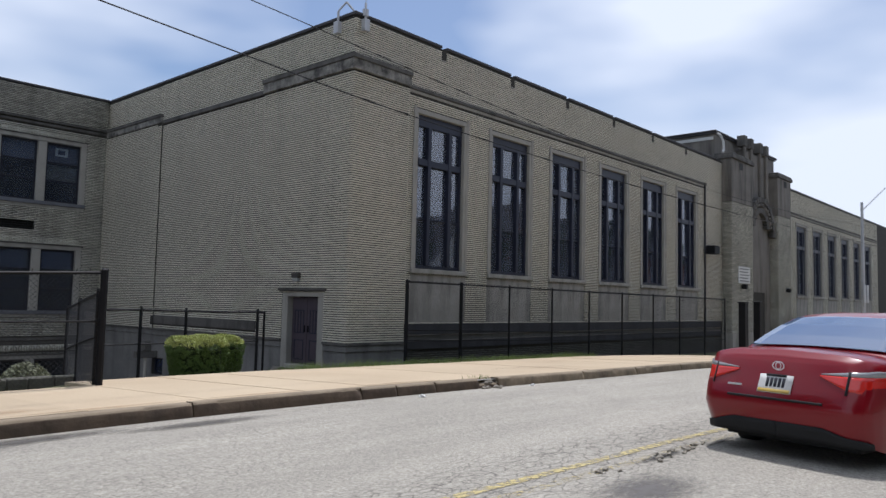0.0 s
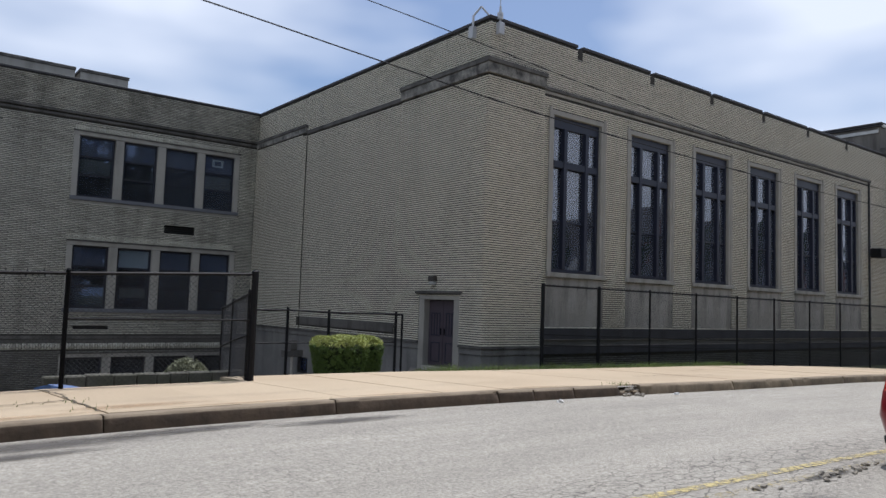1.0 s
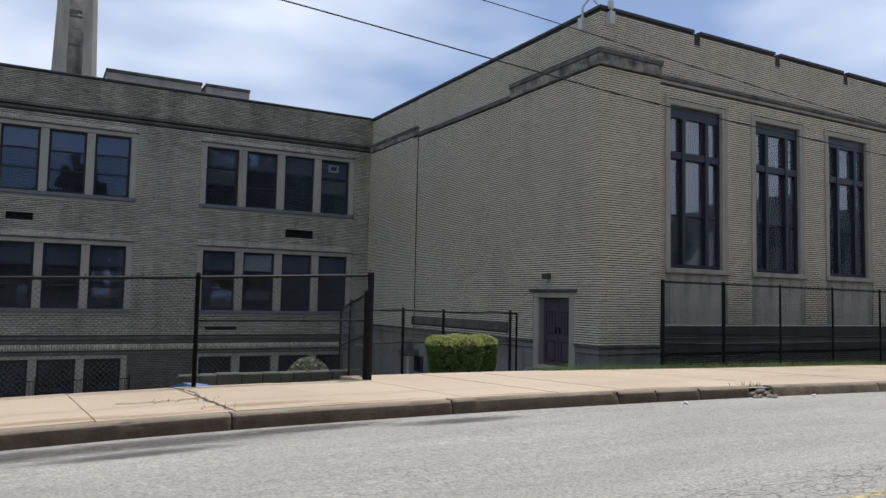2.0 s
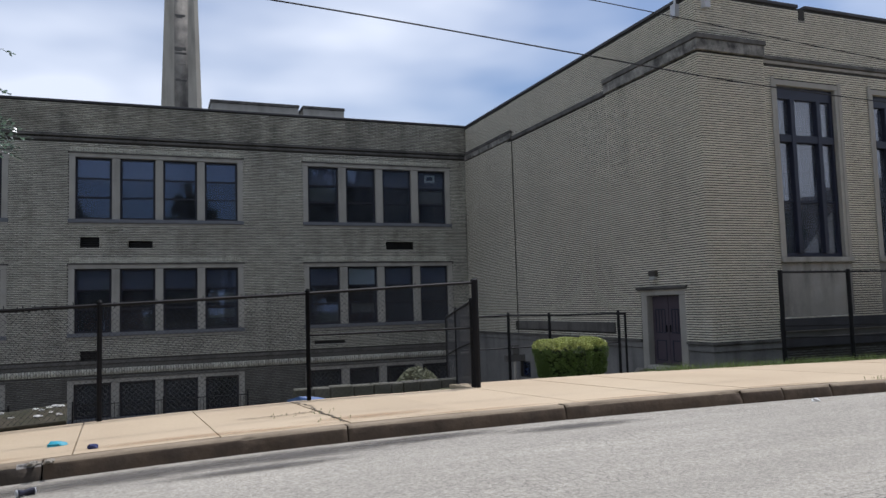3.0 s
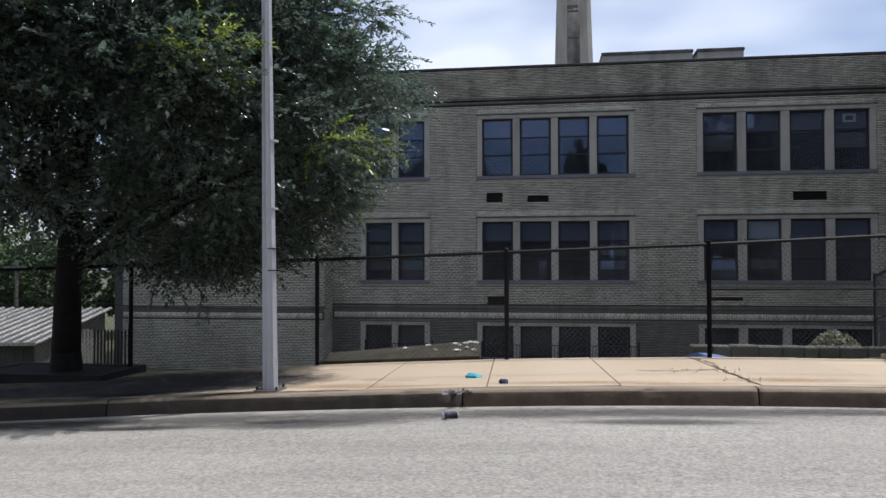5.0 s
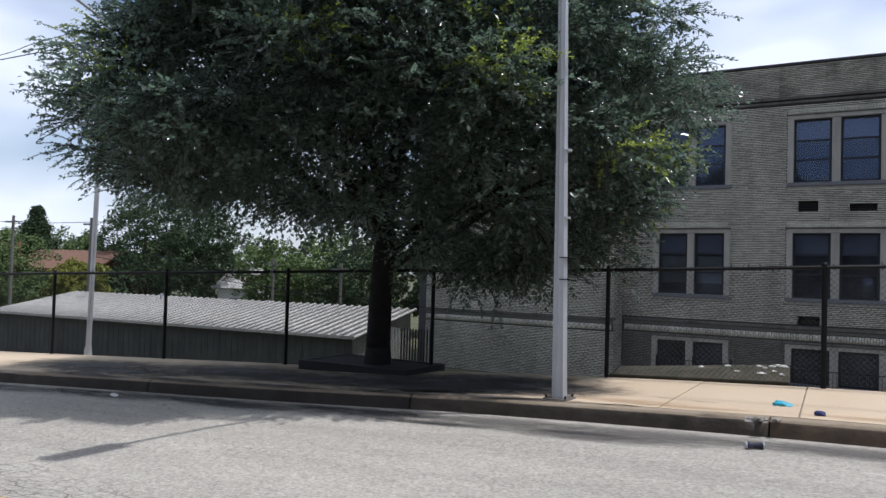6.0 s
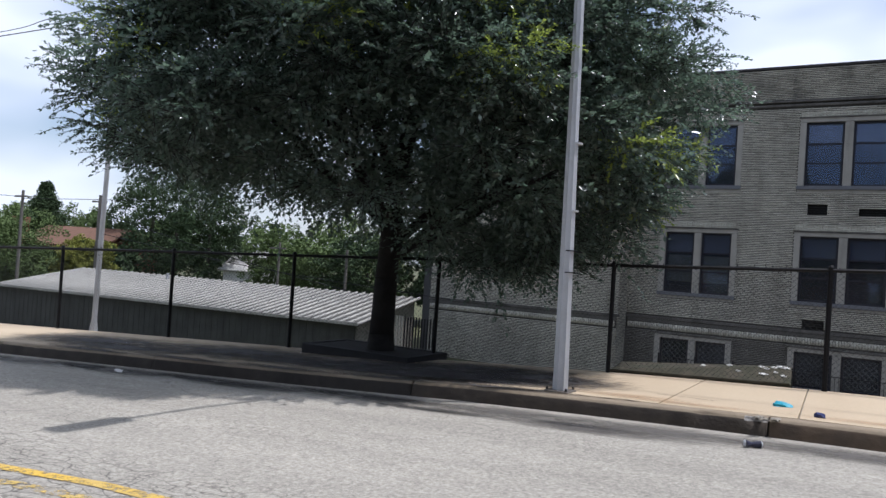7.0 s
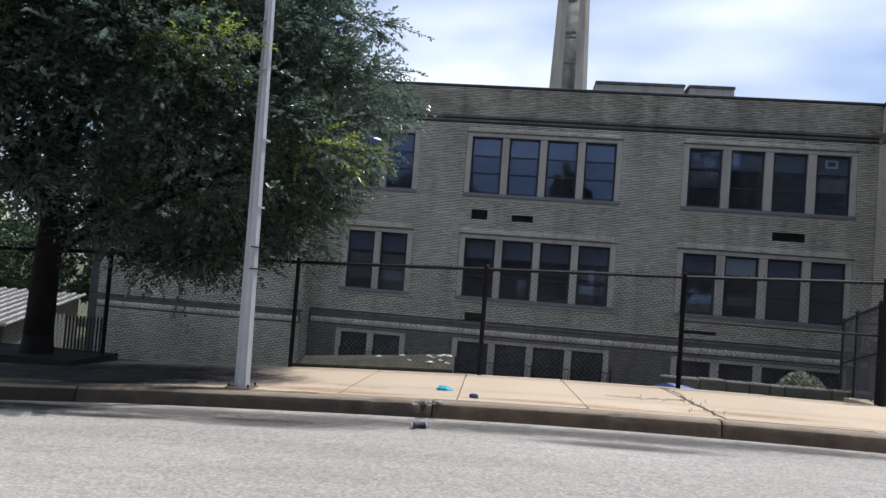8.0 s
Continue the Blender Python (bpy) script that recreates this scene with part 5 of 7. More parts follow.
def leafy_twigs(name, feet, ways, per, size, reach, droop, mat, parent, seed, wood=None):
    """Twigs that bend down towards their ends, each with leaves in two ranks; a leaf is two halves folded along its rib."""
    r = np.random.RandomState(seed)
    n = len(feet)
    side = unit(np.cross(ways, np.array([0, 0, 1.0]) + r.normal(size=(n, 3)) * 0.25))
    length = r.uniform(*reach, n)
    t = (np.arange(per) + 0.6) / per * np.ones((n, 1)) + r.uniform(-0.4, 0.4, (n, per)) / per
    p = feet[:, None] + ways[:, None] * (t * length[:, None])[..., None]
    p[..., 2] -= droop * length[:, None] * t ** 2
    rank = np.where(np.arange(per) % 2, 1.0, -1.0) * np.ones((n, 1))
    a = ways[:, None] * 0.75 + side[:, None] * (rank * (1.05 - 0.7 * t))[..., None] + r.normal(size=(n, per, 3)) * 0.38
    a[..., 2] -= 0.12 + 0.3 * r.uniform(size=(n, per)) * t
    p, a = p.reshape(-1, 3), unit(a.reshape(-1, 3))
    b = unit(np.cross(a, np.array([0, 0, 1.0]) + r.normal(size=p.shape) * 0.45))
    up = np.cross(a, b)
    up *= np.sign(up[:, 2:3])
    s = size * r.uniform(0.62, 1.2, len(p))[:, None]
    w, k = s * 0.27, s * 0.09
    p = p + a * s * 0.12
    V = np.stack([p, p + a * s * 0.45 + b * w + up * k, p + a * s, p + a * s * 0.45 - b * w + up * k], 1)
    F = np.array([(0, 1, 2), (0, 2, 3)])[None] + 4 * np.arange(len(p))[:, None, None]
    ob = raw_mesh(name, V.reshape(-1, 3), F.reshape(-1, 3), mat, parent)
    ob["kind"] = "stuff"
    if wood:
        q = np.stack([feet, feet + ways * length[:, None] * 0.5, feet + ways * length[:, None]], 1)
        q[:, 1, 2] -= droop * length * 0.25
        q[:, 2, 2] -= droop * length
        wide = np.array([0.008, 0.005, 0.002])[None, :, None]
        ring = np.stack([q + side[:, None] * wide, q - side[:, None] * wide * 0.5 + np.array([0, 0, 0.87]) * wide, q - side[:, None] * wide * 0.5 - np.array([0, 0, 0.87]) * wide], 2)
        f = np.array([(3 * i + k, 3 * i + (k + 1) % 3, 3 * i + 3 + (k + 1) % 3, 3 * i + 3 + k) for i in range(2) for k in range(3)])
        tw = raw_mesh("twig_wood", ring.reshape(-1, 3), (f[None] + 9 * np.arange(n)[:, None, None]).reshape(-1, 4), wood, parent)
        tw["kind"] = "stuff"
    return ob


def twig_feet(pads, ways, per, spread_, out):
    """Feet and directions of the twigs of each pad, turned outward."""
    n = len(pads)
    d = rr.normal(size=(n, per, 3)) * np.array([1, 1, 0.55])
    feet = pads[:, None] + unit(d) * (rr.uniform(0.2, 1.0, (n, per)) * spread_)[..., None] * np.array([1, 1, 0.55])
    way = unit(ways[:, None] * out + unit(d) * 0.9 + rr.normal(size=d.shape) * 0.15)
    return feet.reshape(-1, 3), way.reshape(-1, 3)


heart, heart_way = crown_pads(1000, 0.05, 0.93)
feet, way = twig_feet(heart, heart_way, 11, 0.75, 0.2)
leafy_twigs("inner_crown", feet, way, 16, 0.098, (0.4, 0.75), 0.25, M_LEAF, tree, 20)
pads, pad_way = crown_pads(760, 0.76, 1.02)
feet, way = twig_feet(pads, pad_way, 46, 0.50, 0.30)
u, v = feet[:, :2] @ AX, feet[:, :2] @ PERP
# Sunlit sprays are painted: chosen twigs near the outer edge get brighter leaves.
sun_sprays = (np.abs(feet[:, 2] - 4.4) < 2.4) & (np.hypot(u, v) > 3.4) & (v < 1.5) & (np.repeat(rr.uniform(size=len(pads)), 46) < 0.08) & (rr.uniform(size=len(feet)) < 0.7)
sun_sprays |= (u > 3.6) & (np.repeat(rr.uniform(size=len(pads)), 46) < 0.22) & (rr.uniform(size=len(feet)) < 0.6)
leafy_twigs("crown", feet[~sun_sprays], way[~sun_sprays], 18, 0.060, (0.15, 0.36), 0.12, M_LEAF, tree, 21, M_TRUNK)
leafy_twigs("crown_light", feet[sun_sprays], way[sun_sprays], 18, 0.062, (0.18, 0.40), 0.1, M_LEAFY, tree, 22)
planter = thing("tree_planter", (-21.05, -5.35, 0.2), "low black timber planter round the tree", "planter")
for q in ((-1.05, 1.05, -0.60, -0.50, -0.2, 0.15), (-1.05, 1.05, 0.50, 0.60, -0.2, 0.15), (-1.05, -0.95, -0.50, 0.50, -0.2, 0.15), (0.95, 1.05, -0.50, 0.50, -0.2, 0.15)):
    part("board", boxes(q, bevel=0.01), M_PLANTER, planter)
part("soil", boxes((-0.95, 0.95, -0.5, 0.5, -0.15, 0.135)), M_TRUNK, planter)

# clipped hedge and a small shrub
hedge = thing("clipped_hedge", (-5.72, -2.35, 0.12), "clipped box hedge, sunlit on its flat top", "hedge")
rr = np.random.RandomState(9)
pts = []
LOBES = ((-0.30, -0.10, 0.52, 0.46, 0.92), (0.42, 0.22, 0.40, 0.40, 0.90))
for cx, cy, ax, ay, hz in LOBES:
    for _ in range(1500):
        v = rr.normal(size=3)
        v /= (np.abs(v) ** 5).sum() ** 0.2
        pinch = 0.74 + 0.26 * min(1.0, (v[2] + 1) * 0.62)
        pts.append((cx + v[0] * ax * pinch, cy + v[1] * ay * pinch, hz / 2 + 0.10 + v[2] * hz / 2 + 0.02 * math.sin(6 * v[0])))
pts = np.array(pts)
# Sunlight on the flat top is painted: the top leaves are yellower and paler.
tops = pts[:, 2] > 0.86
leaves("foliage", pts[~tops], [0.05] * int((~tops).sum()), 24, 0.016, M_HEDGE, hedge, 31)
leaves("young_growth", pts[tops], [0.06] * int(tops.sum()), 30, 0.016, M_HEDGETOP, hedge, 32)
# The core's near-black colour stands for shade between the leaves.
bm = bmesh.new()
for cx, cy, ax, ay, hz in LOBES:
    box(bm, cx - ax * 0.78, cx + ax * 0.78, cy - ay * 0.78, cy + ay * 0.78, -0.15, hz * 0.97, 0.12)
part("core", bm, material("hedge_shade", (0.02, 0.03, 0.01), 0.95), hedge)
low_wall = thing("garden_wall", (-9.6, -1.9, 0.0), "low mossy rubble wall behind the pavement fence", "wall", kind="structure")
gr = random.Random(19)
for course in range(4):
    x = -1.75 - gr.uniform(0, 0.2)
    while x < 1.7:
        w = gr.uniform(0.22, 0.48)
        part("stone", boxes((x, min(x + w - 0.012, 1.75), -0.13 - gr.uniform(0, 0.02), 0.12, -0.40 + course * 0.22, -0.19 + course * 0.22 + gr.uniform(-0.01, 0.008)), bevel=0.02), M_MOSS, low_wall)
        x += w
part("core", boxes((-1.7, 1.7, -0.10, 0.10, -0.7, 0.45)), M_MORTAR, low_wall)
shrub = thing("low_shrub", (-8.3, 0.0, -0.02), "low rounded pale-green shrub behind the fence", "shrub")
pts = []
for _ in range(420):
    v = rr.normal(size=3)
    v /= np.linalg.norm(v)
    pts.append((v[0] * 0.54, v[1] * 0.45, -0.25 + abs(v[2]) * 0.80))
leaves("foliage", pts, [0.08] * len(pts), 18, 0.028, M_SHRUB, shrub, 33)

# tufts of grass along the back of the pavement
def tufts(name, spots, seed, label, zfun=land_z):
    r = np.random.RandomState(seed)
    V, F = [], []
    for x, y, n, h in spots:
        for _ in range(n):
            px, py = x + r.normal() * 0.12, y + r.normal() * 0.10
            z = zfun(px, py) - (0.02 if zfun is land_z else 0.0)
            a = r.uniform(0, 6.28)
            hh = h * r.uniform(0.4, 1.2)
            dx, dy = math.cos(a), math.sin(a)
            k = len(V)
            V += [(px - dy * 0.006, py + dx * 0.006, z), (px + dy * 0.006, py - dx * 0.006, z), (px + dx * hh * 0.5, py + dy * hh * 0.5, z + hh)]
            F.append((k, k + 1, k + 2))
    ob = raw_mesh(name, V, F, M_GRASS)
    tagged(ob, label, "grass", kind="stuff")


rg = random.Random(4)
tufts("grass", [(rg.uniform(-4.6, 7.0), rg.uniform(-3.85, -3.2), 18, 0.15 + 0.08 * rg.random()) for _ in range(420)] + [(rg.uniform(-4.6, 7.5), rg.uniform(-3.4, -1.6), 16, 0.16) for _ in range(300)] + [(rg.uniform(-0.3, 2.4), -0.35, 14, 0.3) for _ in range(24)], 3, "ragged green grass behind the pavement")
tufts("weeds", [(rg.uniform(-14.6, -9.2), rg.uniform(-4.3, -3.2), 14, 0.12) for _ in range(260)] + [(rg.uniform(-45, -17), rg.uniform(-3.9, -1.0) + 0.0, 12, 0.2) for _ in range(400)], 5, "weeds behind the chain-link fence")

# ---- street furniture ----
pole = thing("street_lamp", (-16.91, -7.60, walk_z(-16.91, -7.60)), "fluted galvanised street lamp pole on a base plate", "street lamp")
bm = bmesh.new()
sides = 16
rings = []
for z, rad in ((0.0, 0.090), (4.0, 0.060), (7.6, 0.045)):
    rings.append([bm.verts.new((math.cos(k * 2 * math.pi / sides) * rad * (1 - 0.14 * (k % 2)) - 0.011 * z, math.sin(k * 2 * math.pi / sides) * rad * (1 - 0.14 * (k % 2)) - 0.008 * z, z)) for k in range(sides)])
for a, b in zip(rings[:-1], rings[1:]):
    for k in range(sides):
        bm.faces.new((a[k], a[(k + 1) % sides], b[(k + 1) % sides], b[k]))
bm.faces.new(rings[-1])
part("shaft", bm, M_POLE, pole)
part("base_plate", boxes((-0.14, 0.14, -0.14, 0.14, 0.0, 0.025), bevel=0.006), material("rusty_plate", (0.11, 0.095, 0.08), 0.8, vary=0.3, bump=0.3), pole)
for x, y in ((-0.11, -0.11), (0.11, -0.11), (0.11, 0.11), (-0.11, 0.11)):
    b2 = bmesh.new()
    tube(b2, (x, y, 0.03), (x, y, 0.06), 0.014, sides=6)
    part("anchor_bolt", b2, M_TRUNK, pole)
for z in (1.32, 1.56):
    b2 = bmesh.new()
    tube(b2, (0, 0, z), (0, 0, z + 0.012), 0.086, sides=12)
    tube(b2, (0.07, -0.02, z + 0.006), (0.18, -0.05, z - 0.01), 0.006, sides=5)
    part("steel_band", b2, M_FENCE, pole)
for z in (2.0, 2.75):
    b2 = bmesh.new()
    tube(b2, (0, 0, z), (0, 0, z + 0.02), 0.080, sides=12)
    part("joint_ring", b2, M_POLE, pole)
b2 = bmesh.new()
pts = [(-0.08, -0.06, 7.3), (-0.1, -0.6, 7.9), (-0.12, -1.4, 8.2), (-0.12, -2.3, 8.3)]
for a, b in zip(pts[:-1], pts[1:]):
    tube(b2, a, b, 0.035, sides=8)
part("arm", b2, M_POLE, pole)
part("lantern", boxes((-0.26, 0.02, -3.0, -2.25, 8.2, 8.36), bevel=0.05), M_POLE, pole)
far_pole = thing("street_lamp", (-27.85, -5.80, walk_z(-27.85, -5.80)), "slim galvanised street lamp pole beside the fence", "street lamp")
b2 = bmesh.new()
tube(b2, (0, 0, 0), (0.10, 0.02, 7.0), 0.054, 0.04, 10)
part("shaft", b2, M_POLE, far_pole)
b2 = bmesh.new()
tube(b2, (0, 0, 0), (0, 0, 0.16), 0.08, 0.07, 10)
part("base", b2, M_POLE, far_pole)
b2 = bmesh.new()
tube(b2, (0.12, 0.02, 6.9), (0.1, -1.9, 7.6), 0.03)
part("arm", b2, M_POLE, far_pole)
corner_pole = thing("street_lamp", (37.2, -5.0, -0.4), "grey street lamp with two small blank sign plates", "street lamp")
b2 = bmesh.new()
tube(b2, (0, 0, -0.5), (0, 0, 9.1), 0.12, 0.08, 10)
part("shaft", b2, M_POLE, corner_pole)
b2 = bmesh.new()
tube(b2, (0, 0, 8.6), (3.5, -0.6, 10.4), 0.05, 0.04)
part("arm", b2, M_POLE, corner_pole)
for x in (-0.55, 0.2):
    part("sign_plate", boxes((x, x + 0.5, -0.16, -0.13, 2.9, 4.0), bevel=0.01), material("sign_back", (0.45, 0.46, 0.47), 0.5), corner_pole)


def cable(name, pts, rad, label):
    bm = bmesh.new()
    pts = [Vector(p) for p in pts]
    fine = []
    for i in range(len(pts) - 1):
        p0, p1, p2, p3 = pts[max(0, i - 1)], pts[i], pts[i + 1], pts[min(len(pts) - 1, i + 2)]
        for k in range(8):
            t = k / 8
            fine.append(0.5 * ((2 * p1) + (p2 - p0) * t + (2 * p0 - 5 * p1 + 4 * p2 - p3) * t * t + (3 * p1 - p0 - 3 * p2 + p3) * t ** 3))
    fine.append(pts[-1])
    rings = []
    for i, c in enumerate(fine):
        d = (fine[min(i + 1, len(fine) - 1)] - fine[max(i - 1, 0)]).normalized()
        u = d.cross(Vector((0, 0, 1))).normalized()
        v = d.cross(u)
        rings.append([bm.verts.new(c + (u * math.cos(k * 2 * math.pi / 6) + v * math.sin(k * 2 * math.pi / 6)) * rad) for k in range(6)])
    for a, b in zip(rings[:-1], rings[1:]):
        for k in range(6):
            bm.faces.new((a[k], a[(k + 1) % 6], b[(k + 1) % 6], b[k]))
    tagged(part(name, bm, M_FENCE), label, "cable", "overhead cables")


cable("overhead_cable", [(-70, -7.5, 6.6), (-52, -6.6, 6.5), (-33.6, -6, 6.44), (-25, -6, 6.36), (-18, -6, 6.25), (-14.5, -6, 6.14), (-11.0, -6, 5.99), (-7.4, -6, 5.77), (-4.4, -6, 5.60), (-0.5, -6, 5.50), (4.8, -6, 5.43), (10, -6, 5.43), (15.7, -6, 5.48), (26, -5.6, 5.75), (37.2, -5.0, 6.2), (70, -3.9, 7)], 0.011, "black overhead cable along the street")
cable("overhead_cable", [(-70, -7.5, 7.0), (-52, -6.6, 6.7), (-33.6, -6, 6.53), (-29.5, -6, 6.63), (-24, -6, 6.8), (-18, -6, 6.88), (-12.5, -6, 6.83), (-7.6, -6, 6.70), (-2.5, -6, 6.42), (2.5, -6, 6.2), (10.8, -6, 6.0), (24, -5.6, 6.45), (37.2, -5.0, 7.2), (70, -3.9, 8)], 0.008, "black overhead cable along the street")

# ---- shed in the yard ----
shed = thing("long_shed", (-30.0, 6.0, -0.56), "long low shed with a ribbed steel roof and dark siding", "shed", turn=5.8)
W, D, RISE = 19.6, 4.6, 0.80
RIB = 0.38
# Rib shadows are painted: one steel, dark in the pans and pale on ribs.
M_PAN = material("weathered_roof_pan", (0.105, 0.10, 0.09), 0.7, metal=0.1, vary=0.3, scale=1.2, bump=0.1, stain=0.3)
M_RIB = material("pale_roof_rib", (0.46, 0.445, 0.40), 0.55, metal=0.1, vary=0.25, scale=2.0, bump=0.1, stain=0.2)
slope = lambda y: 0.02 + (y / D) * RISE
roof_pan = raw_mesh("roof", [(x, y, slope(y) - k) for x in (0.25, -W - 0.25) for y in (-0.25, D + 0.1) for k in (0.0, 0.03)], [(0, 4, 6, 2), (1, 3, 7, 5), (0, 1, 5, 4), (2, 6, 7, 3), (0, 2, 3, 1), (4, 5, 7, 6)], M_PAN, shed, "weathered grey ribbed steel")
for i in range(int((W + 0.5) / RIB) + 1):
    x = 0.24 - i * RIB
    rib = [(x + dx, y, slope(y) + dz) for y in (-0.27, D + 0.1) for dx, dz in ((0.0, -0.02), (-0.035, 0.05), (-0.10, 0.05), (-0.135, -0.02))]
    raw_mesh("rib", rib, [(0, 1, 5, 4), (1, 2, 6, 5), (2, 3, 7, 6), (3, 0, 4, 7), (0, 3, 2, 1), (4, 5, 6, 7)], M_RIB, roof_pan)
part("fascia", boxes((-W - 0.25, 0.25, -0.27, -0.252, -0.06, 0.05)), M_TIN, shed)
part("wall", boxes((-W, 0.0, 0.0, 0.1, -2.6, -0.02), (-W, -W + 0.1, 0.1, D, -2.6, -0.02), (-W, 0, D - 0.1, D, -2.6, 0.7)), M_SHEDWALL, shed)
bm = bmesh.new()
vs = [bm.verts.new(c) for c in ((0, 0, -2.6), (0, D, -2.6), (0, D, RISE - 0.02), (0, 0, -0.02))]
bm.faces.new(vs)
bmesh.ops.solidify(bm, geom=list(bm.faces), thickness=0.1)
part("gable_wall", bm, M_TIN, shed)
for i in range(66):
    x = -i * 0.3
    part("siding_rib", boxes((x - 0.02, x, -0.015, -0.001, -2.5, -0.03)), M_SHEDWALL, shed)
part("vent_pipe", boxes((-13.1, -13.0, 3.9, 4.0, 0.6, 1.0)), M_POLE, shed)
palis = thing("palisade", (-29.3, 7.0, -1.6), "pale upright steel palisade beside the shed", "fence")
for i in range(18):
    part("pale", boxes((i * 0.12, i * 0.12 + 0.05, 0, 0.03, -0.8, 1.4)), M_TIN if i < 6 else M_FENCE, palis)

# ---- litter on the pavement and road ----
def crumple(name, at, sx, sy, sz, mat, label, seed):
    r = random.Random(seed)
    bm = bmesh.new()
    bmesh.ops.create_icosphere(bm, subdivisions=2, radius=1)
    for v in bm.verts:
        k = r.uniform(0.6, 1.15)
        v.co = Vector((v.co.x * sx * k, v.co.y * sy * k, max(0, v.co.z + 0.3) * sz * k))
    ob = part(name, bm, mat)
    ob.location = at
    tagged(ob, label, "litter")


M_GLOVE = material("blue_glove", (0.03, 0.33, 0.44), 0.5, bump=0.1)
M_PAPER = material("paper_white", (0.7, 0.69, 0.66), 0.8)
crumple("dropped_glove", (-14.74, -6.91, walk_z(-14.74, -6.91)), 0.11, 0.065, 0.04, M_GLOVE, "crumpled turquoise glove on the pavement", 1)
crumple("flat_can", (-14.35, -7.49, walk_z(-14.35, -7.49)), 0.06, 0.04, 0.04, material("dark_blue_can", (0.02, 0.03, 0.12), 0.3), "flattened dark blue can on the pavement", 2)
can = thing("crushed_can", (-14.78, -8.59, road_z(-14.78, -8.59)), "crushed drinks can lying in the road", "litter", turn=25)
b2 = bmesh.new()
tube(b2, (-0.065, 0, 0.033), (-0.01, 0.016, 0.026), 0.033, 0.021, 10)
tube(b2, (-0.01, 0.016, 0.026), (0.065, 0, 0.033), 0.021, 0.031, 10)
part("can_body", b2, material("can_dark", (0.03, 0.03, 0.05), 0.35), can)
b2 = bmesh.new()
tube(b2, (0.065, 0, 0.033), (0.075, 0, 0.033), 0.029, 0.026, 10)
part("can_lid", b2, M_POLE, can)
b2 = bmesh.new()
tube(b2, (-0.075, 0, 0.033), (-0.065, 0, 0.033), 0.026, 0.032, 10)
part("can_base", b2, M_POLE, can)
for k, (x, y) in enumerate(((-5.6, -8.25), (-2.55, -8.15), (-22.6, -9.0))):
    crumple("paper_scrap", (x, y, road_z(x, y)), 0.08, 0.05, 0.035, M_PAPER, "white paper scrap in the gutter", 10 + k)
for k in range(11):
    x, up = (-16.05, -15.55, -15.28, -15.2, -15.12, -15.04, -14.97, -15.22, -15.08, -14.96, -15.7)[k], (0.8, 0.5, 0.85, 0.75, 0.85, 0.9, 0.85, 0.4, 0.55, 0.35, 0.9)[k]
    crumple("paper_scrap", (x, -4.62 + 0.5 * up, walk_z(x, -4.7) + 0.047 + up * (0.07 + 0.045 * (x + 17.3))), rg.uniform(0.03, 0.07), rg.uniform(0.02, 0.04), 0.02, M_PAPER, "white paper scrap on the mossy ledge", 30 + k)
crumple("blue_bag", (-11.58, -4.30, 0.42), 0.34, 0.12, 0.15, material("blue_bag", (0.09, 0.17, 0.38), 0.5), "blue plastic bag caught under the fence", 55)

# ---- stains, painted tree shade, cracks and rubble ----
def soft_patch_material(name, color, strength):
    """A patch that fades out unevenly towards its edge."""
    m = bpy.data.materials.new(name)
    m.use_nodes = True
    n, l = m.node_tree.nodes, m.node_tree.links
    p = n["Principled BSDF"]
    p.inputs["Base Color"].default_value, p.inputs["Roughness"].default_value = (*color, 1), 0.9
    co, ln, no, a, b = n.new("ShaderNodeTexCoord"), n.new("ShaderNodeVectorMath"), n.new("ShaderNodeTexNoise"), n.new("ShaderNodeMapRange"), n.new("ShaderNodeMath")
    ln.operation = "LENGTH"
    l.new(co.outputs["Object"], ln.inputs[0])
    no.inputs["Scale"].default_value, no.inputs["Detail"].default_value, no.inputs["Roughness"].default_value = 5.0, 10, 0.75
    l.new(co.outputs["Object"], no.inputs["Vector"])
    c = n.new("ShaderNodeMath")
    c.operation = "MULTIPLY_ADD"
    l.new(no.outputs["Fac"], c.inputs[0])
    c.inputs[1].default_value = 1.5
    l.new(ln.outputs["Value"], c.inputs[2])
    a.inputs["From Min"].default_value, a.inputs["From Max"].default_value = 0.85, 1.6
    a.inputs["To Min"].default_value, a.inputs["To Max"].default_value = strength, 0.0
    l.new(c.outputs[0], a.inputs["Value"])
    l.new(a.outputs["Result"], p.inputs["Alpha"])
    return m


M_OIL = soft_patch_material("gutter_grime", (0.095, 0.086, 0.076), 0.85)
M_RUST = soft_patch_material("rusty_soil_stain", (0.36, 0.22, 0.11), 0.42)


# Lays the painted tree shade too, besides stains.
def stain(x, y, rx, ry, mat, zfun, label):
    verts, n = [(0, 0, 0)], 24
    me_x = [x + rx * math.cos(k * 2 * math.pi / n) for k in range(n)]
    me_y = [y + ry * math.sin(k * 2 * math.pi / n) for k in range(n)]
    z0 = zfun(x, y)
    verts += [((px - x) / rx, (py - y) / ry, (zfun(px, py) - z0)) for px, py in zip(me_x, me_y)]
    ob = raw_mesh("stain", verts, [(0, k + 1, (k + 1) % n + 1) for k in range(n)], mat)
    ob.location, ob.scale = (x, y, z0 + 0.007), (rx, ry, 1)
    tagged(ob, label, "stain", kind="structure")


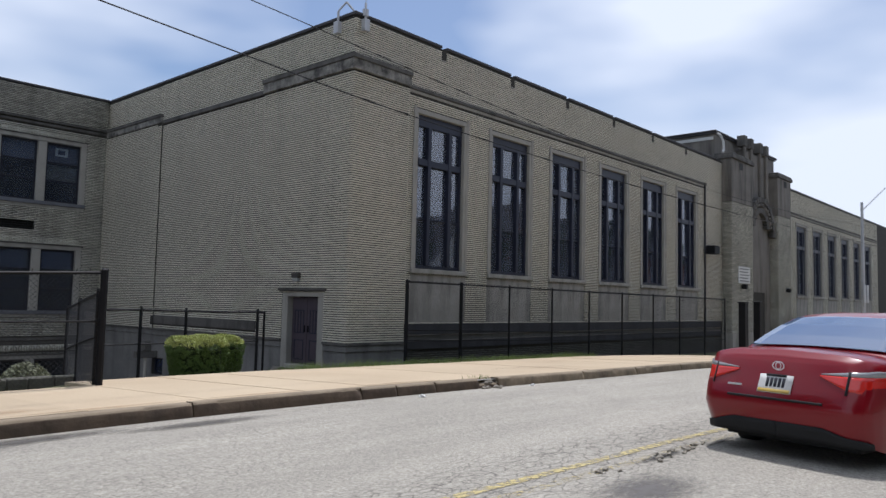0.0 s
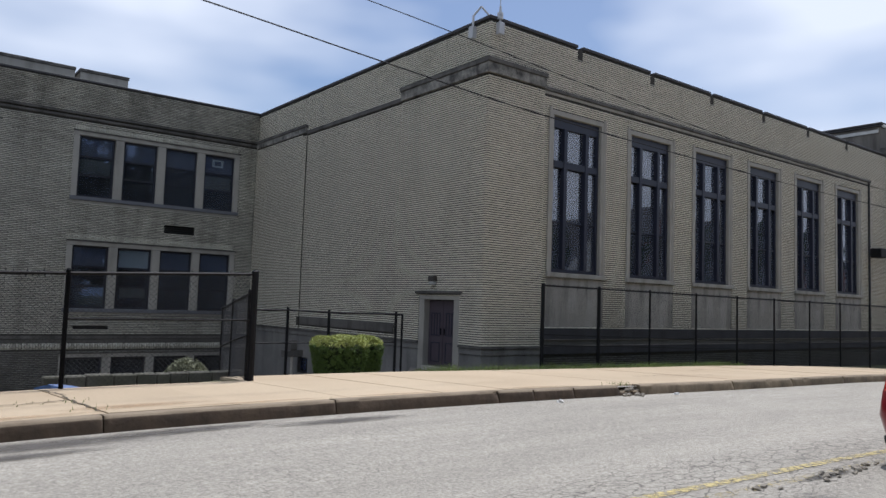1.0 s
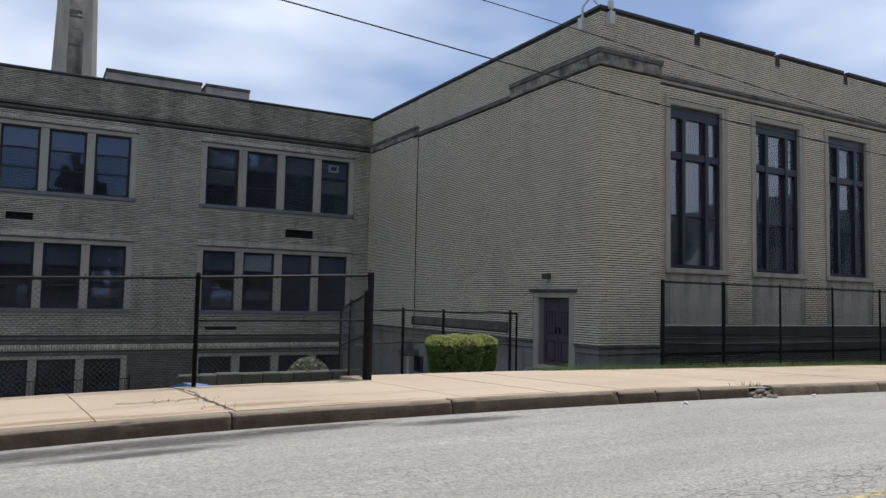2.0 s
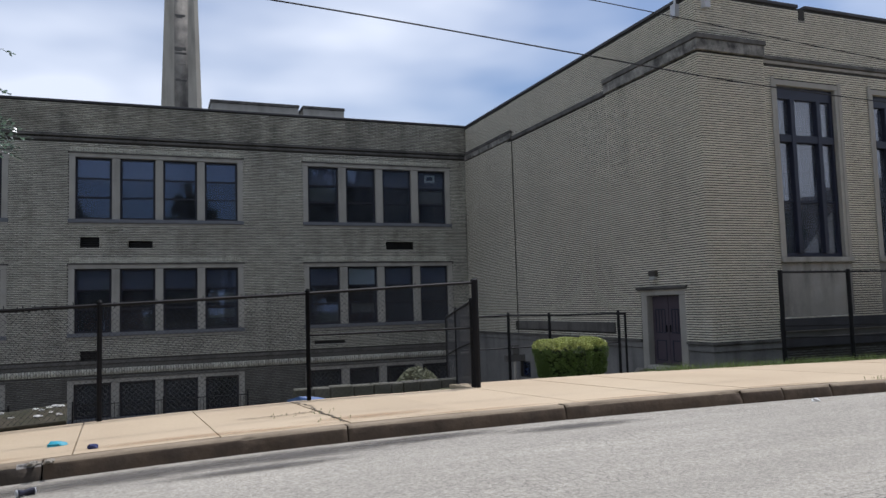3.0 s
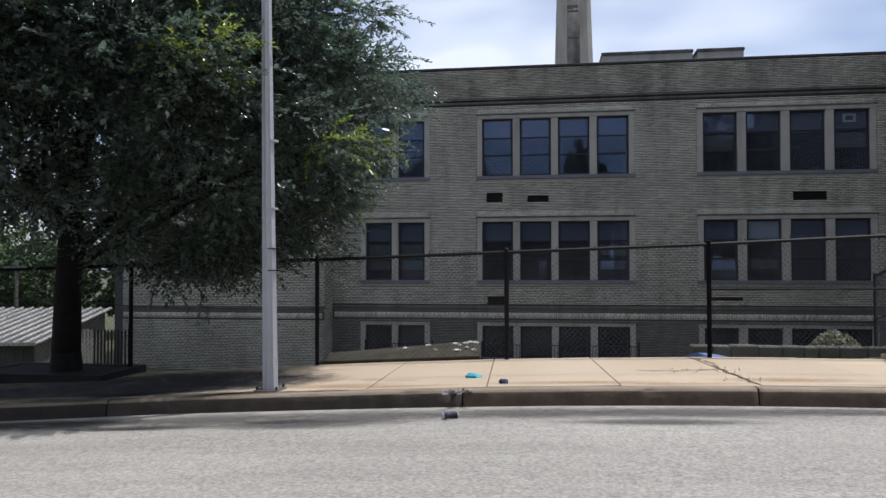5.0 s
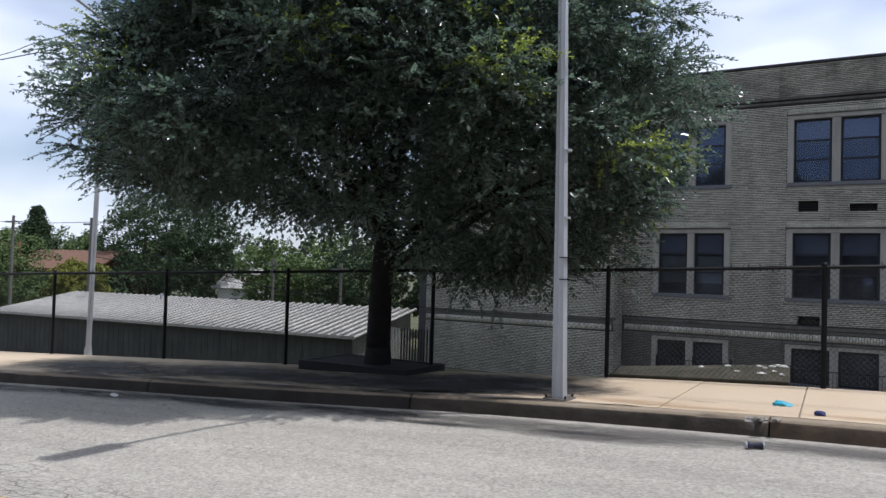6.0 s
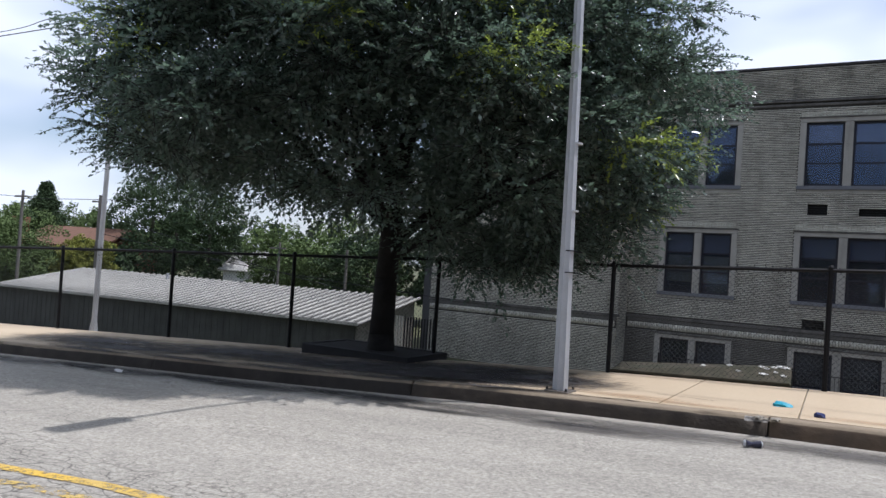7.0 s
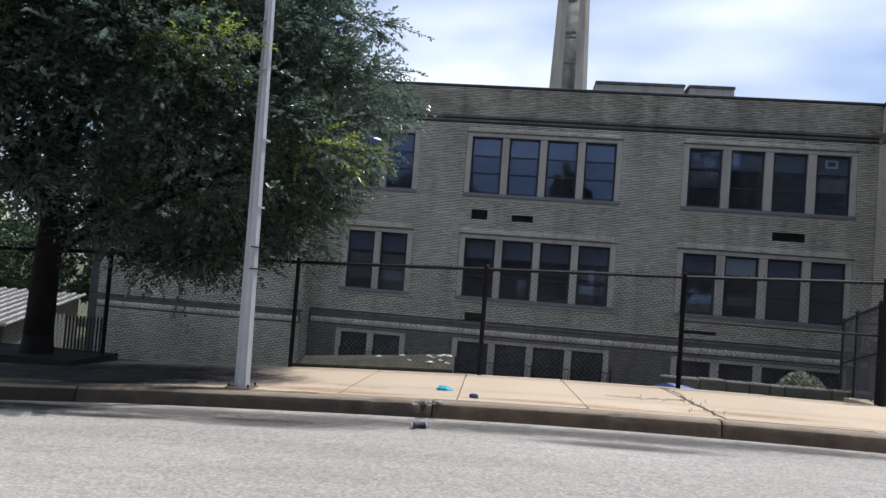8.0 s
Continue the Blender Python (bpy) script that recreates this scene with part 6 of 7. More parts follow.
for x, y, rx, ry in ((-12.5, -8.34, 1.7, 0.36), (-11.1, -8.24, 1.3, 0.26), (-14.0, -8.36, 1.5, 0.38), (-15.6, -8.42, 1.5, 0.42), (-17.2, -8.40, 1.6, 0.44), (-16.2, -8.75, 1.3, 0.30), (-20.6, -8.70, 1.7, 0.42), (-22.8, -8.95, 1.5, 0.40), (-9.4, -8.45, 1.3, 0.26), (-12.9, -8.80, 1.2, 0.2), (-18.8, -8.48, 1.5, 0.40), (-24.6, -9.2, 1.5, 0.4)):
    stain(x, y, rx, ry, M_OIL, road_z, "dark grime stain along the gutter")
for x, y, rx, ry in ((-12.6, -7.62, 1.2, 0.14), (-10.2, -7.66, 1.5, 0.10), (-15.6, -7.58, 1.0, 0.16), (-8.1, -7.66, 1.3, 0.09), (-5.6, -7.66, 1.4, 0.08), (-13.6, -7.5, 1.3, 0.2), (-11.4, -7.3, 1.1, 0.28), (-16.2, -7.4, 0.9, 0.25)):
    stain(x, y, rx, ry, M_RUST, walk_z, "faint rusty stain on the concrete")
M_TAR = soft_patch_material("black_gutter_muck", (0.022, 0.021, 0.020), 0.9)
for x, y, rx, ry in ((-21.3, -8.72, 1.9, 0.26), (-23.4, -8.95, 1.6, 0.26), (-19.2, -8.42, 1.6, 0.24), (-25.6, -9.2, 1.5, 0.22), (-17.8, -8.75, 1.1, 0.16), (-16.3, -8.62, 0.8, 0.13)):
    stain(x, y, rx, ry, M_TAR, road_z, "black muck washed along the gutter")
# Mostly the tree's shade, painted onto pavement and kerb top as dark patches.
M_TREESHADE = soft_patch_material("leaf_dirt", (0.045, 0.040, 0.037), 0.95)
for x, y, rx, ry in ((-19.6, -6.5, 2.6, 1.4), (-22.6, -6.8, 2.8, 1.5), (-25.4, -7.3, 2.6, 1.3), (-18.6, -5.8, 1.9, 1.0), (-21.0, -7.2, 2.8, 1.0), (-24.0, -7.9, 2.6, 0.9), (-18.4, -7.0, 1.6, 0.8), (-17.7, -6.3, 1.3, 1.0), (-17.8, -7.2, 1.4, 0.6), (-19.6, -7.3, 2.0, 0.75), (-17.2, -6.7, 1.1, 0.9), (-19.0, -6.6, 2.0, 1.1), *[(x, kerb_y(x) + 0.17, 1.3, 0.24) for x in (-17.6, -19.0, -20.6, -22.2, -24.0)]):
    stain(x, y, rx, ry, M_TREESHADE, walk_z, "dark trodden leaf dirt on the pavement")
M_PATCH = soft_patch_material("dark_asphalt_patch", (0.135, 0.125, 0.118), 0.85)
stain(-8.6, -13.42, 0.85, 0.42, M_PATCH, road_z, "dark patch of newer asphalt beside the centre line")
stain(-7.3, -12.92, 0.62, 0.085, M_TAR, road_z, "broken dark hollow along the centre line")
stain(-6.0, -12.97, 0.6, 0.07, M_TAR, road_z, "broken dark hollow along the centre line")
M_CRACK = material("crack_dirt", (0.10, 0.082, 0.058), 0.95)


def crack(points, width, seed, zfun=walk_z):
    r = random.Random(seed)
    V = []
    line = []
    for (x0, y0), (x1, y1) in zip(points[:-1], points[1:]):
        for k in range(10):
            t = k / 10
            line.append((x0 + (x1 - x0) * t + r.uniform(-0.03, 0.03), y0 + (y1 - y0) * t + r.uniform(-0.03, 0.03)))
    for i, (x, y) in enumerate(line):
        x1, y1 = line[min(i + 1, len(line) - 1)]
        x0, y0 = line[max(i - 1, 0)]
        d = math.hypot(x1 - x0, y1 - y0) or 1
        w = width * r.uniform(0.4, 1.2) / 2
        for sgn in (-1, 1):
            px, py = x - (y1 - y0) / d * w * sgn, y + (x1 - x0) / d * w * sgn
            V.append((px, py, zfun(px, py) + 0.008))
    ob = raw_mesh("crack", V, [(2 * i, 2 * i + 2, 2 * i + 3, 2 * i + 1) for i in range(len(line) - 1)], M_CRACK)
    tagged(ob, "dirt-filled crack in the concrete", "crack", kind="structure")


tufts("joint_weeds", [(-11.84 + rg.uniform(-0.04, 0.04), rg.uniform(-7.5, -6.2), 2, 0.035) for _ in range(18)] + [(rg.uniform(-12.5, -11.9), -6.38, 2, 0.03) for _ in range(6)], 8, "small weeds growing in a pavement joint", walk_z)
crack([(-11.9, -4.9), (-11.8, -5.6), (-11.86, -6.5), (-11.8, -7.75)], 0.034, 1)
crack([(-11.9, -6.3), (-12.4, -6.45), (-12.9, -6.4)], 0.035, 2)
crack([(x, kerb_y(x) + 0.21) for x in (-17.4, -16.7, -15.9)], 0.035, 9)
crack([(-1.5, -6.4), (-0.2, -6.3), (1.3, -6.6)], 0.03, 5)
crack([(2.0, -5.4), (3.0, -5.2)], 0.03, 6)
crack([(-16.0, -6.9), (-15.3, -7.1)], 0.02, 7)
M_RUBBLE = material("rubble", (0.30, 0.27, 0.22), 0.95, vary=0.3, bump=0.5)
for k in range(34):
    x, y = -3.58 + rg.gauss(0, 0.17), -7.98 + rg.gauss(0, 0.11)
    q = rg.uniform(0.02, 0.06)
    crumple("rubble_stone", (x, y, (walk_z(x, y) - 0.09) if y > -7.96 else road_z(x, y)), q, q * 0.8, q * 0.8, M_RUBBLE, "broken kerb rubble in the gutter", 200 + k)
for k in range(5):
    x = -14.72 + rg.gauss(0, 0.08)
    crumple("rubble_stone", (x, -7.97 + rg.uniform(-0.05, 0.05), walk_z(x, -7.9) - 0.01), 0.04, 0.03, 0.025, M_RUBBLE, "pale chip broken from the kerb edge", 300 + k)
for k in range(26):
    x, y = -7.2 + rg.gauss(0, 0.45), -12.92 + rg.gauss(0, 0.05)
    q = rg.uniform(0.012, 0.035)
    crumple("asphalt_crumb", (x, y, road_z(x, y) + 0.005), q * 1.4, q, q * 0.7, M_RUBBLE, "loose crumb of broken asphalt", 400 + k)
tufts("pavement_weeds", [(-3.6 + rg.gauss(0, 0.15), -7.85, 6, 0.07) for _ in range(6)], 8, "small dry weeds in the pavement cracks", walk_z)

# ---- parked cars ----
def car(name, at, turn, paint, label, plate=True):
    """A four-door saloon, 4.65 m long, with its rear bumper at the origin and its nose along +x."""
    c = thing(name, at, label, "car", turn=turn)
    L = 4.65
    wheels = (0.98, 3.68)
    stations = sorted({*np.round(np.linspace(0, L, 48), 3), *np.round(np.linspace(0, 0.5, 18), 3), *[round(w + d, 3) for w in wheels for d in np.linspace(-0.37, 0.37, 15)]})
    wid = lambda s: float(np.interp(s, [0, 0.03, 0.08, 0.15, 0.25, 0.4, 0.6, 1.0, 3.6, 4.1, 4.45, 4.65], [0.64, 0.715, 0.775, 0.818, 0.848, 0.872, 0.882, 0.888, 0.888, 0.86, 0.78, 0.58]))
    belt = lambda s: float(np.interp(s, [0, 0.1, 0.6, 1.2, 2.2, 3.3, 3.7, 4.3, 4.65], [1.0, 1.045, 1.03, 0.985, 0.955, 0.93, 0.93, 0.83, 0.66]))
    deck = lambda s: float(np.interp(s, [0, 0.1, 0.3, 0.8, 3.3, 3.8, 4.3, 4.65], [1.02, 1.085, 1.10, 1.09, 1.02, 0.98, 0.86, 0.68]))

    def low(s):
        z = float(np.interp(s, [0, 0.3, 0.7, 4.0, 4.4, 4.65], [0.33, 0.25, 0.21, 0.21, 0.24, 0.30]))
        for w in wheels:
            d = abs(s - w)
            if d < 0.365:
                z = max(z, 0.31 + math.sqrt(0.365 ** 2 - d * d))
        return z

    def section(s):
        w, zl, zb, zd = wid(s), low(s), belt(s), deck(s)
        pts = []
        for f, z in ((0.95, zl), (0.985, zl + (0.50 - zl) * 0.5 if zl < 0.5 else zl + 0.01), (1.0, max(0.55, zl + 0.02)), (0.992, max(0.66, zl + 0.03)), (1.0, max(0.76, zl + 0.04)), (0.975, zb - 0.10), (0.945, zb - 0.02), (0.90, zb), (0.72, (zb + zd) / 2 + 0.01), (0.4, zd), (0.0, zd + 0.012)):
            pts.append((w * f, z))
        return pts

    def lean(s, z):
        return s + max(0.0, 0.5 - s) * 2 * (0.13 * max(0.0, z - 0.72) / 0.3 + 0.05 * max(0.0, 0.5 - z) / 0.25 - 0.05 * math.exp(-((z - 0.58) / 0.1) ** 2))
    bm = bmesh.new()
    rings = []
    for s in stations:
        half = section(s)
        ring = [bm.verts.new((lean(s, z), y, z)) for y, z in half]
        ring += [bm.verts.new((lean(s, z), -y, z)) for y, z in half[-2::-1]]
        rings.append(ring)
    for a, b in zip(rings[:-1], rings[1:]):
        for k in range(len(a) - 1):
            bm.faces.new((a[k], a[k + 1], b[k + 1], b[k]))
    for ring in (rings[0], rings[-1]):
        half = len(ring) // 2
        for k in range(half):
            q = [ring[k], ring[k + 1], ring[-2 - k], ring[-1 - k]]
            q = [v for i, v in enumerate(q) if v not in q[:i]]
            if len(q) > 2:
                bm.faces.new(q)
    bmesh.ops.recalc_face_normals(bm, faces=bm.faces)
    body = part("body", bm, paint, c, smooth=True)
    roof = lambda s: float(np.interp(s, [0.70, 0.95, 1.2, 1.45, 1.75, 2.1, 2.5, 2.8, 3.15, 3.6], [1.06, 1.19, 1.30, 1.385, 1.435, 1.455, 1.445, 1.385, 1.24, 1.0]))

    def side_y(s, z):
        base = wid(s) * 0.885
        return base - 0.30 * max(0.0, z - 0.97) ** 1.1 / 0.48 ** 0.1 * 1.0
    bm = bmesh.new()
    rings = []
    for s in np.linspace(0.70, 3.6, 40):
        zr, zb = roof(s), belt(s) - 0.03
        pts = []
        for f in (0.0, 0.35, 0.7, 0.92):
            z = zb + (zr - 0.02 - zb) * f
            pts.append((side_y(s, z), z))
        ys = pts[-1][0]
        pts += [(ys * 0.93, zr - 0.008), (ys * 0.6, zr + 0.008), (0.0, zr + 0.014)]
        ring = [bm.verts.new((s, y, z)) for y, z in pts] + [bm.verts.new((s, -y, z)) for y, z in pts[-2::-1]]
        rings.append(ring)
    for a, b in zip(rings[:-1], rings[1:]):
        for k in range(len(a) - 1):
            bm.faces.new((a[k], a[k + 1], b[k + 1], b[k]))
    bmesh.ops.recalc_face_normals(bm, faces=bm.faces)
    part("cabin", bm, paint, c, smooth=True)

    def sheet_patch(name_, f, nu, nv, mat, parent=c, lab=""):
        b = bmesh.new()
        g = [[b.verts.new(f(i / nu, j / nv)) for j in range(nv + 1)] for i in range(nu + 1)]
        for i in range(nu):
            for j in range(nv):
                b.faces.new((g[i][j], g[i + 1][j], g[i + 1][j + 1], g[i][j + 1]))
        bmesh.ops.recalc_face_normals(b, faces=b.faces)
        bmesh.ops.solidify(b, geom=list(b.faces), thickness=0.006)
        return part(name_, b, mat, parent, lab, smooth=True)

    def rear_glass(u, v):
        s = 0.76 + 0.70 * u
        y = (v * 2 - 1) * (0.70 - 0.14 * u)
        return (s - 0.010, y, roof(s) + 0.034 - 0.02 * (v * 2 - 1) ** 2)
    sheet_patch("rear_window", rear_glass, 40, 12, M_CARGLASS)

    def wind_glass(u, v):
        s = 2.72 + 0.80 * u
        y = (v * 2 - 1) * (0.55 + 0.10 * u)
        return (s + 0.012, y, roof(s) + 0.024 - 0.02 * (v * 2 - 1) ** 2)
    sheet_patch("windscreen", wind_glass, 8, 10, M_CARGLASS)
    for sg in (1, -1):
        for s0, s1, t0, t1 in ((1.22, 2.12, 1.50, 2.12), (2.20, 3.28, 2.20, 2.72)):
            def pane(u, v, s0=s0, s1=s1, t0=t0, t1=t1, sg=sg):
                z0, top = 0.995, 1.375 if s0 > 2 else 1.37
                a, b = s0 + (s1 - s0) * u, t0 + (t1 - t0) * u
                s = a + (b - a) * v
                z = z0 + (min(top, roof(s) - 0.05) - z0) * v
                return (s, sg * (side_y(s, z) + 0.008), z)
            sheet_patch("side_window", pane, 6, 5, M_CARGLASS)
        for s in (1.72, 2.62):
            part("door_handle", boxes((s, s + 0.2, sg * 0.885 - 0.012, sg * 0.885 + 0.02, 0.86, 0.89), bevel=0.008), paint, c)
        part("door_mould", boxes((1.45, 2.35, sg * 0.885 - 0.008, sg * 0.885 + 0.012, 0.58, 0.615), (2.37, 3.2, sg * 0.885 - 0.008, sg * 0.885 + 0.012, 0.60, 0.635), bevel=0.006), paint, c)
        m = part("door_mirror", boxes((2.98, 3.14, sg * 0.97 - 0.09, sg * 0.97 + 0.09, 0.99, 1.13), bevel=0.035), paint, c)
        part("mirror_arm", boxes((3.04, 3.12, min(sg * 0.80, sg * 0.90), max(sg * 0.80, sg * 0.90), 0.98, 1.03)), M_TYRE, m)

        def skin(d, z, sg=sg, off=0.009):
            """A point of the tail, d metres outward from 0.38 m off the middle and on round the corner."""
            if d < 0.27:
                return (lean(0.0, z) - off, sg * (0.38 + d), z)
            q = d - 0.27
            return (lean(q, z) - off * max(0.0, 1 - q * 6), sg * (wid(q) * 0.982 + off * min(1.0, 0.3 + q * 6)), z)
        tl = sheet_patch("tail_lamp", lambda u, v: skin(0.02 + 0.58 * u, (0.885 - 0.155 * min(1.0, u * 1.5)) + (0.012 + 0.165 * min(1.0, u * 1.5)) * v), 20, 4, M_TAIL, lab="red tail lamp lens")
        sheet_patch("clear_lens", lambda u, v: skin(0.03 + 0.55 * u, 0.904 + (0.006 + 0.055 * min(1.0, u * 1.4) - 0.012 * u) * v, off=0.010), 20, 2, M_CLEAR, tl)
        sheet_patch("lamp_divider", lambda u, v: skin(0.275 + 0.008 * u, 0.745 + 0.20 * v, off=0.013), 2, 4, M_TYRE, tl)

        sheet_patch("bumper_insert", lambda u, v: skin(-0.382 + 0.80 * u, 0.285 + (0.15 - 0.10 * max(0.0, u - 0.55) / 0.45) * v, off=0.012), 24, 3, M_TYRE, lab="black lower bumper")

        def head(u, v, sg=sg):
            s = 4.15 + 0.42 * u
            z = 0.64 + 0.13 * v
            return (s, sg * (wid(s) * 0.985 + 0.01), z)
        sheet_patch("head_lamp", head, 5, 3, M_CLEAR)
        for w in wheels:
            wh = thing("wheel", (0, 0, 0))
            wh.parent = c
            wh.location = (w, sg * 0.78, 0.315)
            b = bmesh.new()
            prof = [(0.20, -0.09), (0.29, -0.105), (0.315, -0.07), (0.318, 0.0), (0.315, 0.07), (0.29, 0.105), (0.20, 0.09)]
            n = 28
            g = [[b.verts.new((math.cos(k * 2 * math.pi / n) * r_, y_, math.sin(k * 2 * math.pi / n) * r_)) for k in range(n)] for r_, y_ in prof]
            for p, q in zip(g[:-1], g[1:]):
                for k in range(n):
                    b.faces.new((p[k], p[(k + 1) % n], q[(k + 1) % n], q[k]))
            bmesh.ops.recalc_face_normals(b, faces=b.faces)
            part("tyre", b, M_TYRE, wh, smooth=True)
            b = bmesh.new()
            for k in range(10):
                t = k * math.pi / 5
                for da, r0, r1, ww in ((0.0, 0.045, 0.195, 0.028),):
                    ca, sa = math.cos(t), math.sin(t)
                    yy = sg * 0.085
                    vs = [b.verts.new((ca * r_ - sa * e, yy + sg * o, sa * r_ + ca * e)) for r_ in (r0, r1) for e in (-ww, ww) for o in (-0.03, 0.0)]
                    for q in ((0, 1, 3, 2), (4, 6, 7, 5), (0, 4, 5, 1), (2, 3, 7, 6), (0, 2, 6, 4), (1, 5, 7, 3)):
                        b.faces.new([vs[i] for i in q])
            tube(b, (0, sg * 0.05, 0), (0, sg * 0.09, 0), 0.06, 0.05, 14)
            part("hubcap", b, M_ALLOY, wh)
            b = bmesh.new()
            for k in range(28):
                t0, t1 = k * 2 * math.pi / 28, (k + 1) * 2 * math.pi / 28
                vs = [b.verts.new((math.cos(t) * r_, sg * y_, math.sin(t) * r_)) for t in (t0, t1) for r_, y_ in ((0.185, 0.09), (0.205, 0.10))]
                b.faces.new((vs[0], vs[1], vs[3], vs[2]))
            tube(b, (0, sg * 0.0, 0), (0, sg * 0.02, 0), 0.19, 0.19, 20)
            part("rim", b, M_TYRE, wh)
    part("underbody", boxes((0.25, 4.4, -0.66, 0.66, 0.22, 0.60)), M_TYRE, c)
    part("trunk_gap", boxes((-0.048, 0.03, -0.47, 0.47, 0.634, 0.656), bevel=0.004), M_TYRE, c)
    b = bmesh.new()
    n = 20
    for r0, r1, kx, kz in ((0.050, 0.062, 1.0, 0.72), (0.022, 0.030, 1.0, 1.25)):
        for k in range(n):
            t0, t1 = k * 2 * math.pi / n, (k + 1) * 2 * math.pi / n
            vs = [b.verts.new((x_, math.cos(t) * r_ * kx, 0.948 + math.sin(t) * r_ * kz)) for t in (t0, t1) for r_ in (r0, r1) for x_ in (0.072,)]
            b.faces.new((vs[0], vs[1], vs[3], vs[2]))
    bmesh.ops.solidify(b, geom=list(b.faces), thickness=0.02)
    part("badge", b, M_CHROME, c, "chrome oval badge")
    part("model_badge", boxes((0.000, 0.03, 0.34, 0.49, 0.735, 0.752)), M_ALLOY, c)
    if plate:
        face = lambda y0, y1, z0, z1, off: (lambda u, v: (lean(0.0, z0 + (z1 - z0) * v) - off, y0 + (y1 - y0) * u, z0 + (z1 - z0) * v))
        p = sheet_patch("number_plate", face(-0.165, 0.165, 0.70, 0.865, 0.014), 2, 3, M_PAPER, lab="white plate with plain dark bars")
        sheet_patch("plate_stripe", face(-0.155, 0.155, 0.705, 0.735, 0.018), 2, 2, M_YELLOW, p)
        sheet_patch("plate_clip", face(-0.10, 0.10, 0.85, 0.872, 0.022), 2, 2, M_TYRE, p)
        for k in range(5):
            sheet_patch("plate_bar", face(-0.095 + k * 0.04, -0.068 + k * 0.04, 0.755, 0.835, 0.018), 1, 2, M_PLATEBAR, p)
    return c


def paint_material(name, color):
    m = material(name, color, 0.28, vary=0.05, scale=1.5, bump=0.0, spec=0.5)
    p = m.node_tree.nodes["Principled BSDF"]
    p.inputs["Coat Weight"].default_value, p.inputs["Coat Roughness"].default_value = 0.45, 0.03
    p.inputs["Specular IOR Level"].default_value = 0.25
    return m


M_CARGLASS = material("car_glass", (0.09, 0.14, 0.24), 0.03, vary=0.05, bump=0.0, spec=1.0)
M_CARGLASS.node_tree.nodes["Principled BSDF"].inputs["IOR"].default_value = 2.0
M_TYRE = material("tyre_rubber", (0.012, 0.012, 0.013), 0.75, vary=0.2, bump=0.2)
M_ALLOY = material("alloy_silver", (0.66, 0.67, 0.69), 0.35, metal=0.35, vary=0.08, bump=0.0)
M_TAIL = material("tail_red", (0.62, 0.02, 0.012), 0.12, vary=0.1, bump=0.0, spec=0.8)
M_CLEAR = material("clear_lens", (0.30, 0.30, 0.31), 0.1, vary=0.1, bump=0.0, spec=0.8)
M_CHROME = material("bright_chrome", (0.75, 0.76, 0.78), 0.25, vary=0.05, bump=0.0, spec=0.9)
M_PLATEBAR = material("plate_ink", (0.02, 0.02, 0.03), 0.6)
M_RED = paint_material("red_paint", (0.20, 0.004, 0.010))
M_BLUE = paint_material("dark_blue_paint", (0.012, 0.020, 0.07))
car("red_saloon", (-6.55, -13.68, road_z(-4, -13.6) - 0.06), -13.0, M_RED, "glossy dark red four-door saloon on the road")
car("blue_saloon", (19.0, -9.2, road_z(21, -9.2)), 0.0, M_BLUE, "dark blue saloon parked at the kerb", plate=False)


# ---- distance: trees, houses, poles ----
def far_tree(at, height, spread_, seed, conifer=False, name="far_tree", clumps=300, per=55, size=0.13, mat=None):
    t = thing(name, at, "tall dark conifer beyond the yard" if conifer else "broad leafy tree beyond the yard", "tree", "trees beyond the yard")
    r = np.random.RandomState(seed)
    b = bmesh.new()
    tube(b, (0, 0, -1), (0, 0, height * 0.6), spread_ * 0.07, spread_ * 0.03, 7)
    part("trunk", b, M_BARK, t)
    cs = []
    while len(cs) < clumps:
        v = r.normal(size=3)
        v /= np.linalg.norm(v)
        f = r.uniform(0.3, 1) ** 0.45
        if conifer:
            z = r.uniform(0.05, 1.0) ** 0.8
            a = r.uniform(0, 6.28)
            rad = (1 - z) * spread_ * r.uniform(0.35, 1.05) * (0.8 + 0.25 * math.sin(z * 40))
            cs.append((math.cos(a) * rad, math.sin(a) * rad, z * height))
        else:
            bump_ = 1 + 0.16 * math.sin(4 * v[0] + seed) + 0.13 * math.sin(5 * v[1] + 3 * v[2] + seed) + 0.08 * math.sin(11 * v[0] - 9 * v[2] + 2 * seed)
            cs.append((v[0] * f * spread_ * bump_, v[1] * f * spread_ * bump_, height * 0.54 + v[2] * f * height * 0.46 * bump_))
    leaves("crown", cs, r.uniform(0.07, 0.17, len(cs)) * spread_ * (0.75 if conifer else 1.15), per, size, mat or M_FAR, t, seed, 0.85)
    return t


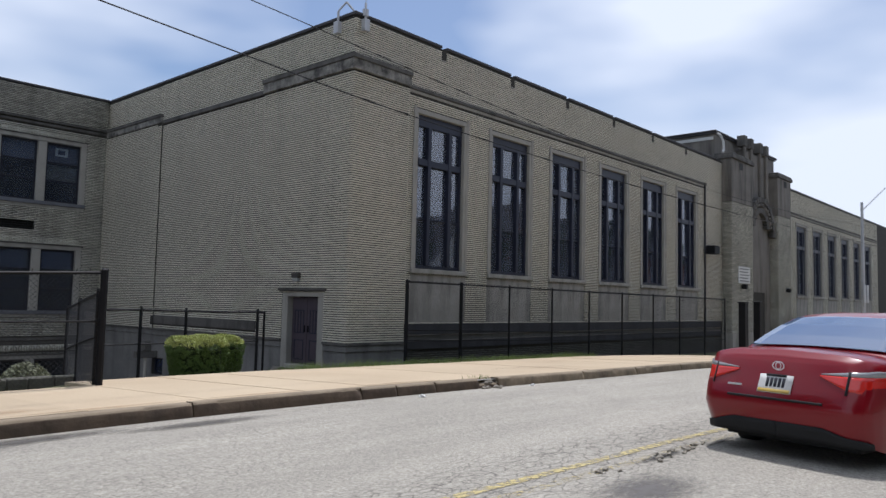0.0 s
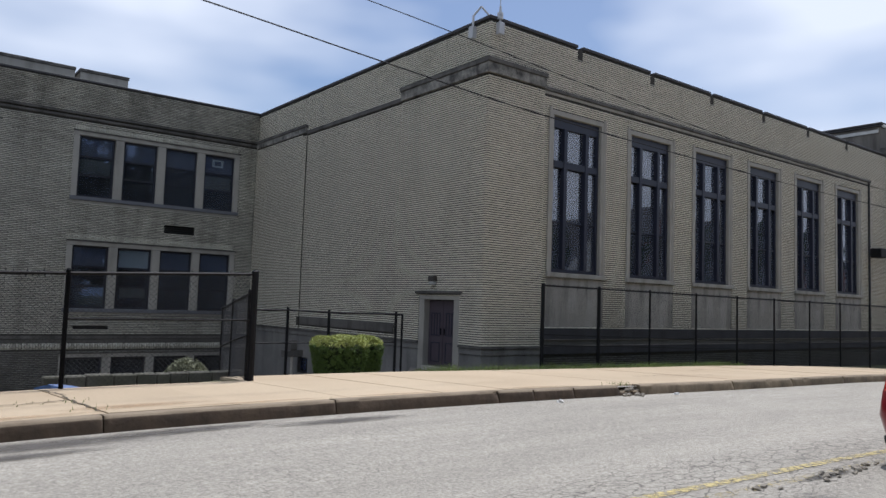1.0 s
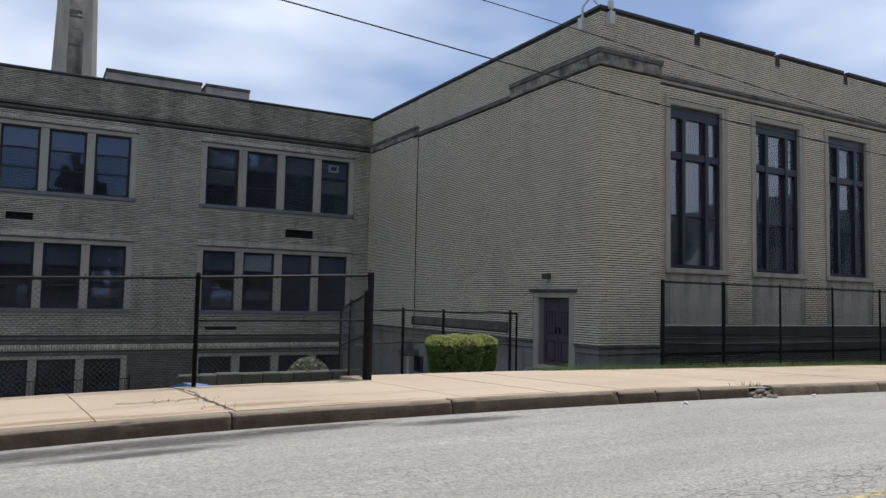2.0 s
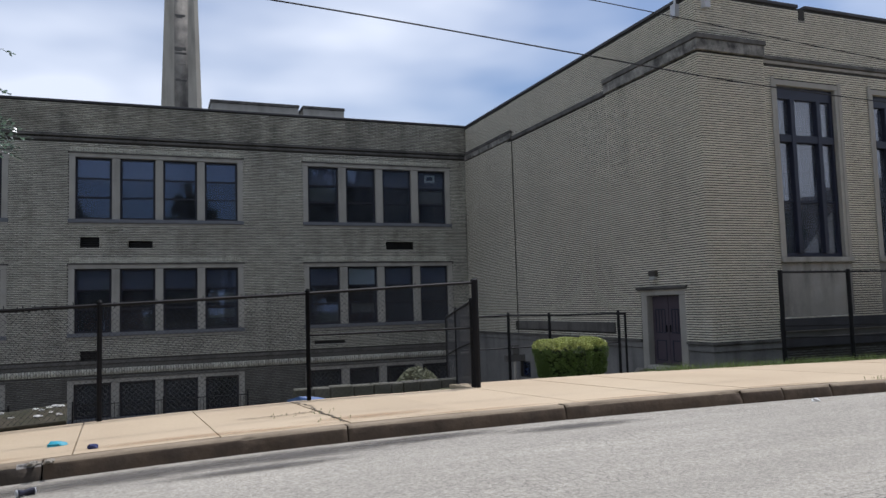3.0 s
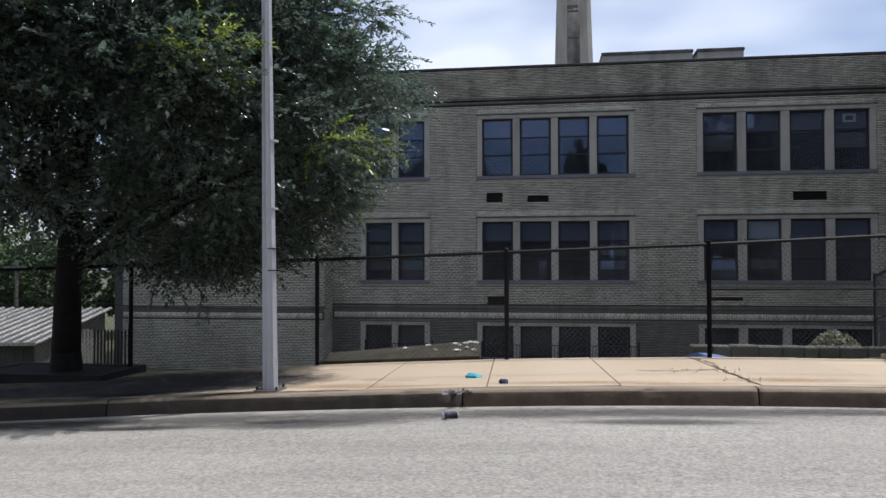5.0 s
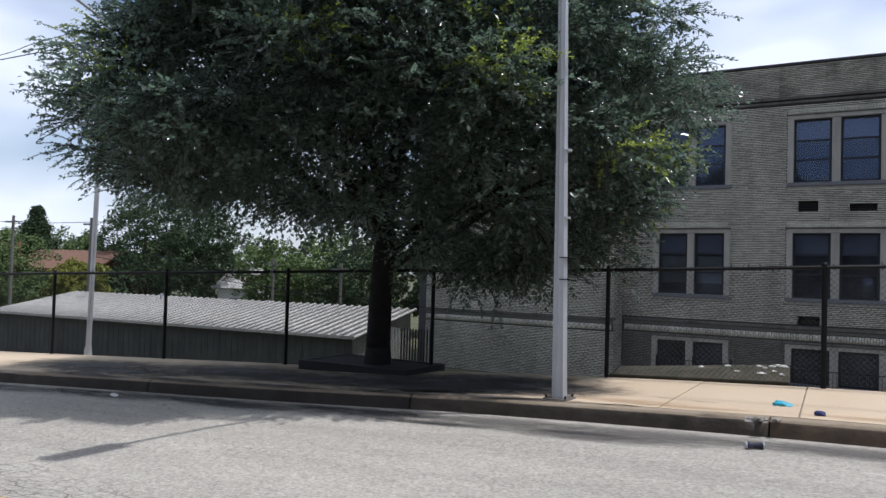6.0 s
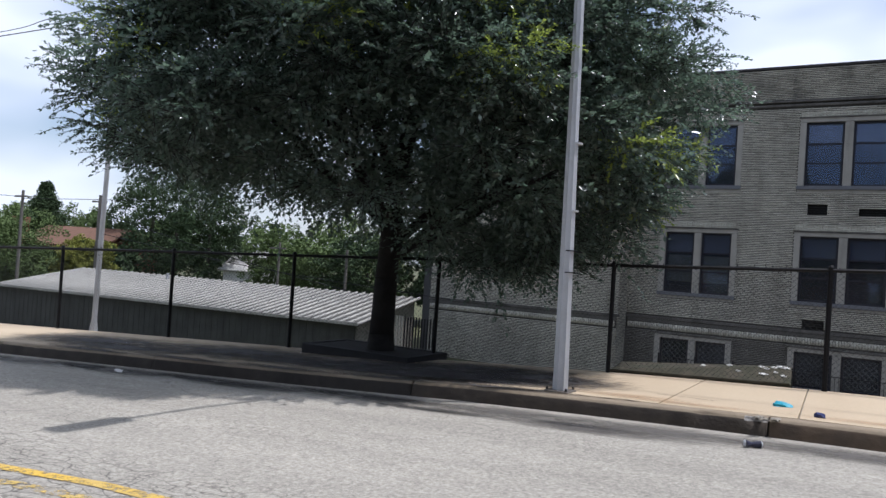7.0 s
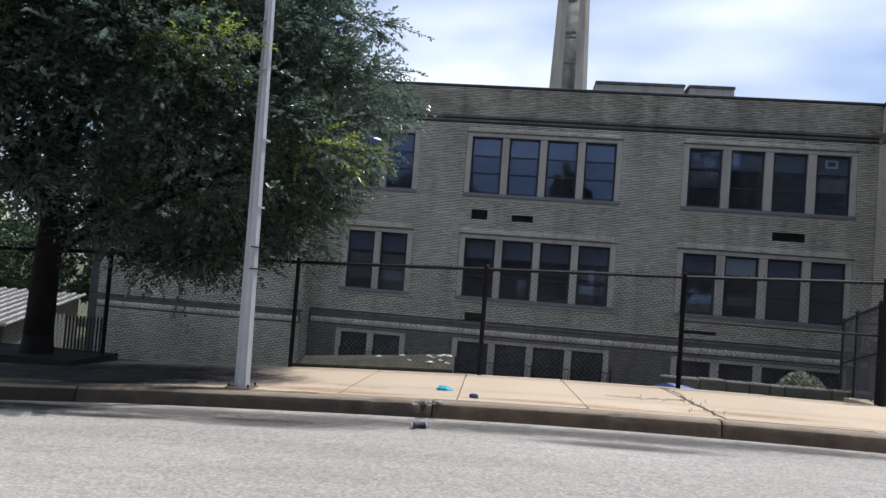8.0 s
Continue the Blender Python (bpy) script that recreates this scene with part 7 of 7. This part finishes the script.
M_FARDARK = material("dark_far_leaf", (0.055, 0.085, 0.038), 0.8, vary=0.3, scale=0.15, bump=0.0, tint=(0.028, 0.045, 0.02), island=0.7, spec=0.2)
M_FARGOLD = material("yellow_green_leaf", (0.22, 0.23, 0.05), 0.8, vary=0.3, scale=0.3, bump=0.0, island=0.5, spec=0.2)
NEAR_TREES = [(-62.5, 11.5, 6.6, 3.6), (-68, 10, 6.0, 3.2), (-60.2, 15.5, 5.3, 1.9), (-68, 16, 4.2, 2.0)]
FAR_TREES = [(-76, 33, 12.5, 4.6), (-70, 31, 12.5, 4.6), (-64.5, 30, 10.6, 3.8), (-57, 31, 6.8, 3.2), (-50, 28, 6.0, 3.2), (-45, 27, 6.2, 3.2), (-103, 46, 8.6, 5), (-97, 52, 8.6, 5), (-113, 40, 7.6, 5), (-40, 31, 6.6, 3.6),
             (-36, 35, 8, 4), (-122, 30, 8.4, 6), (-130, 54, 11, 8), (-72, 60, 10.5, 7), (-52, 62, 10.5, 7), (-92, 62, 9, 7), (-70, 24, 4.4, 3.0), (-77, 23, 3.6, 2.8)]
for k, (x, y, h, sp) in enumerate(NEAR_TREES):
    far_tree((x, y, -3.2), h, sp, 90 + k, clumps=420, per=60, size=0.085, mat=M_FARGOLD if k == 2 else M_FAR)
for k, (x, y, h, sp) in enumerate(FAR_TREES):
    far_tree((x, y, -3.0), h, sp, 100 + k, clumps=340 if k < 6 else 180, per=50, size=0.12 if k < 6 else 0.22, mat=M_FARDARK if k in (0, 1, 2, 5, 9, 16, 17) else M_FAR)
far_tree((-91, 31, -3), 10.2, 6.5, 160, True, clumps=700, mat=M_FARDARK)
far_tree((-99, 36, -3), 8.0, 2.6, 161, True, clumps=260, mat=M_FARDARK)
M_POLEWOOD = material("grey_timber_pole", (0.17, 0.155, 0.14), 0.9, vary=0.25, scale=2, bump=0.4, fine=20)
M_ROOFBROWN = material("brown_shingle", (0.16, 0.085, 0.055), 0.9, vary=0.2, bump=0.3)
M_HOUSE = material("house_siding", (0.45, 0.44, 0.41), 0.8, vary=0.12, bump=0.1)
M_REDBRICK = material("red_brick", (0.20, 0.075, 0.05), 0.9, vary=0.2, scale=4, bump=0.3)


def house(at, w, d, h, rise, turn, wall_mat, roof_mat, label, stack=True):
    """A gabled house with its ridge along its own x."""
    t = thing("far_house", at, label, "house", "houses", turn=turn)
    b = bmesh.new()
    box(b, -w / 2, w / 2, -d / 2, d / 2, -2, h)
    g = [b.verts.new((x, y, z)) for x in (-w / 2, w / 2) for y, z in ((-d / 2, h), (d / 2, h), (0, h + rise))]
    b.faces.new(g[:3])
    b.faces.new(g[3:])
    part("wall", b, wall_mat, t)
    b = bmesh.new()
    for s in (-1, 1):
        vs = [b.verts.new((x, y, z)) for x, y, z in ((-w / 2 - 0.4, s * (d / 2 + 0.4), h - 0.4 * rise / (d / 2)), (w / 2 + 0.4, s * (d / 2 + 0.4), h - 0.4 * rise / (d / 2)), (w / 2 + 0.4, 0, h + rise), (-w / 2 - 0.4, 0, h + rise))]
        b.faces.new(vs)
    bmesh.ops.recalc_face_normals(b, faces=b.faces)
    bmesh.ops.solidify(b, geom=list(b.faces), thickness=-0.15)
    part("roof", b, roof_mat, t)
    if stack:
        part("chimney", boxes((-w * 0.5 + 0.1, -w * 0.5 + 1.5, -d * 0.5 - 0.9, -d * 0.5 - 0.01, -1, h + rise + 0.7), bevel=0.03), M_REDBRICK, t)
    k = 0
    for x in np.arange(-w / 2 + 1.2, w / 2 - 1.0, 2.4):
        for z in (0.8, 3.6):
            if z + 1.4 < h:
                wn_ = part("window", boxes((x, x + 1.0, -d / 2 - 0.04, -d / 2 + 0.02, z, z + 1.4), (x, x + 1.0, d / 2 - 0.02, d / 2 + 0.04, z, z + 1.4)), M_PAPER, t)
                part("pane", boxes((x + 0.1, x + 0.9, -d / 2 - 0.05, -d / 2 - 0.041, z + 0.1, z + 1.3), (x + 0.1, x + 0.9, d / 2 + 0.041, d / 2 + 0.05, z + 0.1, z + 1.3)), M_FRAME, wn_)
    return t


house((-80.0, 29, -3.0), 10.5, 7, 4.2, 1.6, 8, M_REDBRICK, M_ROOFBROWN, "brown-roofed brick house among trees")
house((-62.0, 33, -3.0), 2.6, 5, 3.2, 1.5, 10, M_PAPER, M_HOUSE, "pale house half hidden by trees", False)
# houses across the road, seen in the window glass
for x, y, turn, mat, h in ((-2, -34, 90, M_HOUSE, 6.4), (12, -33, 90, M_REDBRICK, 6.4), (27, -34, 90, M_REDBRICK, 7.0), (37.5, -32, 90, M_PAPER, 5.6), (48.5, -33, 90, M_REDBRICK, 7.8), (60, -34, 90, M_REDBRICK, 7.6), (73, -33, 90, M_REDBRICK, 7.0), (86, -34, 90, M_REDBRICK, 7.0), (-20, -35, 90, M_REDBRICK, 6.2), (-36, -36, 90, M_HOUSE, 6.2)):
    house((x, y, 0.3), 10, 8.5, h, 4.2, turn, mat, M_ROOF, "gabled house across the road")
# Trees across the road, added unseen to darken what the windows mirror.
for k, (x, y, h, sp) in enumerate(((7, -30, 17, 5.5), (17, -31, 16, 5), (-12.5, -31, 10.5, 4.0), (-21, -30, 11.5, 4.2), (-31, -31, 13, 4.5), (32.5, -30, 9, 3.0), (43, -29, 10, 3.2), (54, -29, 11, 3.6), (66, -29, 12, 3.8), (79, -30, 12, 4.0), (2, -36, 18, 6), (-9.6, -32, 14.5, 2.6))):
    far_tree((x, y, 0.3), h, sp, 200 + k, clumps=380, per=50, size=0.3, mat=M_FARDARK)
for x, y, h, rad in ((-58.5, 10.0, 7.5, 0.11), (-52.95, 11.4, 7.4, 0.20), (-46, 19, 5.4, 0.09), (-41.5, 20.0, 5.2, 0.10)):
    p = thing("utility_pole", (x, y, -3), "weathered timber utility pole with a short crossarm", "utility pole", "utility poles")
    b = bmesh.new()
    tube(b, (0, 0, -0.5), (0, 0, h), rad, rad * 0.75, 8)
    part("shaft", b, M_POLEWOOD, p)
    part("crossarm", boxes((-0.8, 0.5, -0.05, 0.05, h - 0.42, h - 0.32)), M_POLEWOOD, p)
for a, b in (((-58.5, 10.0, 4.1), (-110, 8.0, 6.5)), ((-58.5, 10.0, 4.0), (-20, 34.0, 7.0)), ((-52.95, 11.4, 3.4), (-33.0, 14.0, -0.4)), ((-52.95, 11.4, 2.2), (-30.0, 13.0, 0.2)), ((-52.95, 11.4, 1.1), (-92.0, 10.0, 2.4))):
    mid = ((a[0] + b[0]) / 2, (a[1] + b[1]) / 2, (a[2] + b[2]) / 2 - 0.25)
    cable("service_wire", [a, mid, b], 0.018, "thin grey service wire sagging between poles")
